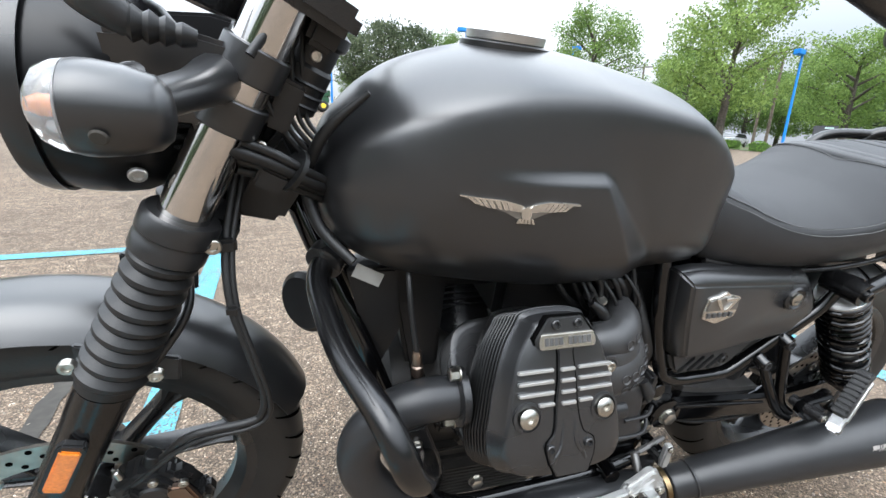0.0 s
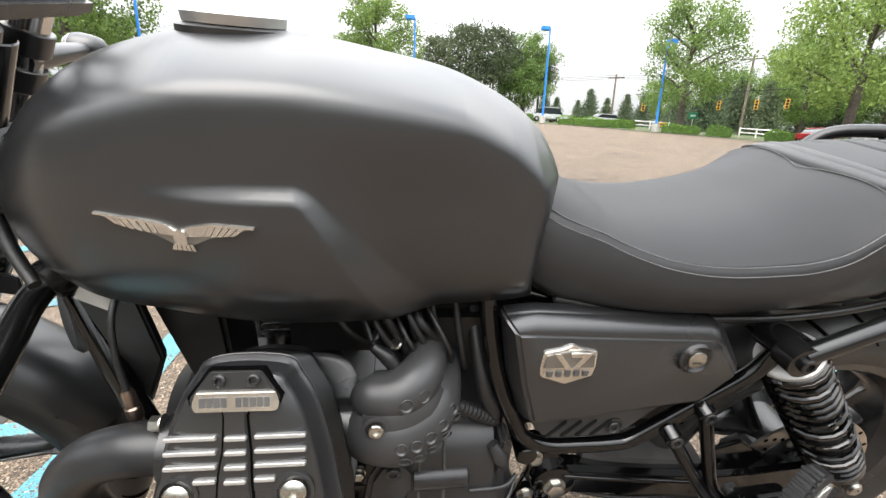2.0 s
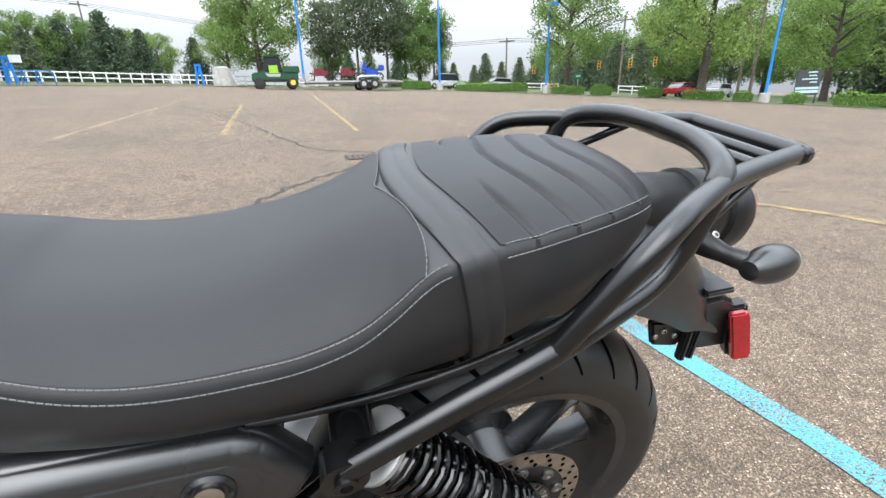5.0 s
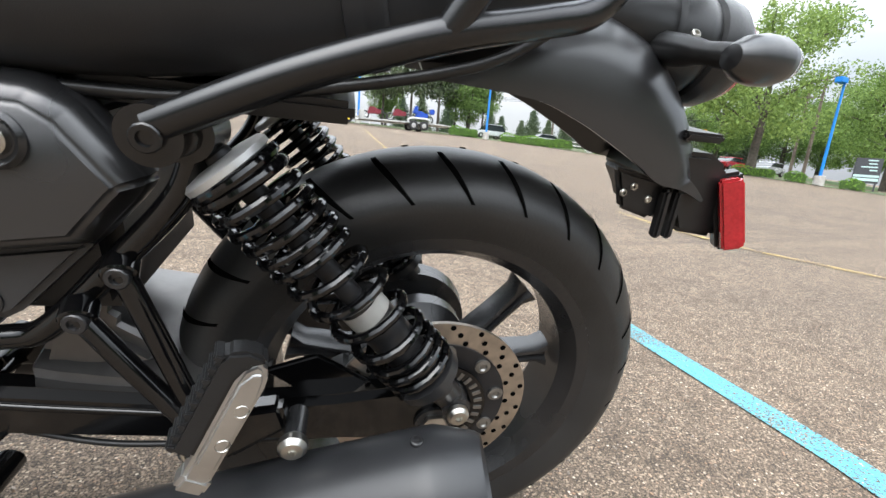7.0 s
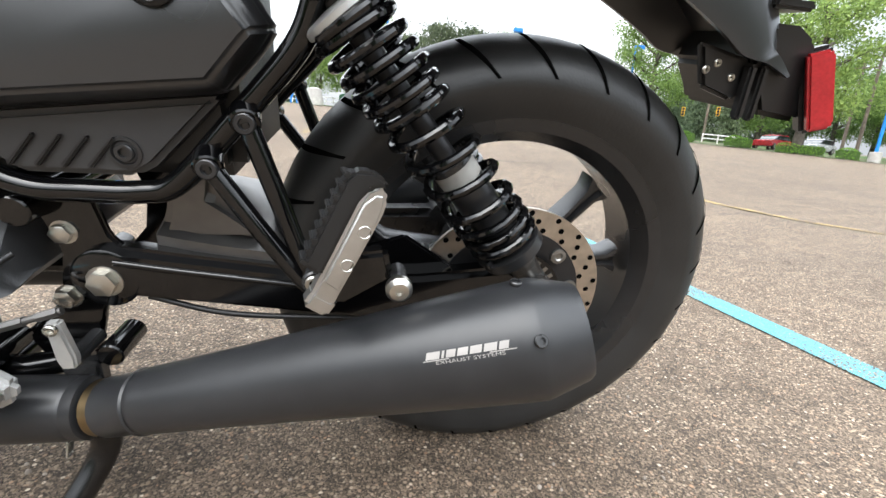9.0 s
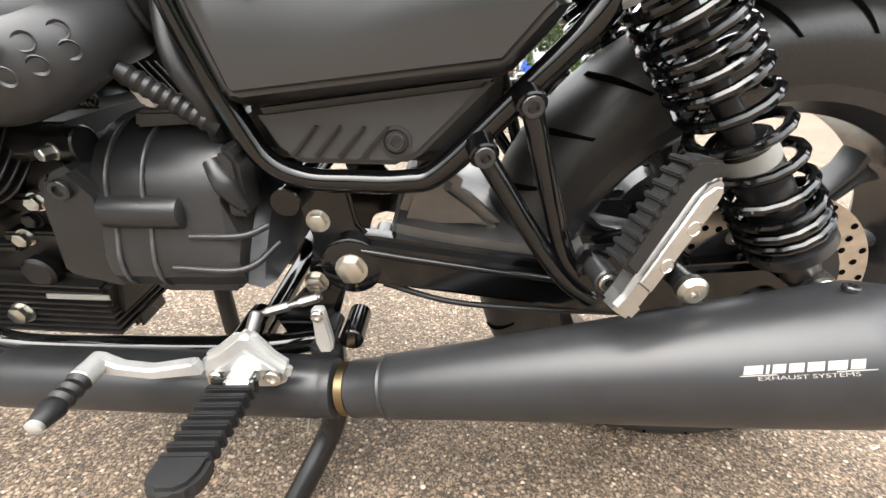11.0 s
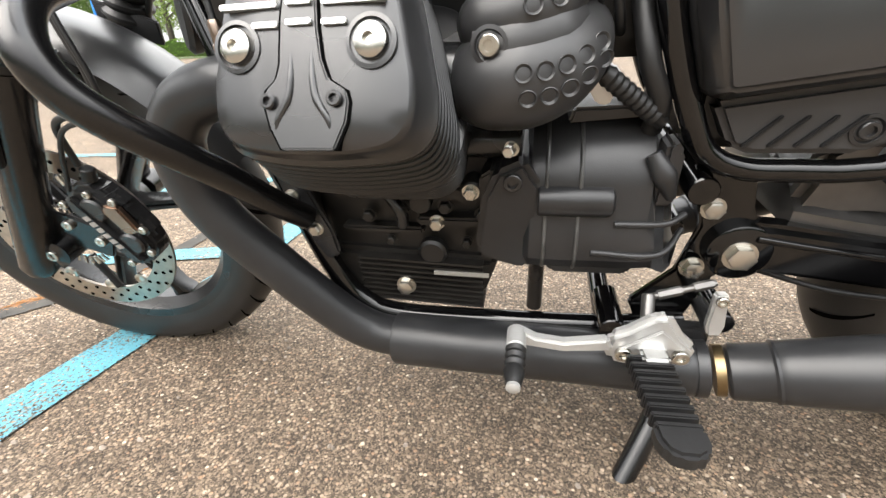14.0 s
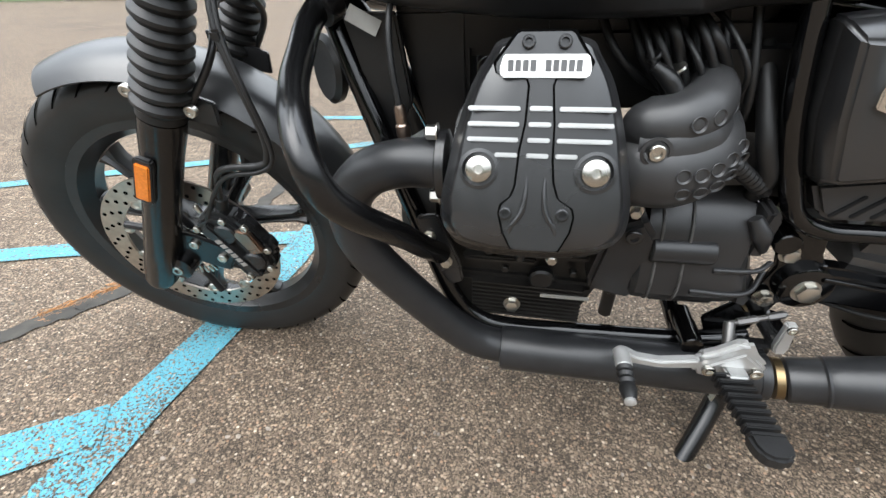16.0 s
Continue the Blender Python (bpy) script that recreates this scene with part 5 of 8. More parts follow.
CN = Vector((0, -0.914, 0.406))                    # out of the rocker cover
CT = Vector((0, 0.406, 0.914))                     # up along it
CA = Vector((0, -0.766, 0.643))                    # cylinder axis


def mirror_y(sy):
    return (FLIP if sy > 0 else Matrix.Identity(4)) @ K


COVER_OUT = [(-0.036, 0.099), (0.0, 0.103), (0.036, 0.099), (0.047, 0.086), (0.061, 0.062), (0.073, 0.024), (0.081, -0.014), (0.0855, -0.04), (0.082, -0.066), (0.061, -0.0815), (0.0, -0.087), (-0.061, -0.0815), (-0.082, -0.066), (-0.0855, -0.04), (-0.081, -0.014), (-0.073, 0.024), (-0.061, 0.062), (-0.047, 0.086)]


def outline(s, n=4):
    return spline([Vector((u * s, v * s, 0)) for u, v in COVER_OUT], n, True)


for sy in (-1, 1):
    XF.append(mirror_y(sy))
    O = Vector((0.603, -0.296, 0.608))

    def at(u, v, w):
        return O + Vector((1, 0, 0)) * u + CT * v + CN * w
    rings = []
    for s, w, ex in ((0.990, -0.032, 0), (1.012, -0.030, 0), (1.012, -0.0275, 0), (0.995, -0.0255, 0), (0.968, -0.0225, 0), (0.885, -0.0085, 0), (0.875, -0.0062, 0), (0.84, -0.003, 0), (0.70, 0.001, 0), (0.40, 0.0025, 0)):
        rings.append([at(p.x, p.y * (0.5 + 0.5 * s) if s < 0.9 else p.y * s, w) for p in [Vector((q.x * s, q.y, 0)) for q in outline(1.0)]])
    head = part("rocker_cover", skin(rings), MATT_BLACK, engine, "matt black rocker cover with bare metal stripes", sharp=28)
    for k in range(8):
        dv = -CA * (0.0086 * k)
        s = 1.018 + 0.008 * min(k, 6)
        R = [[at(p.x * s * e, p.y * s * e, -0.0355 + d) + dv for p in outline(1.0)] for d, e in ((-0.0018, 0.86), (-0.0017, 0.975), (-0.0013, 0.991), (-0.0005, 1.0), (0.0005, 1.0), (0.0013, 0.991), (0.0017, 0.975), (0.0018, 0.86))]
        part("head_fin", skin(R), TUBE_BLACK, engine, sharp=75)
    R = [[at(p.x * 0.89, p.y * 0.89, w) for p in outline(1.0)] for w in (-0.120, -0.029)]
    part("cylinder_head", skin(R), SATIN_BLACK, engine)
    # barrel fins, square with round corners, across the cylinder's own axis
    B0 = Vector((0.603, -0.185, 0.545))
    CV = CA.cross(Vector((1, 0, 0))).normalized()
    if CV.z < 0:
        CV = -CV
    for k in range(9):
        c = B0 - CA * (0.0105 * k)
        s = 0.093 - 0.0012 * k
        sq = [(s * 1.0 * math.copysign(abs(math.cos(a)) ** 0.45, math.cos(a)), s * 0.98 * math.copysign(abs(math.sin(a)) ** 0.45, math.sin(a))) for a in (2 * math.pi * j / 40 for j in range(40))]
        R = [[c + Vector((1, 0, 0)) * u * e + CV * v * e + CA * d for u, v in sq] for d, e in ((-0.0018, 0.9), (-0.0017, 0.988), (-0.0008, 1.0), (0.0008, 1.0), (0.0017, 0.988), (0.0018, 0.9))]
        part("barrel_fin", skin(R), SATIN_BLACK, engine, sharp=60)
    part("barrel", rod(B0 + CA * 0.02, B0 - CA * 0.14, 0.068, seg=32), SATIN_BLACK, engine)
    # spine, plate and bars
    F = Matrix(((1, 0, 0, O.x), (0, CN.y * -1, CT.y, O.y), (0, CN.z * -1, CT.z, O.z), (0, 0, 0, 1)))
    SPINE = [(-0.022, 0.098), (0.020, 0.098), (0.026, 0.089), (0.0365, 0.074), (0.034, 0.0665), (0.0100, 0.0655), (0.0072, 0.058), (0.0105, 0.0276), (0.0115, -0.0013), (0.014, -0.020), (0.0187, -0.033), (0.0310, -0.0405), (0.0330, -0.0480), (0.0310, -0.0610), (0.0225, -0.0790), (-0.0165, -0.0790), (-0.0245, -0.0640), (-0.0290, -0.0475), (-0.0272, -0.0392), (-0.0195, -0.0325), (-0.0164, -0.0226), (-0.0147, 0.0073), (-0.0112, 0.029), (-0.0105, 0.058), (-0.0135, 0.0655), (-0.0375, 0.0665), (-0.0395, 0.074), (-0.0285, 0.089)]
    # a near-black plate, slightly wider than the spine, paints a shaded gap round it
    part("spine_gap_shade", prism([(u + math.copysign(0.0019, u), v + (0.002 if v > 0.06 else 0.0)) for u, v in SPINE], -0.0033, 0.004, 0, to=F), RECESS_SHADE, head)
    part("cover_spine", prism(SPINE, -0.0052, 0.004, 0.0012, to=F), MATT_BLACK, head)
    part("spine_ridge", tube([at(-0.0075, -0.016, 0.0042), at(-0.0080, -0.032, 0.0046), at(-0.0105, -0.046, 0.0046), at(-0.0180, -0.058, 0.0042), at(-0.0200, -0.066, 0.0036)], (0.0015, 0.0026, 0.0030, 0.0026, 0.0015)), MATT_BLACK, head)
    part("spine_ridge", tube([at(0.0075, -0.016, 0.0042), at(0.0080, -0.032, 0.0046), at(0.0105, -0.046, 0.0046), at(0.0180, -0.058, 0.0042), at(0.0200, -0.066, 0.0036)], (0.0015, 0.0026, 0.0030, 0.0026, 0.0015)), MATT_BLACK, head)
    part("name_plate", prism([(-0.034, 0.0635), (0.034, 0.0635), (0.036, 0.070), (0.033, 0.081), (-0.033, 0.081), (-0.036, 0.070)], -0.0085, -0.004, 0.0012, to=F), EMBLEM, head, "bare metal name plate")
    for k in range(10):
        if k != 4:
            part("plate_bar", prism([(-0.0022, -0.0042), (0.0022, -0.0042), (0.0022, 0.0042), (-0.0022, 0.0042)], -0.0092, -0.0080, 0, to=F @ pose(-0.027 + 0.0059 * k, 0, 0.0722)), EMBLEM_DARK, head)
    for r_, v in enumerate((0.040, 0.0275, 0.015, 0.0025)):
        for u0, u1 in (((-0.060, -0.017), (-0.0095, 0.0085), (0.0145, 0.058)) if r_ < 3 else ((-0.036, -0.017), (-0.0095, 0.0085), (0.0145, 0.032))):
            top_w = -0.0085 if u0 == -0.0095 else -0.0060
            part("cover_stripe", prism([(u0, v - 0.0019), (u1, v - 0.0019), (u1, v + 0.0019), (u0, v + 0.0019)], top_w, 0.0, 0.0008, to=F), STRIPE, head, "bare milled metal stripe")
    for u in (-0.049, 0.048):
        part("bolt_well", lathe([(0.0175, 0.0), (0.0175, 0.0035), (0.0145, 0.004), (0.014, 0.0)], at(u, -0.010, 0.0), CN, 28, cap=False), MATT_BLACK, head)
        part("cover_bolt", lathe([(0.0110, 0.0), (0.0120, 0.003), (0.0112, 0.007), (0.008, 0.009), (0.004, 0.0095), (0.0035, 0.006), (0.0001, 0.006)], at(u, -0.010, -0.001), CN, 24), STEEL, head, "domed zinc bolt")
    for u, v in ((-0.024, -0.047), (0.024, -0.046), (-0.014, 0.090), (0.014, 0.090)):
        part("spine_bolt", socket_bolt(at(u, v, 0.0050), CN, 0.0055, 0.004), SATIN_BLACK, head)
    XF.pop()
XF.append(K)
part("oxygen_sensor", lathe([(0.006, 0), (0.008, 0.004), (0.008, 0.016), (0.0065, 0.018), (0.0065, 0.034), (0.005, 0.038)], (0.458, -0.19, 0.578), (-0.08, 0.05, 1), 16), COPPER, engine, "heat-tinted oxygen sensor")
part("sensor_lead", tube([(0.455, -0.188, 0.614), (0.448, -0.178, 0.66), (0.446, -0.16, 0.70), (0.45, -0.12, 0.73)], 0.0035), RUBBER, engine)
part("port_flange", lathe([(0.03, 0), (0.038, 0.003), (0.038, 0.012), (0.03, 0.015)], (0.515, -0.215, 0.56), (-1, 0, 0), 28), SATIN_BLACK, engine)
for dz in (-0.038, 0.038):
    part("port_nut", hex_bolt((0.503, -0.218, 0.56 + dz), (-1, 0, 0), 0.008, 0.012), STEEL, engine)

# ---- throttle body, intake and gearbox ----
XF.append(K @ Matrix.Translation((0.008, -0.026, 0.006)))
intake = part("intake_cover", tube([(0.703, -0.160, 0.548), (0.708, -0.164, 0.548), (0.735, -0.168, 0.550), (0.757, -0.160, 0.556), (0.774, -0.142, 0.566), (0.784, -0.115, 0.575), (0.788, -0.08, 0.58)], (0.037, 0.042, 0.043, 0.041, 0.037, 0.031, 0.027), 6, 32), INTAKE, bike, "grey-black dimpled intake cover")
part("upper_duct", tube([(0.703, -0.156, 0.592), (0.708, -0.162, 0.593), (0.735, -0.166, 0.598), (0.755, -0.156, 0.608), (0.768, -0.135, 0.618), (0.774, -0.10, 0.624)], (0.023, 0.028, 0.029, 0.028, 0.024, 0.020), 6, 28), INTAKE, intake)
part("cover_saddle", tube([(0.704, -0.160, 0.572), (0.730, -0.166, 0.574), (0.752, -0.158, 0.581), (0.768, -0.140, 0.590)], (0.033, 0.035, 0.034, 0.028), 6, 24), INTAKE, intake)
part("corrugated_hose", lathe([(0.008, 0)] + [(0.0085 + 0.0015 * (k % 2), 0.004 + 0.004 * k) for k in range(19)] + [(0.008, 0.084)], (0.806, -0.135, 0.548), (0.75, 0.25, -0.6), 18), RUBBER, intake, "ribbed black breather hose")
part("bright_bracket", prism([(0.782, 0.556), (0.792, 0.560), (0.822, 0.524), (0.818, 0.514), (0.806, 0.516)], -0.118, -0.112, 0.002), ALU, intake, "bright metal bracket")
part("screw_cup", lathe([(0.0150, 0), (0.0150, 0.0012), (0.0118, 0.0018), (0.0105, -0.002)], (0.7105, -0.1985, 0.580), (0, -1, 0.1), 24, cap=False), INTAKE, intake)
part("cover_screw", socket_bolt((0.7105, -0.1985, 0.580), (0.0, -1, 0.1), 0.0085, 0.006), STEEL, intake)
for i in range(2):
    for k in range(5):
        cx, cy, cz = 0.738 + 0.0112 * k + 0.004 * i, -0.168 + 0.0017 * k * k, 0.551 + 0.0012 * k * k
        an, rr = (0.22 if i == 0 else -0.22), 0.0425 - 0.0006 * k * k
        n = Vector((0.13 * k, -math.cos(an), math.sin(an))).normalized()
        part("dimple_ring", lathe([(0.0066, 0.0), (0.0075, 0.0012), (0.0070, 0.0018), (0.0060, 0.0010), (0.0052, 0.0)], Vector((cx, cy, cz)) + n * rr, n, 18, cap=False), INTAKE, intake)
for k in range(3):
    n = Vector((0.22 + 0.28 * k, -1, 0.25)).normalized()
    part("dimple_ring", lathe([(0.0070, 0.0), (0.0080, 0.0012), (0.0074, 0.0018), (0.0062, 0.0010), (0.0054, 0.0)], Vector((0.737 + 0.013 * k, -0.166 + 0.006 * k * k, 0.599 + 0.005 * k)) + n * (0.0285 - 0.001 * k), n, 18, cap=False), INTAKE, intake)
part("hose_clamp", lathe([(0.037, 0), (0.038, 0.008)], (0.699, -0.160, 0.549), (-1, 0, 0.02), 32, cap=False), STEEL, intake)
part("throttle_body", rod((0.66, -0.160, 0.550), (0.702, -0.160, 0.549), 0.031), SATIN_BLACK, intake)
part("injector", tube([(0.705, -0.14, 0.645), (0.722, -0.145, 0.632), (0.735, -0.15, 0.615)], (0.006, 0.009, 0.008)), PLASTIC, intake)
part("spring", tube([(0.72 + 0.001 * k, -0.12 + 0.006 * math.cos(k * 1.57), 0.520 + 0.006 * math.sin(k * 1.57)) for k in range(48)], 0.0014, 3, 5), SATIN_BLACK, intake)
part("cable_lug", block((0.745, -0.125, 0.52), (0.02, 0.014, 0.014), 0.003), PLASTIC, intake)
XF.pop()

XF.pop()
CASE = [(0.0, 0.513), (-0.070, 0.511), (-0.090, 0.505), (-0.116, 0.491), (-0.134, 0.470), (-0.142, 0.448), (-0.146, 0.420), (-0.152, 0.405), (-0.1565, 0.390), (-0.1565, 0.372), (-0.148, 0.357), (-0.128, 0.350), (0.0, 0.349)]


def case_ring(x, top, wide, low=0.349):
    """A section of the gearbox: its crown lowered to top, its flanks drawn in."""
    half = [(y * wide, max(low, min(z, top - 0.10 * abs(y) ** 2 / 0.15 ** 2 * (top < 0.505)))) for y, z in CASE]
    return [Vector((x, y, z)) for y, z in half] + [Vector((x, -y, z)) for y, z in half[-2:0:-1]]


gear = part("gearbox", skin([case_ring(*r) for r in ((0.750, 0.500, 0.95), (0.756, 0.508, 0.99), (0.760, 0.513, 1.0), (0.805, 0.513, 1.0), (0.868, 0.512, 0.985), (0.876, 0.508, 0.975), (0.886, 0.497, 0.96), (0.8885, 0.470, 0.955), (0.902, 0.462, 0.93), (0.912, 0.450, 0.86, 0.356), (0.922, 0.430, 0.70, 0.368))]), DUST_ALU, bike, "satin black cast gearbox housing", sharp=22)
part("case_flange", prism([(0.694, 0.372), (0.70, 0.36), (0.752, 0.345), (0.766, 0.36), (0.768, 0.455), (0.748, 0.484), (0.718, 0.470), (0.704, 0.44)], -0.146, 0.146, 0.008), DUST_ALU, gear)
part("shaft_boss", lathe([(0.015, 0), (0.0175, 0.002), (0.0175, 0.070), (0.0165, 0.075), (0.012, 0.078)], (0.763, -0.1375, 0.4365), (1, 0.006, 0), 28), DUST_ALU, gear)
# seams of the casting, with the light on them put into their pale colour
for x in (0.772, 0.806):
    part("case_seam", tube([(x, y * 1.004, z + 0.0004) for y, z in CASE[1:-1]], 0.0021, 3, 8), LIT_SEAM, gear)
part("case_crease", tube([(0.843, -0.148, 0.4145), (0.892, -0.1445, 0.4150), (0.914, -0.131, 0.420)], 0.0034), DUST_ALU, gear)
part("case_crease", tube([(0.822, -0.1560, 0.383), (0.890, -0.1520, 0.381), (0.918, -0.122, 0.396)], 0.0034), DUST_ALU, gear)
part("gearbox_foot", prism([(0.770, 0.356), (0.880, 0.358), (0.868, 0.338), (0.784, 0.336)], -0.135, 0.135, 0.004), DUST_ALU, gear)
part("rear_boss", tube([(0.872, -0.128, 0.485), (0.884, -0.135, 0.465), (0.895, -0.132, 0.44)], (0.008, 0.012, 0.006)), DUST_ALU, gear)
part("top_plate", prism([(0.790, 0.506), (0.795, 0.522), (0.860, 0.524), (0.868, 0.512)], -0.10, 0.10, 0.003), DUST_ALU, gear)
part("corner_boss", prism([(0.878, 0.43), (0.882, 0.497), (0.890, 0.500), (0.899, 0.488), (0.899, 0.43)], -0.136, -0.10, 0.004), DUST_ALU, gear)
part("gear_bolt", socket_bolt((0.737, -0.146, 0.461), (0, -1, 0), 0.010, 0.006), SATIN_BLACK, gear)
part("gear_bolt", hex_bolt((0.735, -0.135, 0.493), (-0.3, -1, 0), 0.0065, 0.012), STEEL, gear)
part("starter", rod((0.66, -0.11, 0.492), (0.745, -0.11, 0.492), 0.018), SATIN_BLACK, gear)
part("breather_hose", tube([(0.872, -0.10, 0.50), (0.872, -0.112, 0.53), (0.855, -0.112, 0.57), (0.845, -0.085, 0.62), (0.84, -0.05, 0.66)], 0.010), RUBBER, gear)

# ---- exhaust ----
SIL, SIL_D = Vector((0.992, -0.184, 0.2225)), Vector((1, -0.188, 0.327))
for sy in (-1, 1):
    XF.append(mirror_y(sy))
    ex = part("exhaust", tube([(0.505, -0.215, 0.560), (0.462, -0.215, 0.560), (0.418, -0.214, 0.545), (0.388, -0.212, 0.510), (0.384, -0.21, 0.462), (0.402, -0.206, 0.412), (0.44, -0.196, 0.352), (0.485, -0.186, 0.290), (0.525, -0.178, 0.244), (0.56, -0.172, 0.222), (0.62, -0.170, 0.213)], 0.0275, 8, 20), EXHAUST_BLACK, bike, "matt black exhaust with a megaphone silencer")
    part("collector", lathe([(0.028, 0.0), (0.035, 0.002), (0.0365, 0.006), (0.0355, 0.37), (0.034, 0.378), (0.030, 0.382)], (0.580, -0.169, 0.213), (1, -0.016, 0.006), 28), EXHAUST_BLACK, ex)
    part("joint_ring", lathe([(0.0305, 0.004), (0.0305, 0.014)], (0.976, -0.179, 0.2175), (1, -0.15, 0.25), 28), BRASS, ex, "brass joint ring")
    part("joint_clamp", lathe([(0.031, 0), (0.035, 0.002), (0.035, 0.014), (0.031, 0.016)], (0.957, -0.1755, 0.2155), (1, -0.08, 0.12), 28), EXHAUST_BLACK, ex)
    sil = part("silencer", lathe([(0.029, 0), (0.0325, 0.003), (0.033, 0.045), (0.0348, 0.048), (0.0355, 0.056), (0.0395, 0.14), (0.0455, 0.24), (0.0515, 0.33), (0.0555, 0.40), (0.0578, 0.45), (0.0581, 0.466), (0.0571, 0.470), (0.056, 0.474), (0.0465, 0.505), (0.043, 0.510), (0.039, 0.505), (0.039, 0.45)], SIL, SIL_D, 44), EXHAUST_BLACK, ex, "matt black megaphone silencer")
    part("weld_bead", lathe([(0.034, 0.042), (0.0362, 0.0445), (0.0352, 0.0475)], SIL, SIL_D, 28, cap=False), EXHAUST_BLACK, ex)
    if sy < 0:
        D = SIL_D.normalized()
        base = SIL

        def on_pipe(s, ang):
            rr = float(np.interp(s, [0.14, 0.24, 0.33, 0.40, 0.46, 0.484], [0.0395, 0.0455, 0.0515, 0.0555, 0.0579, 0.0582])) + 0.0005
            up_ = Vector((-D.z, 0, D.x)).normalized()
            out_ = D.cross(up_).normalized()
            if out_.y > 0:
                out_ = -out_
            return base + D * s + out_ * rr * math.cos(ang) + up_ * rr * math.sin(ang)

        def print_bar(name, s0, s1, a0, a1, slant=0.0):
            bm = bmesh.new()
            n = 6
            g = [[bm.verts.new(on_pipe(s0 + (s1 - s0) * i / n + slant * j, a0 + (a1 - a0) * j / 2)) for j in range(3)] for i in range(n + 1)]
            for i in range(n):
                for j in range(2):
                    bm.faces.new((g[i][j], g[i + 1][j], g[i + 1][j + 1], g[i][j + 1]))
            part(name, bm, WHITE_PRINT, ex, "pale printed mark")
        s = 0.367
        for w_ in (0.014, 0.004, 0.010, 0.011, 0.012, 0.013, 0.010):
            print_bar("print_bar", s, s + w_ - 0.0018, 0.600, 0.715, 0.001)
            s += w_
        print_bar("print_line", 0.365, 0.388, 0.575, 0.590)
        print_bar("print_line", 0.423, 0.446, 0.575, 0.590)
        fc = bpy.data.curves.new("lettering", "FONT")
        fc.body, fc.size, fc.extrude = "EXHAUST SYSTEMS", 1.0, 0.0
        fo = bpy.data.objects.new("lettering", fc)
        me = bpy.data.meshes.new_from_object(fo)
        bpy.data.objects.remove(fo)
        w0, w1 = min(v.co.x for v in me.vertices), max(v.co.x for v in me.vertices)
        for v in me.vertices:
            v.co = on_pipe(0.376 + 0.060 * (v.co.x - w0) / (w1 - w0), 0.515 + 0.075 * v.co.y)
        tb = bmesh.new()
        tb.from_mesh(me)
        part("lettering", tb, WHITE_PRINT, ex, "small pale printed lettering")
        part("silencer_rivet", socket_bolt(on_pipe(0.466, 0.62), (0, -0.8, 0.6), 0.006, 0.004), SATIN_BLACK, ex)
        part("silencer_rivet", socket_bolt(on_pipe(0.456, 1.70), (0, 0, 1), 0.006, 0.004), SATIN_BLACK, ex)
    XF.pop()

# ---- swingarm, shocks, rear end ----
XF.append(K)
swing = part("swingarm", prism([(0.970, 0.378), (0.985, 0.390), (1.02, 0.388), (1.25, 0.358), (1.33, 0.360), (1.44, 0.372), (1.50, 0.345), (1.50, 0.30), (1.44, 0.285), (1.25, 0.300), (1.0, 0.330), (0.975, 0.34)], -0.134, -0.100, 0.008), GLOSS_BLACK, bike, "gloss black swingarm")
part("drive_arm", prism([(0.965, 0.388), (1.25, 0.365), (1.38, 0.37), (1.47, 0.40), (1.53, 0.33), (1.50, 0.26), (1.40, 0.25), (1.25, 0.29), (0.975, 0.325)], 0.09, 0.14, 0.012), SATIN_BLACK, swing)
part("bevel_box", lathe([(0.05, 0), (0.095, 0.008), (0.10, 0.04), (0.08, 0.06), (0.04, 0.068)], (1.45, 0.085, 0.317), (0, 1, 0), 32), SATIN_BLACK, swing)
part("arm_bridge", skin([[Vector((x, y, z - 0.012)), Vector((x, y, z)), Vector((x + 0.006, y * 0.5, z + 0.035 * (1 - (x - 1.0) / 0.25))), Vector((x + 0.010, 0.0, z + 0.05 * (1 - (x - 1.0) / 0.25))), Vector((x + 0.006, 0.09, z + 0.02)), Vector((x, 0.09, z - 0.012))] for x, y, z in ((1.030, -0.100, 0.394), (1.036, -0.112, 0.398), (1.06, -0.116, 0.395), (1.10, -0.118, 0.389), (1.15, -0.118, 0.382), (1.21, -0.116, 0.373), (1.25, -0.112, 0.366))]), BRIDGE, swing, "satin grey swingarm bridge")
part("bridge_horn", prism([(1.030, 0.385), (1.044, 0.425), (1.050, 0.462), (1.075, 0.478), (1.105, 0.475), (1.098, 0.440), (1.125, 0.420), (1.16, 0.388)], -0.104, -0.074, 0.010), BRIDGE, swing)
part("pivot_end", lathe([(0.030, -0.016), (0.034, -0.014), (0.034, 0.016), (0.031, 0.018)], (0.988, -0.117, 0.354), (0, -1, 0), 28), GLOSS_BLACK, swing)
part("arm_crease", tube([(1.0, -0.134, 0.374), (1.08, -0.134, 0.362), (1.25, -0.134, 0.340)], 0.004), GLOSS_BLACK, swing)
part("brake_line", tube([(1.02, -0.12, 0.325), (1.10, -0.125, 0.305), (1.2, -0.125, 0.298), (1.33, -0.12, 0.292)], 0.0035), RUBBER, swing)
part("axle_nut", lathe([(0.018, 0), (0.018, 0.012), (0.010, 0.015)], (1.45, -0.134, 0.317), (0, -1, 0), 6), STEEL, swing)
part("axle_spacer", lathe([(0.024, 0), (0.024, 0.02)], (1.45, -0.12, 0.317), (0, -1, 0), 24), SATIN_BLACK, swing)
part("rear_caliper", prism([(-0.03, -0.03), (0.03, -0.035), (0.04, 0.02), (0.0, 0.04), (-0.035, 0.02)], -0.022, 0.02, 0.008, to=pose(1.345, -0.088, 0.345)), SATIN_BLACK, swing, "black rear brake caliper")
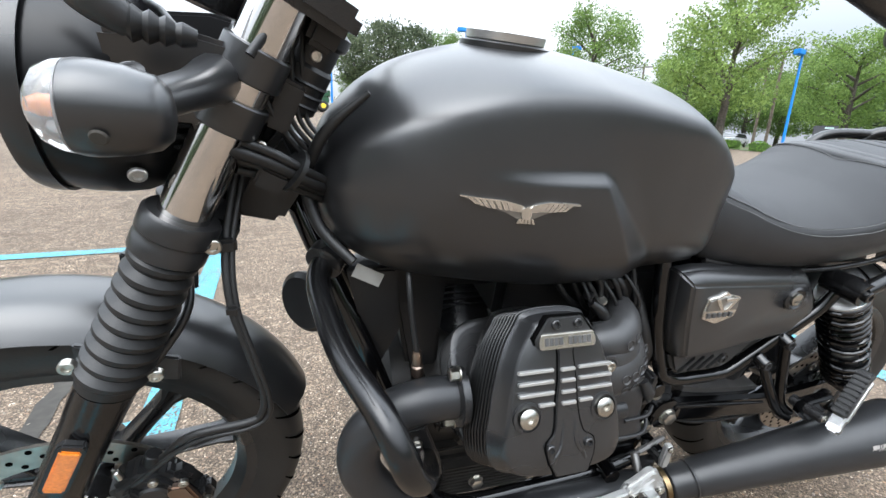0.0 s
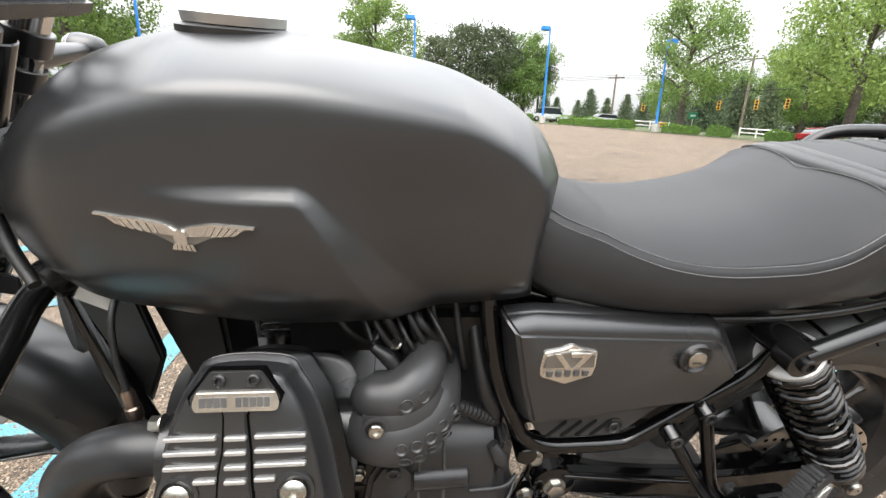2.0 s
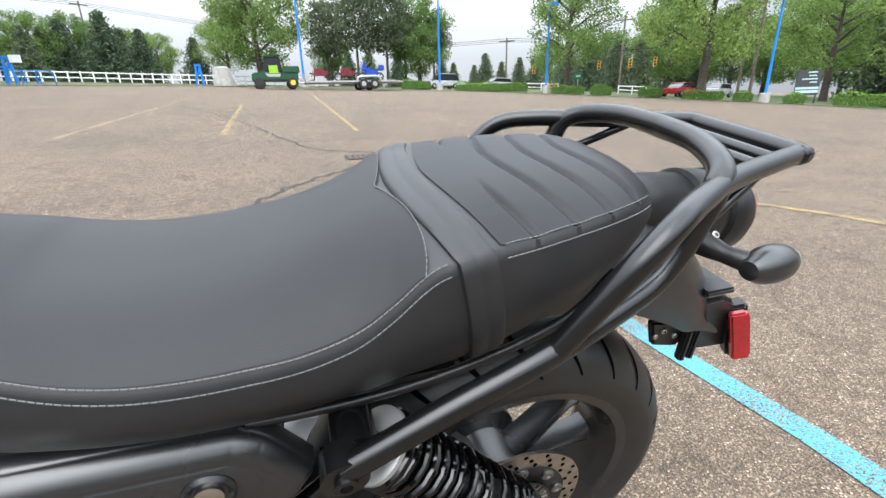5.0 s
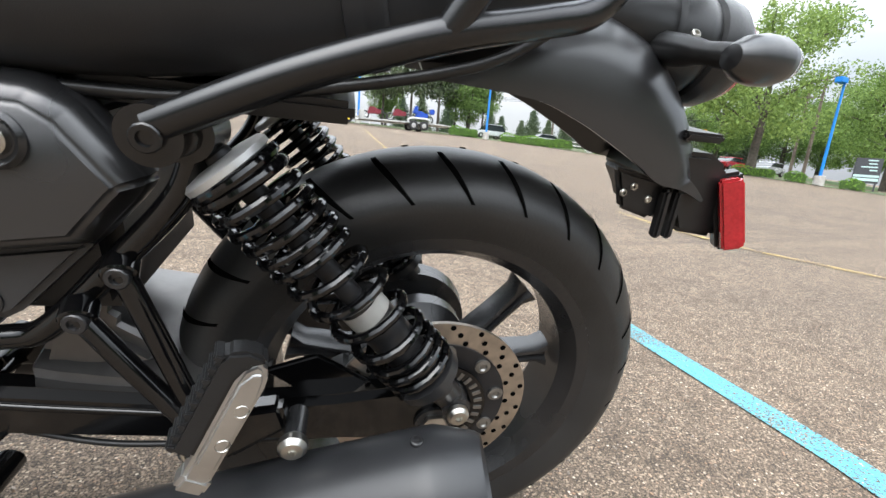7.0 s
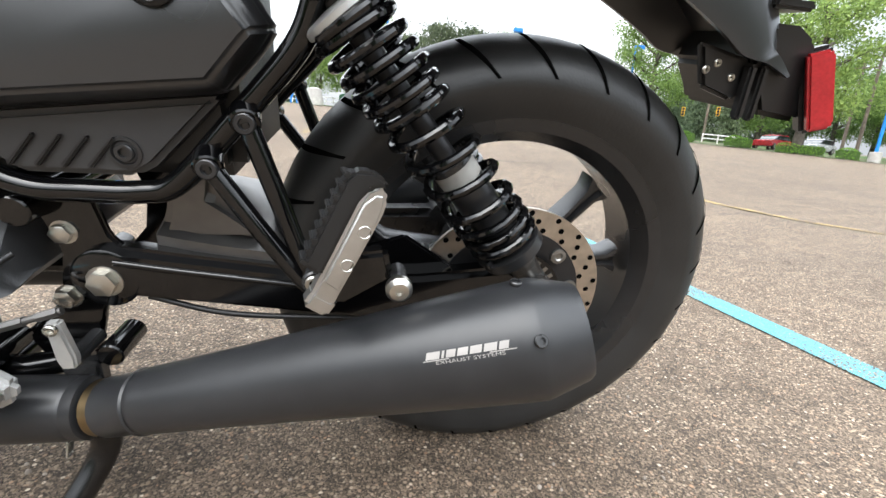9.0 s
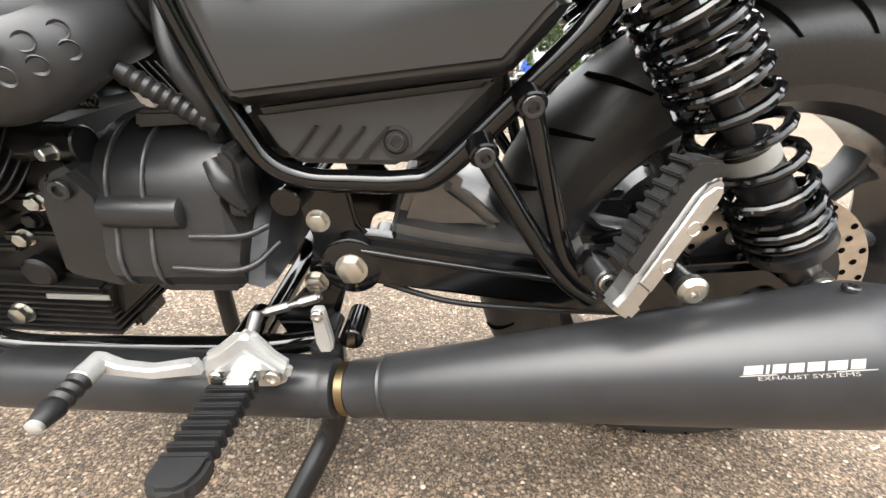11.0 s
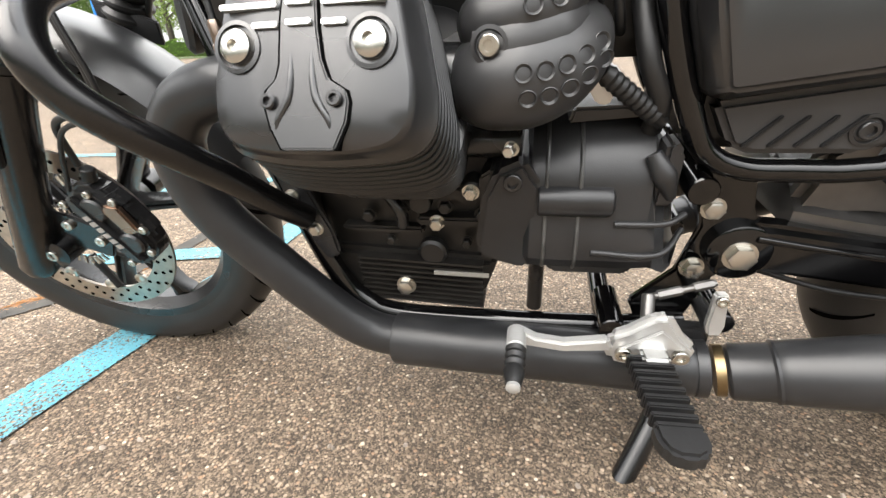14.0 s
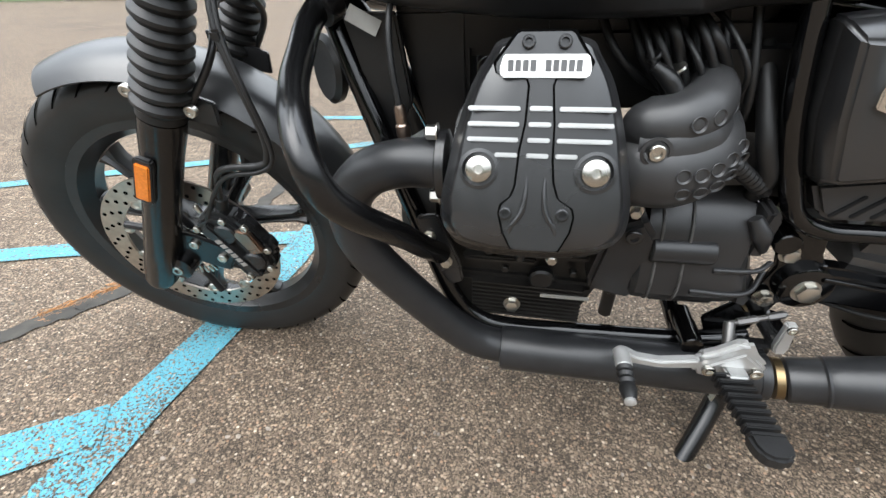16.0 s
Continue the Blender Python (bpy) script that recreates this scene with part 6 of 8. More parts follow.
part("caliper_stay", prism([(1.25, 0.385), (1.31, 0.405), (1.37, 0.365), (1.44, 0.345), (1.43, 0.325), (1.30, 0.345)], -0.112, -0.104, 0.003), GLOSS_BLACK, swing)
XF.pop()

for sy in (-1, 1):
    XF.append(mirror_y(sy))
    P0, P1 = Vector((1.222, -0.172, 0.655)), Vector((1.466, -0.152, 0.366))
    D = (P1 - P0).normalized()
    shock = part("rear_shock", rod(P0 + D * 0.02, P1 - D * 0.02, 0.011), DARK_STEEL, bike, "black twin rear shock with a coil spring")
    part("shock_body", lathe([(0.018, 0), (0.0225, 0.004), (0.0225, 0.12), (0.020, 0.135), (0.018, 0.16)], P0 + D * 0.19, D, 24), SATIN_BLACK, shock)
    part("shock_label", lathe([(0.0228, 0), (0.0228, 0.018)], P0 + D * 0.20, D, 24, cap=False), LABEL, shock)
    part("top_collar", lathe([(0.020, 0), (0.034, 0.002), (0.0375, 0.005), (0.0375, 0.010), (0.030, 0.013)], P0 + D * 0.026, D, 32), ALU_PAINT, shock, "dull silver top spring collar")
    part("preload_ring", lathe([(0.030, 0), (0.038, 0.002), (0.038, 0.014), (0.030, 0.016)], P0 + D * 0.312, D, 28), SATIN_BLACK, shock)
    part("shock_foot", lathe([(0.026, 0), (0.024, 0.02), (0.018, 0.03), (0.016, 0.055)], P0 + D * 0.315, D, 20), SATIN_BLACK, shock)
    U = D.orthogonal().normalized()
    W = D.cross(U)
    turns = 14.0
    pts = []
    for k in range(int(turns * 16) + 1):
        f = k / (turns * 16)
        h = 0.040 + 0.272 * float(np.interp(f, [0, 0.07, 0.45, 0.55, 0.72, 0.80, 1.0], [0, 0.025, 0.335, 0.47, 0.76, 0.85, 1.0]))
        a = 2 * math.pi * turns * f
        rr = 0.0358
        pts.append(P0 + D * h + (U * math.cos(a) - W * math.sin(a)) * rr)
    part("spring", tube(pts, 0.0051, 1, 10, smooth=False), GLOSS_BLACK, shock, "black coil spring")
    part("top_eye", lathe([(0.012, -0.024), (0.021, -0.022), (0.021, 0.024), (0.012, 0.026)], P0, (0, -1, 0), 24), TUBE_BLACK, shock)
    part("top_bolt", socket_bolt(P0 + Vector((0, -0.026, 0)), (0, -1, 0), 0.014, 0.012), TUBE_BLACK, shock)
    part("bottom_eye", lathe([(0.010, -0.016), (0.016, -0.014), (0.016, 0.016), (0.010, 0.018)], P1, (0, -1, 0), 24), SATIN_BLACK, shock)
    part("bottom_bolt", lathe([(0.010, 0), (0.0125, 0.002), (0.0125, 0.008), (0.009, 0.0115), (0.004, 0.012), (0.0035, 0.008), (0.0001, 0.008)], P1 + Vector((0, -0.018, 0)), (0, -1, 0), 20), STEEL, shock, "domed zinc bolt")
    # passenger peg, folded up
    XF.append(XF[-1] @ pose(1.2525, -0.256, 0.4520, -8, 26, 0) @ Matrix.Rotation(radians(9), 4, "Z") @ Matrix.Scale(0.92, 4))
    peg = part("passenger_peg", prism([(-0.013, -0.056), (0.006, -0.060), (0.0100, -0.053), (0.0120, 0.040), (0.010, 0.054), (0.004, 0.061), (-0.003, 0.063), (-0.011, 0.054), (-0.013, 0.040)], -0.010, 0.012, 0.004), ALU, bike, "folded silver passenger footpeg")
    part("peg_face", prism([(-0.009, -0.036), (0.0070, -0.040), (0.0090, 0.036), (0.007, 0.050), (0.004, 0.056), (-0.003, 0.054), (-0.009, 0.042)], -0.012, -0.009, 0.0015), ALU, peg)
    part("peg_rubber", prism([(-0.032, -0.028), (-0.0125, -0.034), (-0.0125, 0.042), (-0.008, 0.056), (0.001, 0.062), (0.006, 0.064), (0.001, 0.069), (-0.012, 0.071), (-0.027, 0.065), (-0.032, 0.056)], -0.0105, 0.014, 0.004), RUBBER, peg, "ribbed black peg rubber")
    for k in range(9):
        part("rubber_rib", prism([(-0.0355, -0.001), (-0.028, -0.0036), (-0.028, 0.0036), (-0.0350, 0.003)], -0.010, 0.014, 0.0012, to=pose(0, 0, -0.026 + 0.0105 * k)), RUBBER, peg)
    part("peg_foot", block((-0.002, 0.0, -0.058), (0.026, 0.022, 0.018), 0.004, (0, 10, 0)), ALU, peg)
    for u in (-0.014, 0.020):
        part("peg_dent", lathe([(0.0062, 0), (0.0056, 0.0006), (0.0040, -0.0012), (0.001, -0.0018)], (0.003, -0.0118, u), (0, -1, 0), 18, cap=False), STEEL, peg)
    XF.pop()
    part("peg_hinge", rod((1.222, -0.19, 0.408), (1.222, -0.248, 0.412), 0.011), SATIN_BLACK, peg)
    part("hinge_pin", socket_bolt((1.222, -0.247, 0.412), (0, -1, 0), 0.008, 0.003), STEEL, peg)
    part("peg_base", rod((1.297, -0.19, 0.396), (1.297, -0.230, 0.400), 0.010), SATIN_BLACK, peg)
    part("peg_bolt", lathe([(0.010, 0), (0.0128, 0.003), (0.0128, 0.010), (0.009, 0.014), (0.004, 0.0145), (0.0035, 0.010), (0.0001, 0.010)], (1.297, -0.228, 0.400), (0, -1, 0), 20), STEEL, peg, "domed zinc bolt")
    part("peg_arm", prism([(1.205, 0.400), (1.215, 0.424), (1.285, 0.432), (1.292, 0.405), (1.24, 0.372)], -0.222, -0.200, 0.005), GLOSS_BLACK, peg)
    XF.pop()
    XF.append(FLIP if sy > 0 else Matrix.Identity(4))
    # luggage rack
    low_rail = tube([(1.21, -0.172, 0.672), (1.30, -0.171, 0.715), (1.393, -0.166, 0.750), (1.47, -0.150, 0.770), (1.515, -0.139, 0.784), (1.540, -0.134, 0.812), (1.554, -0.132, 0.850), (1.564, -0.128, 0.876), (1.585, -0.108, 0.890), (1.605, -0.06, 0.898), (1.611, 0.0, 0.900)], 0.0125)
    if sy < 0:
        rack = part("luggage_rack", low_rail, TUBE_BLACK, bike, "gloss black tubular luggage rack and grab rail")
    else:
        part("rail", low_rail, TUBE_BLACK, rack)
    part("rail_loop", tube([(1.398, -0.166, 0.752), (1.425, -0.170, 0.797), (1.455, -0.173, 0.842), (1.485, -0.166, 0.866), (1.53, -0.145, 0.876), (1.60, -0.116, 0.880), (1.735, -0.078, 0.884)], 0.0115), TUBE_BLACK, rack)
    part("rail_eye", lathe([(0.008, -0.014), (0.0205, -0.013), (0.0205, 0.013), (0.008, 0.014)], (1.21, -0.166, 0.667), (0, -1, 0), 24), TUBE_BLACK, rack)
    part("rail_bolt", socket_bolt((1.21, -0.180, 0.667), (0, -1, 0), 0.010, 0.006), TUBE_BLACK, rack)
    part("rack_strut", tube([(1.548, -0.13, 0.822), (1.60, -0.115, 0.848), (1.655, -0.10, 0.876)], 0.006), TUBE_BLACK, rack)
    XF.pop()
part("rack_rear", tube([(1.733, -0.080, 0.884), (1.742, -0.068, 0.884), (1.742, 0.068, 0.884), (1.733, 0.080, 0.884)], 0.0115), TUBE_BLACK, rack)
for x, h in ((1.655, 0.10), (1.70, 0.088)):
    part("rack_bar", rod((x, -h, 0.880), (x, h, 0.880), 0.008), TUBE_BLACK, rack)

# rear mudguard, tail lamp, plate holder
FENDER = [((1.38, 0.760), (1.40, 0.718)), ((1.47, 0.792), (1.503, 0.712)), ((1.56, 0.802), (1.552, 0.699)), ((1.632, 0.786), (1.591, 0.683)), ((1.682, 0.752), (1.641, 0.659)), ((1.722, 0.708), (1.675, 0.640)), ((1.748, 0.668), (1.71, 0.634)), ((1.756, 0.630), (1.742, 0.622))]
_fo = spline([Vector((o[0], 0, o[1])) for o, i_ in FENDER], 6)
_fi = spline([Vector((i_[0], 0, i_[1])) for o, i_ in FENDER], 6)
rings = []
for o, i_ in zip(_fo, _fi):
    ring = []
    d = i_ - o
    for k in range(25):
        u = k / 12 - 1
        drop = 0.050 * abs(u) ** 3.0
        p = o + d.normalized() * min(drop, d.length * 0.7)
        ring.append(Vector((p.x, 0.082 * math.copysign(abs(u) ** 0.8, u), p.z)))
    ring += [Vector((i_.x, 0.084, i_.z)), Vector((i_.x, 0.078, i_.z)), Vector((o.x, 0.06, o.z)) * 0.5 + Vector((i_.x, 0.06, i_.z)) * 0.5]
    ring += [Vector((o.x, -0.06, o.z)) * 0.5 + Vector((i_.x, -0.06, i_.z)) * 0.5, Vector((i_.x, -0.078, i_.z)), Vector((i_.x, -0.084, i_.z))]
    rings.append(ring)
part("rear_mudguard", skin(rings), MATT_BLACK, bike, "matt black rounded rear mudguard", sharp=60)
lampb = part("tail_lamp", lathe([(0.048, -0.05), (0.0545, -0.046), (0.0555, -0.012), (0.0545, 0.0), (0.0525, 0.003), (0.0575, 0.006), (0.060, 0.018), (0.059, 0.036), (0.050, 0.052), (0.03, 0.060)], (1.712, 0, 0.782), (1, 0, -0.12), 40), PLASTIC, bike, "round black tail lamp housing")
part("lamp_neck", lathe([(0.034, -0.02), (0.040, -0.012), (0.046, 0.02), (0.0485, 0.075), (0.047, 0.08)], (1.59, 0, 0.797), (1, 0, -0.12), 32), PLASTIC, lampb)
part("lamp_lens", lathe([(0.050, 0.0), (0.046, 0.008), (0.02, 0.014), (0.001, 0.0145)], (1.764, 0, 0.776), (1, 0, -0.12), 32), RED_LENS, lampb, "red tail lamp lens")
for sy in (-1, 1):
    s2 = part("rear_turn_signal", lathe([(0.002, -0.036), (0.011, -0.033), (0.0195, -0.017), (0.0225, 0.0), (0.0218, 0.017), (0.018, 0.029), (0.017, 0.030)], (1.697, sy * 0.126, 0.772), (0.98, -sy * 0.1, 0.04), 32), MATT_BLACK, bike, "matt black rear turn signal")
    part("lens", lathe([(0.0172, 0.0305), (0.0155, 0.036), (0.001, 0.039)], (1.697, sy * 0.126, 0.772), (0.98, -sy * 0.1, 0.04), 32), CLEAR_LENS, s2)
    part("signal_stalk", tube([(1.655, sy * 0.040, 0.775), (1.660, sy * 0.075, 0.774), (1.666, sy * 0.096, 0.773), (1.680, sy * 0.118, 0.772)], (0.018, 0.015, 0.011, 0.013)), PLASTIC, s2)
    part("stalk_screw", socket_bolt((1.662, sy * 0.078, 0.789), (0, sy * 0.7, 0.7), 0.005, 0.003), STEEL, s2)
holder = part("plate_holder", prism([(1.700, 0.630), (1.710, 0.676), (1.748, 0.676), (1.776, 0.662), (1.800, 0.600), (1.795, 0.572), (1.735, 0.578), (1.722, 0.60)], -0.072, 0.072, 0.006), PLASTIC, bike, "black plastic plate holder")
part("holder_bracket", prism([(1.632, 0.650), (1.652, 0.602), (1.696, 0.590), (1.722, 0.612), (1.715, 0.635)], -0.066, -0.054, 0.004), PLASTIC, holder)
for x in (1.694, 1.710):
    part("holder_strut", prism([(x, 0.632), (x + 0.010, 0.632), (x + 0.016, 0.572), (x + 0.006, 0.570)], -0.080, -0.066, 0.003), PLASTIC, holder)
for p in ((1.648, 0.622), (1.660, 0.630), (1.684, 0.616)):
    part("holder_bolt", socket_bolt((p[0], -0.066, p[1]), (0, -1, 0), 0.0045, 0.003), STEEL, holder)
part("holder_top", block((1.720, -0.04, 0.694), (0.052, 0.08, 0.010), 0.003), PLASTIC, holder)
part("side_reflector", prism([(-0.013, -0.045), (0.010, -0.045), (0.013, -0.040), (0.013, 0.040), (0.010, 0.045), (-0.013, 0.045)], -0.006, 0.006, 0.003, to=pose(1.788, -0.088, 0.611, 0, -22, -24)), RED_LENS, holder, "red side reflector")
part("reflector_bracket", prism([(-0.016, -0.049), (0.016, -0.049), (0.016, 0.049), (-0.016, 0.049)], 0.006, 0.03, 0.004, to=pose(1.788, -0.088, 0.611, 0, -22, -24)), PLASTIC, holder)

XF.append(K)
# ---- rider's peg, gear lever, side stand ----
gl = part("footrest_plate", prism([(0.852, 0.254), (0.866, 0.250), (0.918, 0.254), (0.934, 0.263), (0.938, 0.283), (0.922, 0.298), (0.905, 0.324), (0.89, 0.324), (0.866, 0.303), (0.849, 0.293), (0.844, 0.27)], -0.220, -0.203, 0.006), ALU_PAINT, bike, "silver cast footrest bracket with a gear lever")
part("plate_face", prism([(0.860, 0.279), (0.926, 0.284), (0.898, 0.309)], -0.2235, -0.2195, 0.0015), ALU_PAINT, gl)
for p in ((0.864, 0.272), (0.921, 0.275)):
    part("plate_bolt", socket_bolt((p[0], -0.221, p[1]), (0, -1, 0), 0.009, 0.006), STEEL, gl)
part("gear_lever", prism([(0.738, 0.284), (0.75, 0.298), (0.77, 0.287), (0.80, 0.284), (0.846, 0.294), (0.853, 0.278), (0.80, 0.270), (0.77, 0.273), (0.75, 0.275)], -0.228, -0.214, 0.003), ALU_PAINT, gl, "silver gear lever")
part("lever_pivot", rod((0.748, -0.216, 0.287), (0.748, -0.246, 0.287), 0.011), ALU_PAINT, gl)
part("lever_rubber", lathe([(0.009, 0), (0.0115, 0.003), (0.0095, 0.008), (0.0115, 0.013), (0.0095, 0.018), (0.0115, 0.023), (0.0095, 0.028), (0.0115, 0.034), (0.008, 0.05)], (0.748, -0.244, 0.287), (0, -1, -0.06), 18), RUBBER, gl, "black rubber gear pedal tip")
part("lever_end", lathe([(0.007, 0), (0.0075, 0.005), (0.004, 0.007)], (0.748, -0.293, 0.284), (0, -1, -0.06), 12), ALU_PAINT, gl)
XF.append(K @ pose(0.887, -0.228, 0.271, -6, 0, 3))
pegf = part("footpeg", prism([(-0.015, -0.012), (0.015, -0.012), (0.017, 0.003), (-0.017, 0.003)], -0.100, 0.0, 0.004), RUBBER, bike, "ribbed black rubber rider footpeg")
for k in range(9):
    w = 0.0228 - 0.00030 * k
    part("peg_rib", prism([(-w, -0.008), (w, -0.008), (w - 0.001, 0.008), (-w + 0.001, 0.008)], -0.0032, 0.0032, 0.0014, to=pose(0, -0.006 - 0.0112 * k, 0.002)), RUBBER, pegf)
part("peg_tip", prism([(-0.0215, 0.094), (0.0215, 0.094), (0.0215, 0.110), (0.017, 0.122), (0.008, 0.128), (-0.008, 0.128), (-0.017, 0.122), (-0.0215, 0.110)], -0.010, 0.009, 0.004, to=pose(0, 0, 0, 90, 0, 0)), RUBBER, pegf)
XF.pop()
part("peg_fork", prism([(-0.014, -0.008), (0.014, -0.008), (0.014, 0.008), (-0.014, 0.008)], -0.014, 0.026, 0.003, to=pose(0.893, -0.228, 0.276, -6, 0, 3)), ALU, pegf)
part("shift_rod", tube([(0.890, -0.1725, 0.3135), (0.960, -0.1645, 0.3338)], 0.0038, 1, 10, smooth=False), BRIDGE, gl, "silver shift linkage rod")
part("rod_end", rod((0.889, -0.196, 0.296), (0.892, -0.172, 0.318), 0.0072), BRIDGE, gl)
part("rod_sleeve", tube([(0.902, -0.1711, 0.3170), (0.926, -0.1684, 0.3239)], 0.0054, 1, 6, smooth=False), BRIDGE, gl)
part("rod_sleeve", tube([(0.938, -0.1670, 0.3274), (0.957, -0.1648, 0.3329)], 0.0054, 1, 6, smooth=False), BRIDGE, gl)
part("shift_arm", prism([(-0.009, -0.045), (0.009, -0.045), (0.013, -0.03), (0.009, 0.022), (-0.009, 0.022), (-0.013, -0.03)], -0.006, 0.006, 0.003, to=pose(0.962, -0.180, 0.313, 0, -4, 0) @ Matrix.Diagonal((0.72, 1, 0.85, 1))), ALU_PAINT, gl, "silver shift arm")
part("shift_shaft", rod((0.964, -0.13, 0.281), (0.964, -0.178, 0.281), 0.009), SATIN_BLACK, gl)
part("arm_bolt", socket_bolt((0.961, -0.186, 0.325), (0, -1, 0), 0.0065, 0.004), STEEL, gl)
part("plate_mount_bolt", hex_bolt((0.945, -0.128, 0.330), (0, -1, 0), 0.011, 0.011), STEEL, gl)
stand = part("side_stand", tube([(0.957, -0.150, 0.205), (0.953, -0.148, 0.16), (0.946, -0.152, 0.118), (0.920, -0.19, 0.07), (0.884, -0.238, 0.014)], (0.017, 0.0165, 0.016, 0.0155, 0.015)), TUBE_BLACK, bike, "scuffed black side stand")
part("stand_spring", tube([(0.938 - 0.00012 * k, -0.158 - 0.0001 * k + 0.006 * math.cos(k * 1.05), 0.225 - 0.00072 * k + 0.002 * math.sin(k * 1.05)) for k in range(120)], 0.0013, 1, 5, smooth=False), STEEL, stand, "thin steel return spring")
part("stand_foot", block((0.883, -0.240, 0.008), (0.075, 0.055, 0.010), 0.004, (-13, 0, 20)), SATIN_BLACK, stand)
part("stand_lug", prism([(0.935, 0.262), (0.975, 0.262), (0.972, 0.190), (0.94, 0.190)], -0.160, -0.140, 0.004), SATIN_BLACK, stand)
part("stand_bolt", hex_bolt((0.955, -0.162, 0.205), (0, -1, 0), 0.010, 0.008), STEEL, stand)
XF.pop()

# ---- markings and cracks ----
line_strip("line_rear", [(2.43, -0.70), (2.485, -0.02), (2.47, 0.62), (2.46, 2.2), (2.455, 3.4)], 0.10, BLUE_LINE, "worn turquoise painted bay line")
line_strip("line_front", [(-0.03, -1.2), (-0.10, -0.3), (-0.10, 0.30), (-0.19, 1.2), (-0.25, 1.75), (-0.31, 2.6)], 0.105, BLUE_LINE, "worn turquoise painted bay line under the front wheel")
for k, (pts, w) in enumerate((([(-0.13, -0.33), (-0.40, -0.53), (-0.95, -0.95)], 0.10), ([(-0.15, 0.47), (-0.9, 0.25), (-1.4, 0.06)], 0.10),
                              ([(-0.26, 1.86), (-0.56, 1.63), (-1.9, 0.76), (-2.6, 0.32)], 0.10), ([(-0.33, 2.54), (-0.63, 2.45), (-1.75, 2.22), (-3.0, 1.95)], 0.10))):
    line_strip("line_hatch_%d" % (k + 1), pts, w, BLUE_LINE, "worn turquoise hatched marking", dz=0.006)
for k, (pts, mat) in enumerate((([(-2.85, 8.6), (-3.5, 24.0)], PALE_LINE), ([(-0.22, 9.0), (-0.8, 19.0)], YELLOW_LINE), ([(2.50, 9.4), (2.40, 29.0)], YELLOW_LINE), ([(5.49, 10.2), (5.41, 24.0)], PALE_LINE),
                                ([(8.97, 11.2), (9.1, 22.0)], PALE_LINE), ([(12.3, 12.0), (12.4, 24.0)], PALE_LINE), ([(5.42, -3.0), (5.45, 1.6), (5.2, 2.6), (5.1, 4.6)], YELLOW_LINE))):
    line_strip("line_bay_%d" % (k + 1), pts, 0.11, mat, "faded yellow parking bay line")


def wobble(pts, amp, seed, n=10):
    rnd = random.Random(seed)
    P = spline([Vector((x, y, 0)) for x, y in pts], n)
    return [(p.x + rnd.uniform(-amp, amp), p.y + rnd.uniform(-amp, amp)) for p in P]


line_strip("crack_long", wobble([(-2.9, 18.5), (-2.5, 17.3), (-0.76, 13.3), (0.44, 9.8), (1.1, 7.7), (1.6, 6.75), (2.58, 6.4), (3.3, 6.45), (4.4, 6.7)], 0.05, 3), 0.05, CRACK, "open crack in the asphalt", "crack", 0.005)
line_strip("crack_side", wobble([(1.1, 7.7), (2.6, 8.2), (5.0, 8.6), (9.0, 9.6)], 0.06, 4), 0.03, CRACK, "thin crack in the asphalt", "crack", 0.005)
line_strip("crack_front", wobble([(-1.2, -1.1), (-0.62, -0.18), (-0.50, 0.05), (-0.42, 0.4), (-0.55, 1.3)], 0.012, 5, 14), 0.060, CRACK, "dirt-filled joint in the asphalt", "crack", 0.0035)
line_strip("crack_far", wobble([(0.5, 3.0), (0.9, 4.0), (1.5, 4.8), (1.9, 5.3)], 0.05, 6), 0.05, CRACK, "open crack in the asphalt", "crack", 0.005)
drain = tagged(finish("storm_drain", prism([(-0.32, -0.02), (0.32, -0.02), (0.32, 0.012), (-0.32, 0.012)], -0.2, 0.2, 0.005, to=pose(2.15, 6.0, ground_z(2.15, 6.0) + 0.0, 5, 0, 0)), CRACK), "dark iron storm drain grate in the asphalt", "drain")
for k in range(7):
    part("grate_bar", block((2.15 - 0.24 + 0.08 * k, 6.0, ground_z(2.15, 6.0) + 0.012), (0.05, 0.38, 0.02), 0.003, (5, 0, 0)), material("rusty_iron", (0.09, 0.06, 0.045), 0.8, 0.3) if k == 0 else bpy.data.materials["rusty_iron"], drain)
# dry orange needles along the joint
NEEDLE = material("dry_orange_needles", (0.42, 0.19, 0.06), 0.8, var=0.4)
bm = bmesh.new()
rnd = random.Random(9)
for k in range(330):
    t = 0.25 + 0.75 * rnd.random() ** 0.7
    x, y = -0.66 + 0.24 * t + rnd.gauss(0, 0.016), -0.22 + 0.52 * t + rnd.gauss(0, 0.012)
    a, L = rnd.gauss(1.14, 0.45), rnd.uniform(0.008, 0.02)
    tube([(x - math.cos(a) * L, y - math.sin(a) * L, 0.006), (x + math.cos(a) * L, y + math.sin(a) * L, 0.007)], 0.0007, 1, 3, bm=bm, smooth=False)
tagged(finish("pine_needles", bm, NEEDLE), "dry orange pine needles caught in the asphalt joint", "litter", kind="stuff")
# loose stones
bm = bmesh.new()
for k in range(900):
    x, y = rnd.uniform(-0.9, 2.6), rnd.uniform(-0.75, 0.8)
    r = rnd.uniform(0.0015, 0.0045)
    M = pose(x, y, ground_z(x, y) + r * 0.35, rnd.uniform(0, 90), rnd.uniform(0, 90), rnd.uniform(0, 90)) @ Matrix.Diagonal((r * 1.3, r, r * 0.8, 1))
    bmesh.ops.create_icosphere(bm, subdivisions=1, radius=1.0, matrix=M)
GRIT = material("loose_grit", (0.34, 0.29, 0.24), 0.85, var=0.5, scale=60)
tagged(finish("loose_grit", bm, GRIT), "loose small stones lying on the asphalt", "grit", kind="stuff")

# ---- far side of the lot ----
EYE0 = Vector((1.07, -0.61))


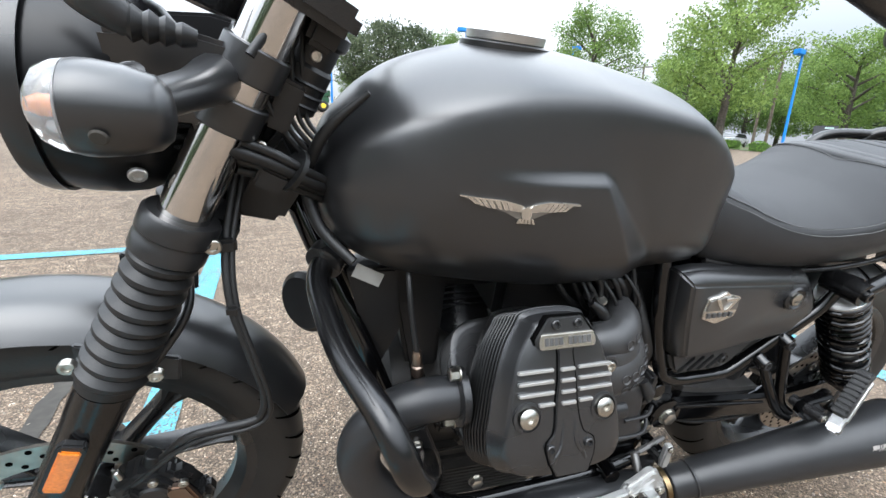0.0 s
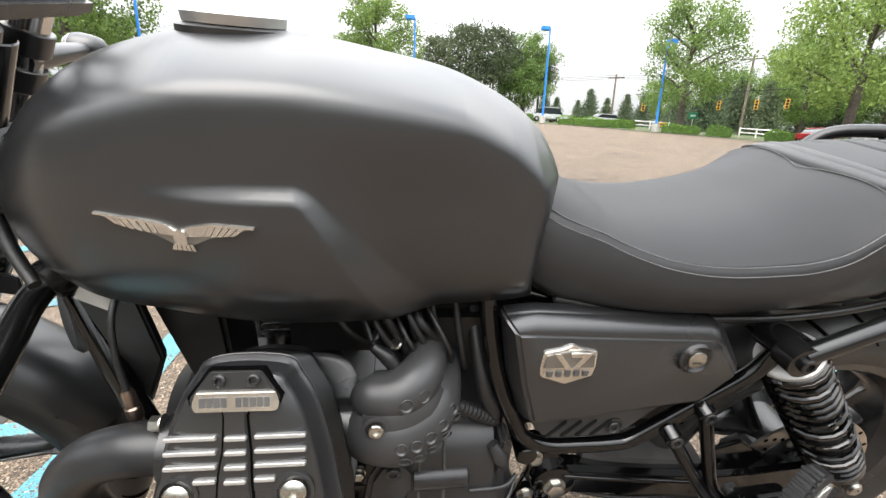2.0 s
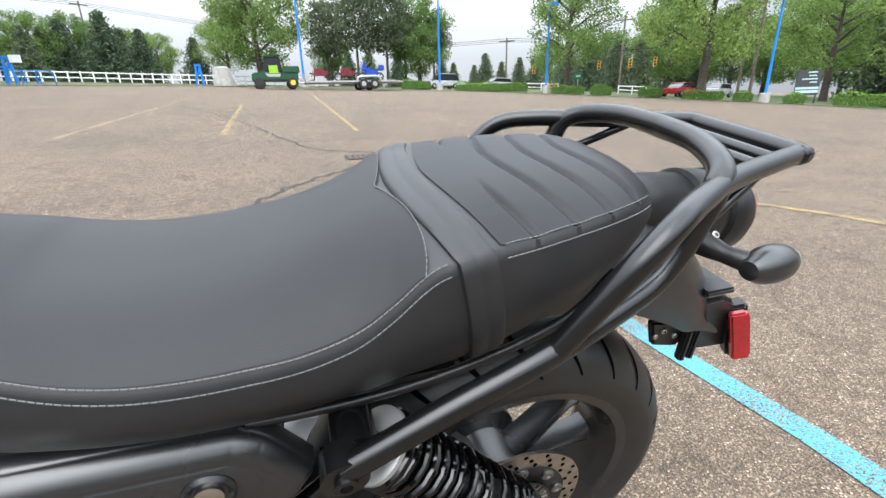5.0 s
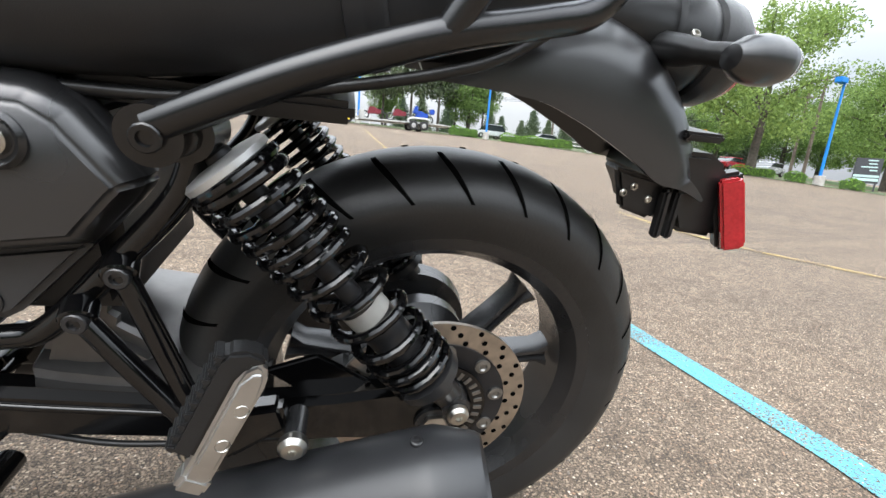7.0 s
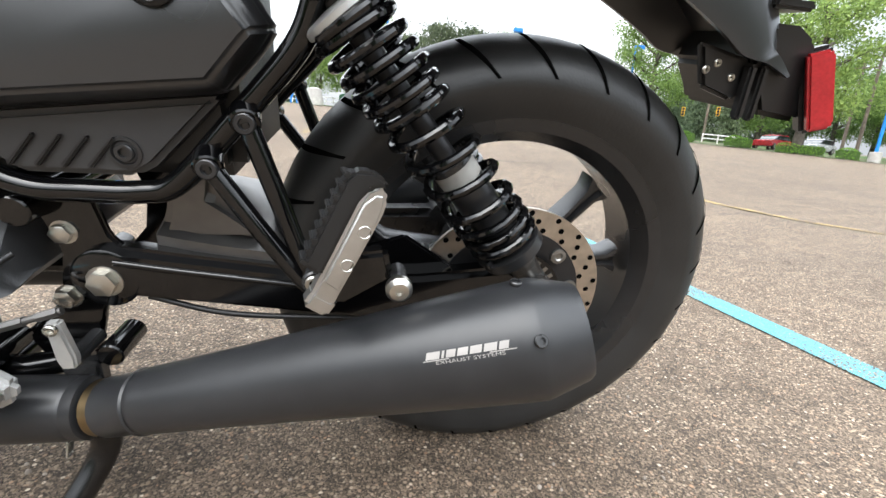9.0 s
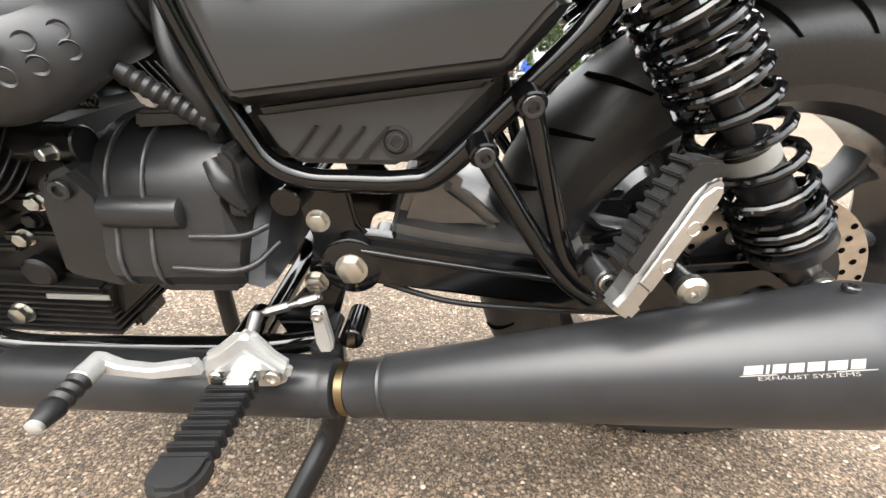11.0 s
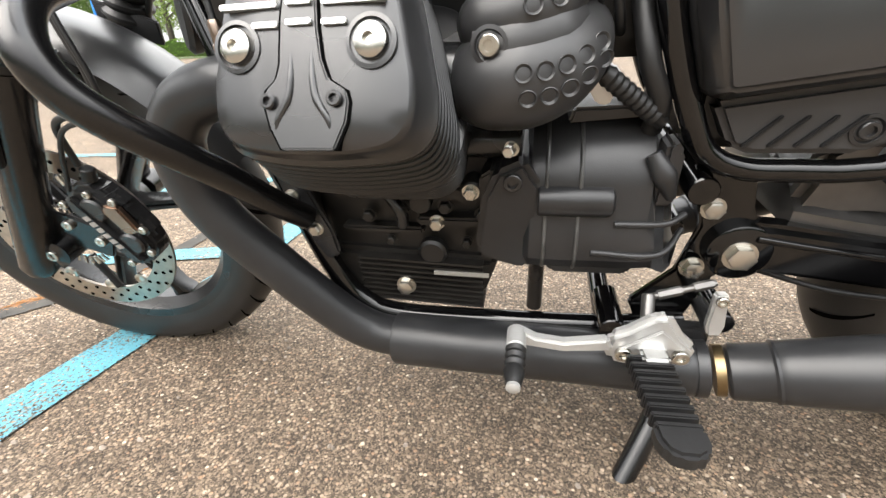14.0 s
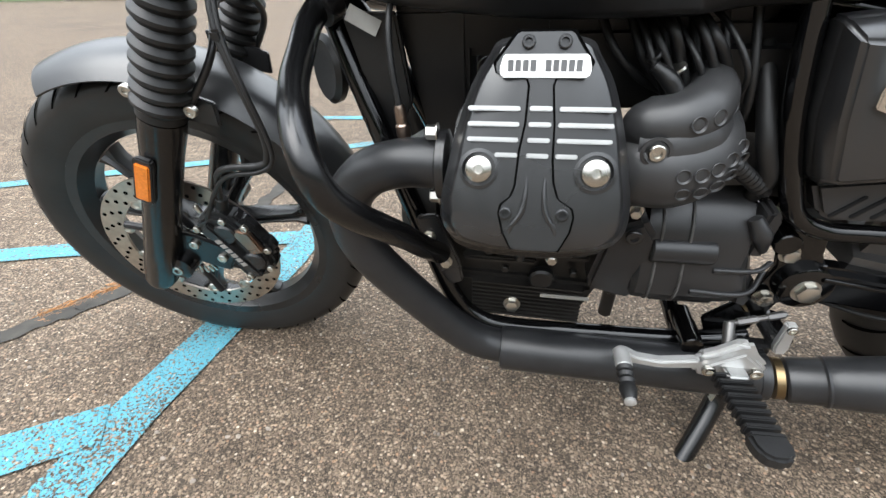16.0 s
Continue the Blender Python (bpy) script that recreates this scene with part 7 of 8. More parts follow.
def spot(az, d, dz=0.0):
    x, y = EYE0.x + d * math.sin(radians(az)), EYE0.y + d * math.cos(radians(az))
    return Vector((x, y, ground_z(x, y) + dz))


def leaf_material(name, color, trans=0.35):
    m = bpy.data.materials.new(name)
    m.use_nodes = True
    nt = m.node_tree
    out = nt.nodes["Material Output"]
    b = nt.nodes["Principled BSDF"]
    geo = nt.nodes.new("ShaderNodeNewGeometry").outputs["Random Per Island"]
    oi = nt.nodes.new("ShaderNodeObjectInfo").outputs["Random"]
    col = ramp_node(nt, geo, [(0.0, tuple(c * 0.6 for c in color)), (0.5, color), (1.0, (color[0] * 1.35, color[1] * 1.25, color[2] * 1.15))])
    col = mixc(nt, 1.0, col, ramp_node(nt, oi, [(0, (0.75, 0.8, 0.8)), (1, (1.1, 1.05, 1))]), "MULTIPLY")
    nt.links.new(col, b.inputs["Base Color"])
    b.inputs["Roughness"].default_value = 0.7
    b.inputs["Specular IOR Level"].default_value = 0.2
    tr = nt.nodes.new("ShaderNodeBsdfTranslucent")
    nt.links.new(col, tr.inputs["Color"])
    mx = nt.nodes.new("ShaderNodeMixShader")
    mx.inputs["Fac"].default_value = trans
    nt.links.new(b.outputs["BSDF"], mx.inputs[1])
    nt.links.new(tr.outputs["BSDF"], mx.inputs[2])
    nt.links.new(mx.outputs["Shader"], out.inputs["Surface"])
    return m


LEAF = leaf_material("maple_leaves", (0.17, 0.26, 0.08))
LEAF_PALE = leaf_material("young_leaves", (0.22, 0.32, 0.095))
NEEDLES = leaf_material("spruce_needles", (0.11, 0.15, 0.09), 0.3)
PINE_N = leaf_material("pine_needles_green", (0.11, 0.14, 0.085), 0.3)
HEDGE_L = leaf_material("hedge_leaves", (0.17, 0.32, 0.05), 0.3)
BARK = material("grey_bark", (0.10, 0.085, 0.07), 0.9, var=0.35, scale=6, relief=0.02, relief_scale=12)


def leaf_quad(V, F, p, s, rnd):
    a = Vector((rnd.gauss(0, 1), rnd.gauss(0, 1), rnd.gauss(0, 0.7))).normalized()
    b = a.orthogonal().normalized()
    c = a.cross(b)
    t = rnd.uniform(0, 6.28)
    u, v = b * math.cos(t) + c * math.sin(t), c * math.cos(t) - b * math.sin(t)
    i = len(V)
    V += [p - u * s, p + v * s * 0.55, p + u * s, p - v * s * 0.55]
    F.append((i, i + 1, i + 2, i + 3))


def mesh_part(name, V, F, mat, parent):
    me = bpy.data.meshes.new(name)
    me.from_pydata([tuple(v) for v in V], [], F)
    me.materials.append(mat)
    ob = new(name, me)
    ob.parent = parent
    return ob


def broadleaf(seed, h, r, leaves, size, mat, label, bare=0.25):
    rnd = random.Random(seed)
    t = new("tree")
    tagged(t, label, "tree")
    bm = bmesh.new()
    tube([(0, 0, -0.3), (0.05, 0, h * 0.15), (-0.05, 0.05, h * 0.35), (0.0, 0, h * 0.62), (0.1, 0, h * 0.9)], (0.034 * h, 0.027 * h, 0.023 * h, 0.013 * h, 0.003 * h), 4, 9, bm=bm)
    tips = []
    for k in range(13):
        z0 = h * (bare + 0.05 + 0.55 * k / 13)
        a = k * 2.4 + rnd.uniform(-0.4, 0.4)
        reach = r * (0.95 - 0.45 * abs(k / 13 - 0.3)) * rnd.uniform(0.8, 1.1)
        p1 = Vector((math.cos(a) * reach * 0.5, math.sin(a) * reach * 0.5, z0 + h * 0.13))
        p2 = Vector((math.cos(a + 0.2) * reach, math.sin(a + 0.2) * reach, z0 + h * 0.2))
        tube([(0, 0, z0), p1, p2], (0.012 * h, 0.007 * h, 0.002 * h), 4, 6, bm=bm)
        tips += [p1, p2, (p1 + p2) / 2]
    finish("trunk", bm, BARK, t)
    blobs = []
    for k in range(46):
        th = rnd.uniform(0, 2 * math.pi)
        f = rnd.random()
        z = h * (bare + (1 - bare) * f)
        prof = math.sin(math.pi * min(1, max(0.05, f * 0.92 + 0.06))) ** 0.6
        rad = r * prof * math.sqrt(rnd.uniform(0.25, 1.0))
        blobs.append((Vector((math.cos(th) * rad, math.sin(th) * rad, z)), r * rnd.uniform(0.14, 0.30)))
    blobs += [(p, r * rnd.uniform(0.14, 0.24)) for p in tips]
    V, F = [], []
    w = [b[1] ** 2 for b in blobs]
    for k in range(leaves):
        c, br = rnd.choices(blobs, w)[0]
        d = Vector((rnd.gauss(0, 1), rnd.gauss(0, 1), rnd.gauss(0, 0.75))).normalized() * br * rnd.uniform(0.45, 1.08)
        leaf_quad(V, F, c + d, size * rnd.uniform(0.6, 1.3), rnd)
    mesh_part("crown", V, F, mat, t)
    return t


def spruce(seed, h, r, label, mat=None, pine=False):
    rnd = random.Random(seed)
    t = new("tree")
    tagged(t, label, "tree")
    finish("trunk", tube([(0, 0, -0.3), (0, 0, h * 0.5), (0, 0, h)], (0.02 * h, 0.012 * h, 0.002 * h), 3, 8), BARK, t)
    V, F = [], []
    layers = 17 if not pine else 11
    for k in range(layers):
        f = k / (layers - 1)
        z = h * ((0.06 + 0.92 * f) if not pine else (0.42 + 0.56 * f))
        reach = r * ((1 - f) ** 0.85 + 0.04) if not pine else r * (0.5 + 0.5 * math.sin(math.pi * (0.25 + 0.7 * f))) * rnd.uniform(0.6, 1.1)
        nb = 11 if not pine else 6
        for j in range(nb):
            a = 2 * math.pi * j / nb + rnd.uniform(-0.3, 0.3)
            L = reach * rnd.uniform(0.75, 1.12)
            m = int(34 * (0.4 + L / r)) if not pine else 70
            for i in range(m):
                u = rnd.uniform(0.1, 1) if not pine else rnd.uniform(0.35, 1.05)
                p = Vector((math.cos(a) * L * u, math.sin(a) * L * u, z - (0.16 * L * u if not pine else -0.12 * L * u)))
                sp = 0.10 if not pine else 0.17
                p += Vector((rnd.gauss(0, sp * r * (0.4 + 0.6 * u)), rnd.gauss(0, sp * r * (0.4 + 0.6 * u)), rnd.gauss(0, 0.05 * r if not pine else 0.07 * r)))
                leaf_quad(V, F, p, 0.036 * r * rnd.uniform(0.8, 1.6) + 0.035, rnd)
    mesh_part("crown", V, F, mat or NEEDLES, t)
    return t


maple = broadleaf(1, 12.0, 5.2, 21000, 0.135, LEAF, "green maple tree in full leaf beyond the lot", 0.22)
maple.matrix_world = Matrix.Translation(spot(-3.2, 53))
ash = broadleaf(2, 12.0, 5.6, 18000, 0.125, LEAF_PALE, "light green broad tree with an airy crown", 0.25)
ash.matrix_world = Matrix.Translation(spot(34.0, 52))
for src, rows in ((maple, ((-34, 44, 1.05, 40), (15.8, 60, 0.85, 80), (45, 78, 1.1, 200), (51, 84, 1.0, 300), (57, 76, 1.05, 20), (63, 80, 1.1, 160), (-23, 66, 0.55, 10), (-20, 70, 0.6, 70), (70, 70, 1.0, 45), (5, 64, 0.5, 120), (-60, 60, 1.0, 20), (-33, 62, 0.7, 50), (-37, 58, 0.6, 99), (-45, 60, 0.7, 170), (-50, 56, 0.6, 215), (-54, 62, 0.8, 265), (-66, 58, 0.8, 350), (-72, 60, 0.9, 25), (-80, 58, 0.9, 90), (-30.5, 66, 0.6, 12), (85, 60, 1.0, 110), (-25.5, 68, 0.5, 30), (-18.6, 72, 0.55, 140), (-15.9, 70, 0.5, 200), (-13.2, 72, 0.5, 260), (32, 92, 0.7, 33), (39, 95, 0.85, 77), (43, 96, 0.9, 150), (48, 92, 0.9, 190), (54, 90, 0.95, 240), (60, 90, 0.95, 290))),
                  (ash, ((48.6, 48, 1.12, 130), (59, 62, 1.0, 60), (-6.5, 60, 0.62, 220), (66, 55, 1.0, 310), (-42, 52, 0.9, 75)))):
    for az, d, s, rot in rows:
        c = copy_thing(src, Matrix.Translation(spot(az, d)) @ Matrix.Rotation(radians(rot), 4, "Z"))
        c.scale = (s, s, s)
blue_spruce = spruce(3, 7.0, 3.0, "dark blue-green spruce beyond the fence")
blue_spruce.matrix_world = Matrix.Translation(spot(-17.5, 62))
for az, d, s in ((-20.8, 66, 0.9), (-14.5, 64, 0.82), (-9.7, 62, 0.72), (-23.5, 60, 0.7), (24, 85, 0.85), (26, 90, 0.7), (28.2, 84, 0.75), (22.6, 88, 0.6), (30, 80, 0.7), (36.5, 72, 1.05), (39.5, 76, 1.1), (42, 74, 1.0), (64, 60, 1.5), (67.5, 58, 1.6), (71, 62, 1.5), (20, 82, 0.6), (-16.2, 67, 0.85), (-22.2, 68, 0.8), (34, 84, 1.1), (38, 86, 1.2), (45.5, 88, 1.2), (47.5, 90, 1.1), (18.5, 80, 0.7), (13, 75, 0.75), (9.5, 74, 0.8), (7, 72, 0.7)):
    c = copy_thing(blue_spruce, Matrix.Translation(spot(az, d)) @ Matrix.Rotation(az, 4, "Z"))
    c.scale = (s, s, s)
pine = spruce(5, 10.5, 3.3, "tall dark pine with open branches", PINE_N, True)
pine.matrix_world = Matrix.Translation(spot(8.2, 57))
for az, d, s in ((11.8, 58, 1.0), (4.6, 60, 0.9), (17.6, 62, 0.8), (14.0, 63, 0.85)):
    c = copy_thing(pine, Matrix.Translation(spot(az, d)) @ Matrix.Rotation(az, 4, "Z"))
    c.scale = (s, s, s)

# grass verge beyond the lot's edge, mulch strip with hedges, kerb
CONCRETE = material("pale_concrete", (0.42, 0.40, 0.37), 0.85, var=0.15, scale=3)
EDGE = [(-95, 47), (-60, 46), (-40, 41), (-32, 41.5), (-25, 42.5), (-17.5, 44.5), (-10, 47.0), (-4, 47.3), (1.5, 46.5), (9, 47), (17, 49), (24, 49.5), (31, 48.5), (38, 47.5), (45, 46.5), (52, 46), (58, 45), (65, 43), (75, 42), (90, 42)]


def verge(name, d0, d1, mat, dz, label, category):
    bm = bmesh.new()
    rows = []
    az = [e[0] for e in EDGE]
    dd = [e[1] for e in EDGE]
    for k in range(94):
        a = -95 + 185 * k / 93
        d = float(np.interp(a, az, dd))
        rows.append([bm.verts.new(spot(a, d + d0 + (d1 - d0) * j / 6, dz)) for j in range(7)])
    for A, B in zip(rows, rows[1:]):
        for j in range(6):
            bm.faces.new((A[j], A[j + 1], B[j + 1], B[j]))
    return tagged(finish(name, bm, mat), label, category, kind="structure")


verge("grass_verge", 0.3, 60.0, GRASS, 0.03, "mown grass verge beyond the parking lot", "grass")
verge("kerb", 0.0, 0.3, CONCRETE, 0.10, "pale concrete kerb at the lot's edge", "kerb")
verge("road_far", 7.0, 13.0, ASPHALT, 0.05, "grey road behind the hedges", "road")


def hedge(a0, a1, d, h, depth=1.0, label="clipped bright green hedge on a mulch strip"):
    rnd = random.Random(int(a0 * 10))
    p0, p1 = spot(a0, d), spot(a1, d)
    L = (p1 - p0).length
    u = (p1 - p0).normalized()
    v = Vector((-u.y, u.x, 0))
    t = new("hedge")
    t.matrix_world = Matrix.Translation(p0)
    tagged(t, label, "hedge", "hedges at the lot's edge")
    V, F = [], []
    for k in range(int(260 * L)):
        a, b, c = rnd.random(), rnd.random(), rnd.random()
        f = rnd.randrange(3)
        top = h * (0.92 + 0.10 * math.sin(a * L * 2.1) + 0.05 * rnd.random())
        q = [Vector((a * L, -depth / 2, b * top)), Vector((a * L, (b - 0.5) * depth, top)), Vector((a * L, depth / 2, b * top))][f]
        e = min(a, 1 - a) * L
        if e < 0.5:
            q.z *= 0.7 + 0.6 * e
            q.y *= 0.6 + 0.8 * e
        p = u * q.x + v * q.y + Vector((0, 0, q.z)) + Vector((rnd.gauss(0, 0.04), rnd.gauss(0, 0.04), rnd.gauss(0, 0.03)))
        leaf_quad(V, F, p, 0.07, rnd)
    mesh_part("foliage", V, F, HEDGE_L, t)
    # solid block in darkened leaf green paints the shade inside the hedge
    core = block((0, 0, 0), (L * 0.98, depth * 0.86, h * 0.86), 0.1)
    o = finish("shade_core", core, material("darkened_leaf_green", (0.06, 0.11, 0.02), 0.9) if "darkened_leaf_green" not in bpy.data.materials else bpy.data.materials["darkened_leaf_green"], t)
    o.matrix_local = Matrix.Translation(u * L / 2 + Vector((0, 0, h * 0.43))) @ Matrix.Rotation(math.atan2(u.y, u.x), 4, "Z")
    return t


for a0, a1, d, h in ((13.4, 17.2, 50.5, 1.0), (20.2, 29.4, 50.6, 0.95), (32.2, 36.2, 49.6, 0.9), (36.8, 39.3, 49.4, 1.0), (42.2, 44.8, 48.6, 0.95), (46.8, 50.8, 48.0, 0.8), (51.6, 53.4, 47.8, 0.85), (56.0, 57.8, 46.5, 0.85), (59.8, 66.0, 46.0, 1.05), (67, 72, 46, 1.0), (-37, -31, 49, 1.3), (-45.5, -39, 50, 1.5), (-58, -50, 49, 1.6), (-69, -60, 49, 1.4)):
    hedge(a0, a1, d, h)

# blue lamp posts
BLUE = material("bright_blue_steel_paint", (0.02, 0.22, 0.70), 0.4, var=0.1, scale=2)


def lamp_post(az, d, h, turn):
    t = new("lamp_post")
    tagged(t, "bright blue parking lot lamp post on a pale concrete base", "lamp post", "blue lamp posts")
    finish("base", lathe([(0.38, -0.2), (0.38, 0.75), (0.34, 0.8), (0.1, 0.8)], seg=16), CONCRETE, t)
    finish("pole", rod((0, 0, 0.8), (0, 0, h), 0.115, 0.085, 12), BLUE, t)
    finish("head", block((0.5, 0, h + 0.05), (0.95, 0.5, 0.42), 0.05), BLUE, t)
    finish("arm", rod((0, 0, h - 0.15), (0.2, 0, h - 0.02), 0.06), BLUE, t)
    t.matrix_world = Matrix.Translation(spot(az, d)) @ Matrix.Rotation(radians(turn), 4, "Z")
    return t


for az, d, h, turn in ((1.6, 49, 9.7, 180), (18.3, 50, 9.6, 180), (31.6, 50, 8.6, 10), (54.4, 46.3, 8.0, 190), (-28.3, 41, 9.3, 30), (-48, 44, 9, 0)):
    lamp_post(az, d, h, turn)

# white rail fence and blue gate frame on the grass
WHITE = material("white_fence_paint", (0.78, 0.78, 0.76), 0.6, var=0.08)
fence = new("rail_fence")
tagged(fence, "long low white two-rail fence on the grass", "fence")
P = [spot(a, d) for a, d in ((-40, 56), (-33, 57), (-26, 57.5), (-20, 58), (-14, 58), (-9, 57), (-4, 55), (3, 54))]
S = spline(P, 6)
for dz in (0.45, 0.95):
    finish("rail", tube([p + Vector((0, 0, dz)) for p in S], 0.06, 1, 6, smooth=False), WHITE, fence)
post_mesh = None
for k, p in enumerate(S):
    if post_mesh is None:
        o = finish("post", block((0, 0, 0.5), (0.12, 0.12, 1.1), 0.01), WHITE, fence)
        post_mesh = o.data
    else:
        o = new("post", post_mesh)
        o.parent = fence
    o.location = p
fence2 = new("rail_fence")
tagged(fence2, "white rail fence across the road", "fence")
S2 = [spot(a, 60) for a in (29, 31, 33, 40, 41.5, 43)]
for i in (0, 3):
    for dz in (0.5, 0.95):
        finish("rail", tube([p + Vector((0, 0, dz)) for p in S2[i:i + 3]], 0.06, 1, 6, smooth=False), WHITE, fence2)
    for p in S2[i:i + 3]:
        o = new("post", post_mesh)
        o.parent = fence2
        o.location = p


def gate(az, d):
    t = new("gate_frame")
    tagged(t, "blue painted steel gate frame beside the lot", "gate")
    for x in (-0.3, 0.3):
        finish("post", rod((x, 0, 0), (x * 0.5, 0, 1.8), 0.09), BLUE, t)
    finish("brace", rod((-0.3, 0, 0.3), (0.15, 0, 1.6), 0.06), BLUE, t)
    finish("cap", block((0, 0, 1.8), (0.5, 0.2, 0.15), 0.03), BLUE, t)
    t.matrix_world = Matrix.Translation(spot(az, d))
    return t


gate(-9.6, 48.0)
g2 = gate(-25.0, 44.0)
finish("bar", rod((0.2, 0, 1.1), (-3.0, 0, 1.4), 0.06), BLUE, g2)
finish("sign", block((0.6, -0.15, 1.7), (0.7, 0.04, 0.5), 0.01), WHITE, g2)
stone = tagged(finish("boulder", skin([[Vector((r * math.cos(a) * (1 + 0.12 * math.sin(3 * a)), r * 0.7 * math.sin(a), z)) for a in (2 * math.pi * k / 14 for k in range(14))] for r, z in ((0.9, -0.1), (0.95, 0.4), (0.8, 0.9), (0.75, 1.3), (0.7, 1.6), (0.3, 1.75))]), CONCRETE), "tall pale boulder on the grass verge", "boulder")
stone.location = spot(-7.2, 48.6)

# utility vehicle, trailer with motorcycles, cars
DGREEN = material("dark_green_body", (0.015, 0.07, 0.03), 0.4)
YEL = material("yellow_rim", (0.75, 0.55, 0.03), 0.5)
GLASS = material("dark_window_glass", (0.02, 0.025, 0.03), 0.06, var=0.05)
REDP = material("red_car_paint", (0.45, 0.03, 0.04), 0.25)
SILVER = material("silver_car_paint", (0.6, 0.62, 0.64), 0.25, 0.3)
DECK = material("trailer_aluminium", (0.62, 0.62, 0.60), 0.4, 0.7)


def road_wheel(parent, x, y, r, w, rim_mat):
    wh = finish("wheel", lathe([(r * 0.55, 0), (r * 0.95, 0.01), (r, w * 0.2), (r, w * 0.8), (r * 0.95, w - 0.01), (r * 0.55, w)], (x, y, r), (0, 1, 0), 20), TYRE, parent)
    finish("rim", lathe([(r * 0.1, -0.01), (r * 0.5, 0.0), (r * 0.56, 0.03), (r * 0.56, w + 0.0)], (x, y, r), (0, 1, 0), 16), rim_mat, wh)


uv = new("utility_vehicle")
tagged(uv, "dark green utility vehicle with yellow wheel rims", "utility vehicle")
finish("body", prism([(-1.5, 0.5), (1.4, 0.5), (1.4, 0.95), (0.35, 1.0), (0.3, 0.7), (-0.5, 0.7), (-0.7, 1.1), (-1.45, 0.95)], -0.7, 0.7, 0.06), DGREEN, uv)
finish("cab", prism([(-0.75, 1.1), (-0.55, 1.9), (0.35, 1.95), (0.45, 1.0), (-0.4, 1.0)], -0.62, 0.62, 0.06), GLASS, uv)
finish("roof", prism([(-0.62, 1.88), (-0.55, 1.98), (0.42, 2.02), (0.42, 1.93)], -0.68, 0.68, 0.03), DGREEN, uv)
finish("cargo_box", prism([(0.45, 0.95), (1.5, 0.95), (1.5, 1.35), (0.45, 1.35)], -0.72, 0.72, 0.04), DGREEN, uv)
finish("door_panel", block((-0.1, -0.72, 1.15), (0.55, 0.04, 0.5), 0.03), material("lime_panel", (0.30, 0.55, 0.03), 0.5), uv)
for x, m in ((-1.05, CRACK), (1.0, YEL)):
    for y in (-0.78, 0.55):
        road_wheel(uv, x, y, 0.34, 0.24, m)
uv.matrix_world = Matrix.Translation(spot(-1.5, 41.0)) @ Matrix.Rotation(radians(4), 4, "Z") @ Matrix.Rotation(radians(-1.5), 4, "Y") @ Matrix.Scale(1.28, 4)

tr = new("trailer")
tagged(tr, "flat silver trailer with tandem wheels", "trailer")
finish("deck", prism([(-3.4, 0.62), (3.0, 0.62), (3.9, 0.55), (3.9, 0.48), (3.0, 0.5), (-3.4, 0.5)], -0.95, 0.95, 0.02), DECK, tr)
finish("front_box", block((-3.2, 0, 0.95), (0.35, 1.2, 0.6), 0.03), DECK, tr)
finish("drawbar", rod((-3.4, 0, 0.55), (-4.4, 0, 0.5), 0.07), DECK, tr)
finish("mudguard", tube([(0.3, -1.05, 0.55), (0.45, -1.05, 0.86), (1.2, -1.05, 0.9), (1.95, -1.05, 0.86), (2.1, -1.05, 0.55)], 0.08, 4, 6), DECK, tr)
for x in (0.78, 1.62):
    for y in (-1.12, 0.9):
        road_wheel(tr, x, y, 0.36, 0.22, ALU)
TR = Matrix.Translation(spot(7.2, 43.0)) @ Matrix.Rotation(radians(3), 4, "Z") @ Matrix.Rotation(radians(-1.0), 4, "Y") @ Matrix.Scale(1.22, 4)
tr.matrix_world = TR


def far_bike(x, col, label, full=False):
    t = new("motorcycle")
    tagged(t, label, "motorcycle")
    for wx in (-0.7, 0.7):
        finish("wheel", lathe([(0.24, -0.05), (0.31, -0.04), (0.32, 0.0), (0.31, 0.04), (0.24, 0.05), (0.22, 0)], (wx, 0, 0.32), (0, 1, 0), 18, cap=False), TYRE, t)
    finish("body", prism([(-0.55, 0.4), (0.5, 0.42), (0.55, 0.75), (0.25, 0.82), (-0.1, 0.95), (-0.4, 0.92)], -0.16, 0.16, 0.04), col, t)
    finish("fork", rod((-0.7, 0, 0.32), (-0.42, 0, 1.05), 0.04), CHROME, t)
    finish("handlebar", rod((-0.38, -0.35, 1.1), (-0.38, 0.35, 1.1), 0.03), CHROME, t)
    finish("seat", prism([(-0.15, 0.86), (0.55, 0.82), (0.75, 0.95), (0.7, 0.78), (0.0, 0.76)], -0.13, 0.13, 0.03), RUBBER, t)
    if full:
        finish("fairing", prism([(-0.75, 0.75), (-0.35, 0.7), (-0.3, 1.25), (-0.5, 1.35)], -0.3, 0.3, 0.06), col, t)
        finish("top_box", block((0.85, 0, 0.95), (0.4, 0.5, 0.4), 0.06), col, t)
    t.matrix_world = TR @ Matrix.Translation((x, 0, 0.62))


MAROON = material("maroon_paint", (0.16, 0.02, 0.03), 0.3)
far_bike(-2.2, MAROON, "dark maroon motorcycle strapped on the trailer")
far_bike(-0.2, MAROON, "dark red motorcycle strapped on the trailer")
far_bike(1.6, material("deep_blue_paint", (0.02, 0.07, 0.38), 0.3), "blue touring motorcycle with a top box on the trailer", True)


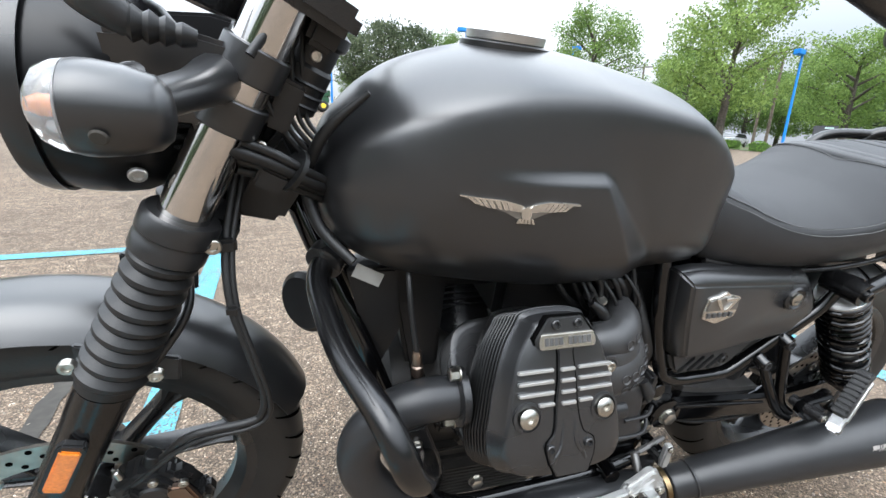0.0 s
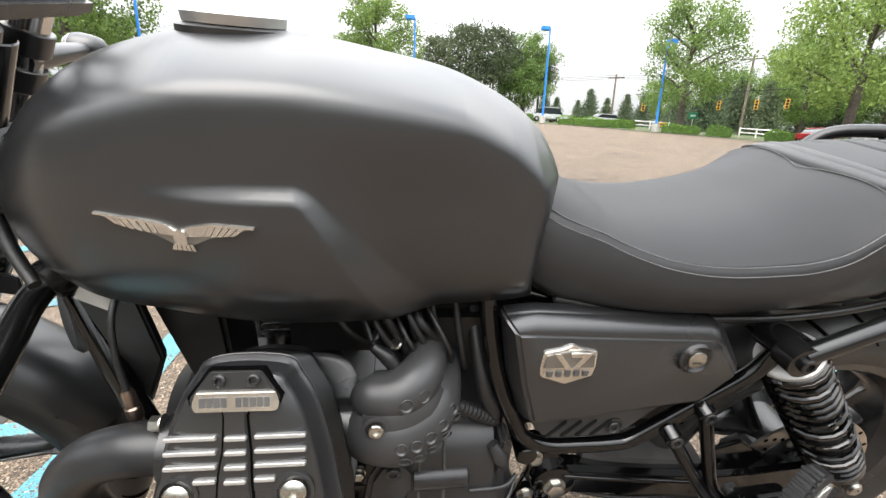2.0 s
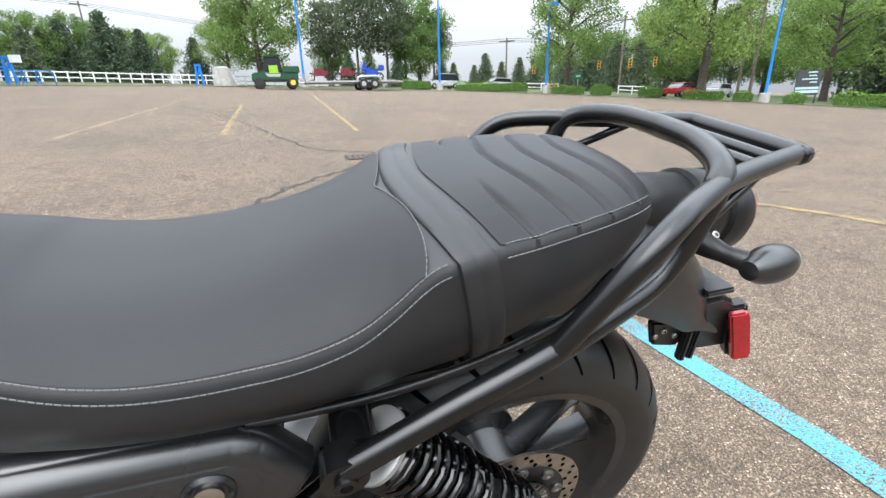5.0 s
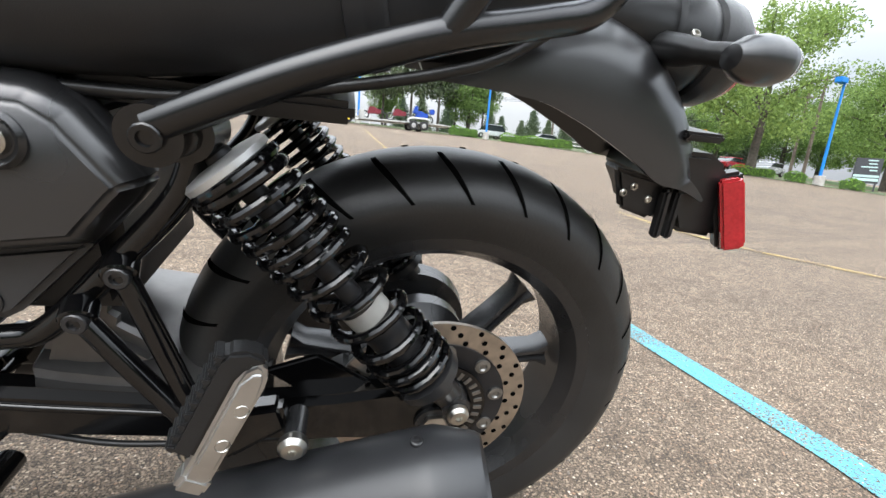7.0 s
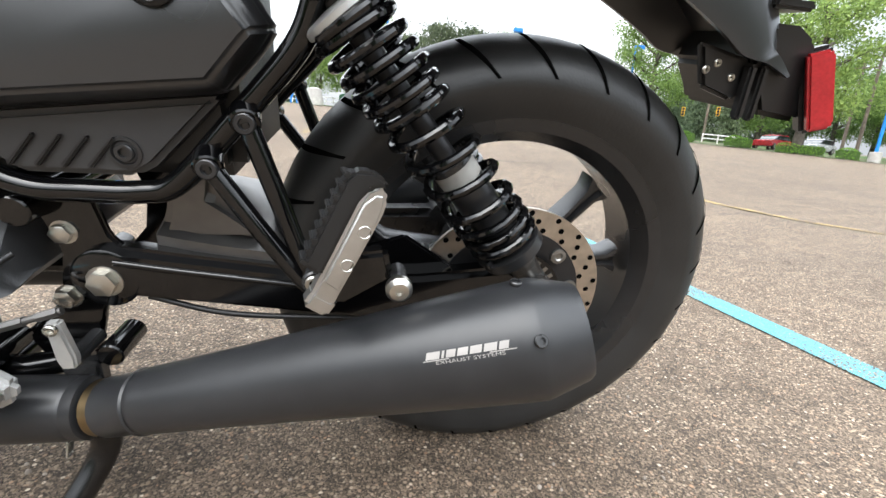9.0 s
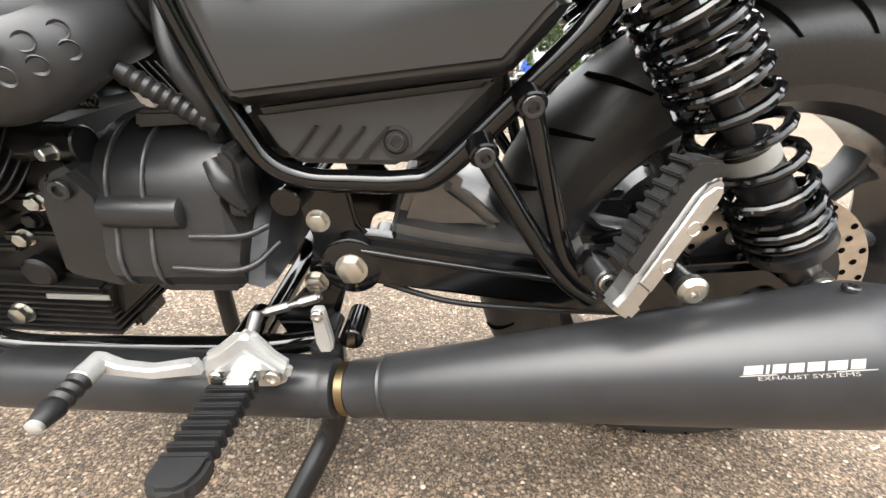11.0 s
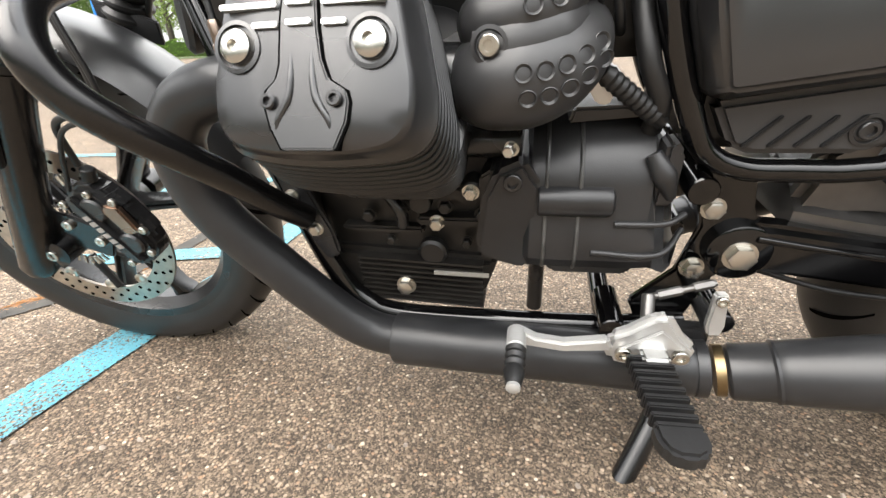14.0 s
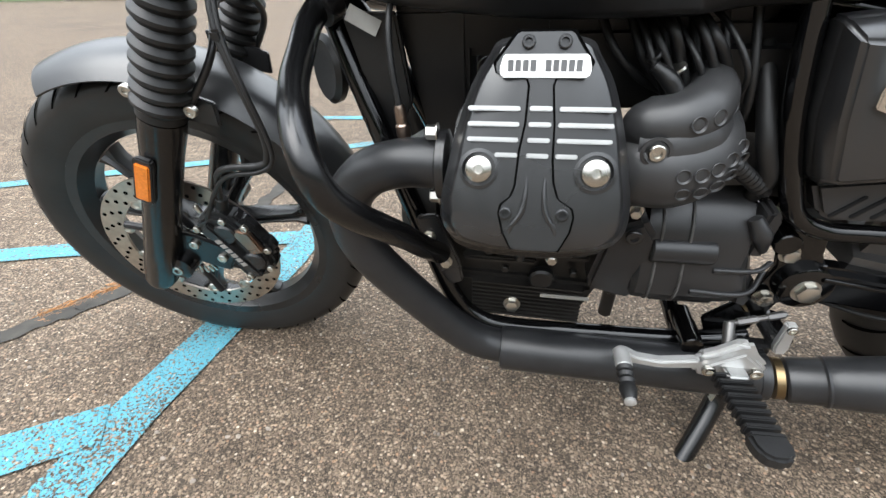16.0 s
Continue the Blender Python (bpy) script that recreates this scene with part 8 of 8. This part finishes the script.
def car(az, d, rot, paint, label, van=False):
    t = new("car")
    tagged(t, label, "car")
    hh = 1.75 if van else 1.45
    finish("body", prism([(-2.3, 0.35), (2.3, 0.35), (2.35, 0.8), (2.1, 0.95), (-1.3, 1.0), (-2.3, 0.85)], -0.9, 0.9, 0.08), paint, t)
    finish("cabin", prism([(-1.25, 0.98), (-0.5, hh), (1.5, hh), (2.15, 0.95)], -0.78, 0.78, 0.08), GLASS, t)
    finish("roof", prism([(-0.55, hh - 0.03), (-0.45, hh + 0.04), (1.45, hh + 0.04), (1.6, hh - 0.06)], -0.78, 0.78, 0.03), paint, t)
    for x in (-1.45, 1.4):
        for y in (-0.95, 0.72):
            road_wheel(t, x, y, 0.33, 0.22, ALU)
    t.matrix_world = Matrix.Translation(spot(az, d)) @ Matrix.Rotation(radians(rot), 4, "Z")


car(18.6, 57, 5, SILVER, "white estate car parked behind the hedge", True)
car(46.4, 56, 20, REDP, "red car passing behind the hedges")
car(25.5, 62, 10, SILVER, "silver car on the far road")
car(50, 58, 20, SILVER, "white car on the far road")

# sign board, street signs, signals, utility poles
SIGN_W = material("white_sign_face", (0.55, 0.72, 0.72), 0.5)
SIGN_D = material("dark_sign_face", (0.06, 0.06, 0.07), 0.5)
sg = new("sign_board")
tagged(sg, "dark sign board with pale lettering on the grass", "sign")
finish("panel", block((0, 0, 2.6), (2.4, 0.3, 3.2), 0.04), SIGN_D, sg)
finish("panel", block((0, -0.02, 1.9), (2.3, 0.3, 0.3), 0.01), SIGN_W, sg)
finish("panel", block((0, -0.02, 1.45), (2.3, 0.3, 0.35), 0.01), SIGN_W, sg)
for k, (w, x) in enumerate(((0.9, 0.3), (0.75, 0.35), (1.5, 0.1), (0.7, 0.5))):
    finish("sign_bar", block((x, -0.17, 3.9 - 0.42 * k), (w, 0.02, 0.16), 0.005), SIGN_W, sg)
for x in (-1.0, 1.0):
    finish("leg", block((x, 0, 0.5), (0.15, 0.2, 1.4), 0.01), SIGN_D, sg)
sg.matrix_world = Matrix.Translation(spot(57.6, 52)) @ Matrix.Rotation(radians(-45), 4, "Z") @ Matrix.Diagonal((0.72, 0.72, 0.66, 1))
WOOD = material("weathered_pole_wood", (0.16, 0.13, 0.10), 0.9, var=0.3, scale=4)


def utility_pole(az, d, h):
    t = new("utility_pole")
    tagged(t, "weathered wooden utility pole with a cross arm", "utility pole")
    finish("pole", rod((0, 0, 0), (0, 0, h), 0.16, 0.11, 10), WOOD, t)
    finish("cross_arm", block((0, 0, h - 0.5), (2.4, 0.12, 0.14), 0.01), WOOD, t)
    t.matrix_world = Matrix.Translation(spot(az, d)) @ Matrix.Rotation(radians(-az), 4, "Z")
    return spot(az, d) + Vector((0, 0, h - 0.4))


tops = [utility_pole(-18.8, 95, 13.5), utility_pole(26.6, 72, 7.4), utility_pole(40.0, 66, 9.5), utility_pole(51.9, 60, 9.0), utility_pole(53.0, 56, 10.0)]
wires = new("power_lines")
tagged(wires, "thin black power lines between utility poles", "power lines")
WIRE = material("black_wire", (0.02, 0.02, 0.02), 0.6)
for off in (-1.0, 0.0, 1.0):
    for a, b in ((spot(-60, 100, 13.0), tops[0]), (tops[0], spot(10, 92, 9.5)), (spot(10, 92, 9.5), tops[1]), (tops[1], tops[2])):
        m = (a + b) / 2 - Vector((0, 0, 0.9))
        finish("wire", tube([a + Vector((0, 0, 0.25 * off)), m + Vector((0, 0, 0.25 * off)), b + Vector((0, 0, 0.25 * off))], 0.03, 6, 4), WIRE, wires)
SIGNAL_Y = material("yellow_signal_housing", (0.75, 0.42, 0.02), 0.5)
for az, el in ((30.0, 4.97), (37.6, 5.07), (41.0, 5.1), (43.6, 5.12)):
    t = new("traffic_light")
    tagged(t, "yellow traffic light hung over the road", "traffic light", "traffic lights")
    finish("housing", block((0, 0, 0), (0.4, 0.3, 1.05), 0.04), SIGNAL_Y, t)
    for k in range(3):
        finish("lamp", lathe([(0.14, 0), (0.14, 0.05)], (0, -0.15, 0.33 - 0.33 * k), (0, -1, 0), 14), CRACK, t)
    finish("hanger", rod((0, 0, 0.5), (0, 0, 2.1), 0.02), WIRE, t)
    q = spot(az, 62)
    t.matrix_world = Matrix.Translation((q.x, q.y, 0.9 + 62 * math.tan(radians(el)))) @ Matrix.Rotation(radians(-az), 4, "Z")
finish_w = tube([Vector((*spot(a, 62).xy, 0.9 + 62 * math.tan(radians(6.36 + 0.012 * (a - 29))))) for a in (29, 32, 35, 38, 41, 44, 46)], 0.05, 6, 4)
finish("wire", finish_w, WIRE, wires)
for az, el, col, w, h, label in ((35.3, 4.0, material("green_sign_face", (0.02, 0.25, 0.12), 0.5), 0.9, 0.7, "green street sign on a thin post"), (32.3, 3.0, SIGNAL_Y, 0.8, 0.5, "yellow warning sign on a thin post")):
    t = new("street_sign")
    tagged(t, label, "sign")
    q = spot(az, 58)
    z = 0.9 + 58 * math.tan(radians(el)) - q.z
    finish("face", block((0, 0, z), (w, 0.05, h), 0.01), col, t)
    finish("post", rod((0, 0.05, -0.1), (0, 0.05, z), 0.04), DECK, t)
    finish("sign_bar", block((0, -0.03, z), (w * 0.6, 0.01, h * 0.3), 0.0), SIGN_W if az > 33 else SIGN_D, t)
    t.matrix_world = Matrix.Translation(q) @ Matrix.Rotation(radians(-az), 4, "Z")

# invented woods, never in view, that block low sky behind the camera's way
rng = random.Random(77)
bm = bmesh.new()
prev = None
for k in range(121):
    a = radians(100 + 160 * k / 120)
    r = 30 + 3 * math.sin(k * 0.7) + rng.uniform(-1, 1)
    h = 6.5 + 1.4 * math.sin(k * 0.37) + rng.uniform(-0.9, 0.9)
    col = []
    for j in range(7):
        q = j / 6
        rr = r + 1.6 * math.sin(q * 3.0 + k) * q + rng.uniform(-0.5, 0.5) + 2.5 * q * q
        x, y = EYE0.x + rr * math.sin(a), EYE0.y + rr * math.cos(a)
        col.append(bm.verts.new((x, y, ground_z(x, y) + h * q - 0.05)))
    if prev:
        for j in range(6):
            bm.faces.new((prev[j], col[j], col[j + 1], prev[j + 1]))
    prev = col
tagged(finish("sky_blocker", bm, material("dark_green_sky_blocker", (0.045, 0.075, 0.025), 0.8, var=0.5, scale=1.5)), "made-up unseen belt of trees that blocks low sky light behind the camera", "woods", kind="structure")

# low blue hoop rails beside the post
for k in range(4):
    t = new("hoop_rail")
    tagged(t, "low bright blue tubular hoop rail on the lot", "rail", "blue hoop rails")
    finish("hoop", tube([(0, 0, -0.05), (0, 0, 0.75), (0.12, 0, 0.95), (0.5, 0, 0.97), (0.88, 0, 0.95), (1.0, 0, 0.75), (1.0, 0, -0.05)], 0.035, 4, 8), BLUE, t)
    finish("cross_bar", rod((0.02, 0, 0.5), (0.98, 0, 0.5), 0.025), BLUE, t)
    t.matrix_world = Matrix.Translation(spot(-26.4 + 1.05 * k, 45.2)) @ Matrix.Rotation(radians(25), 4, "Z")
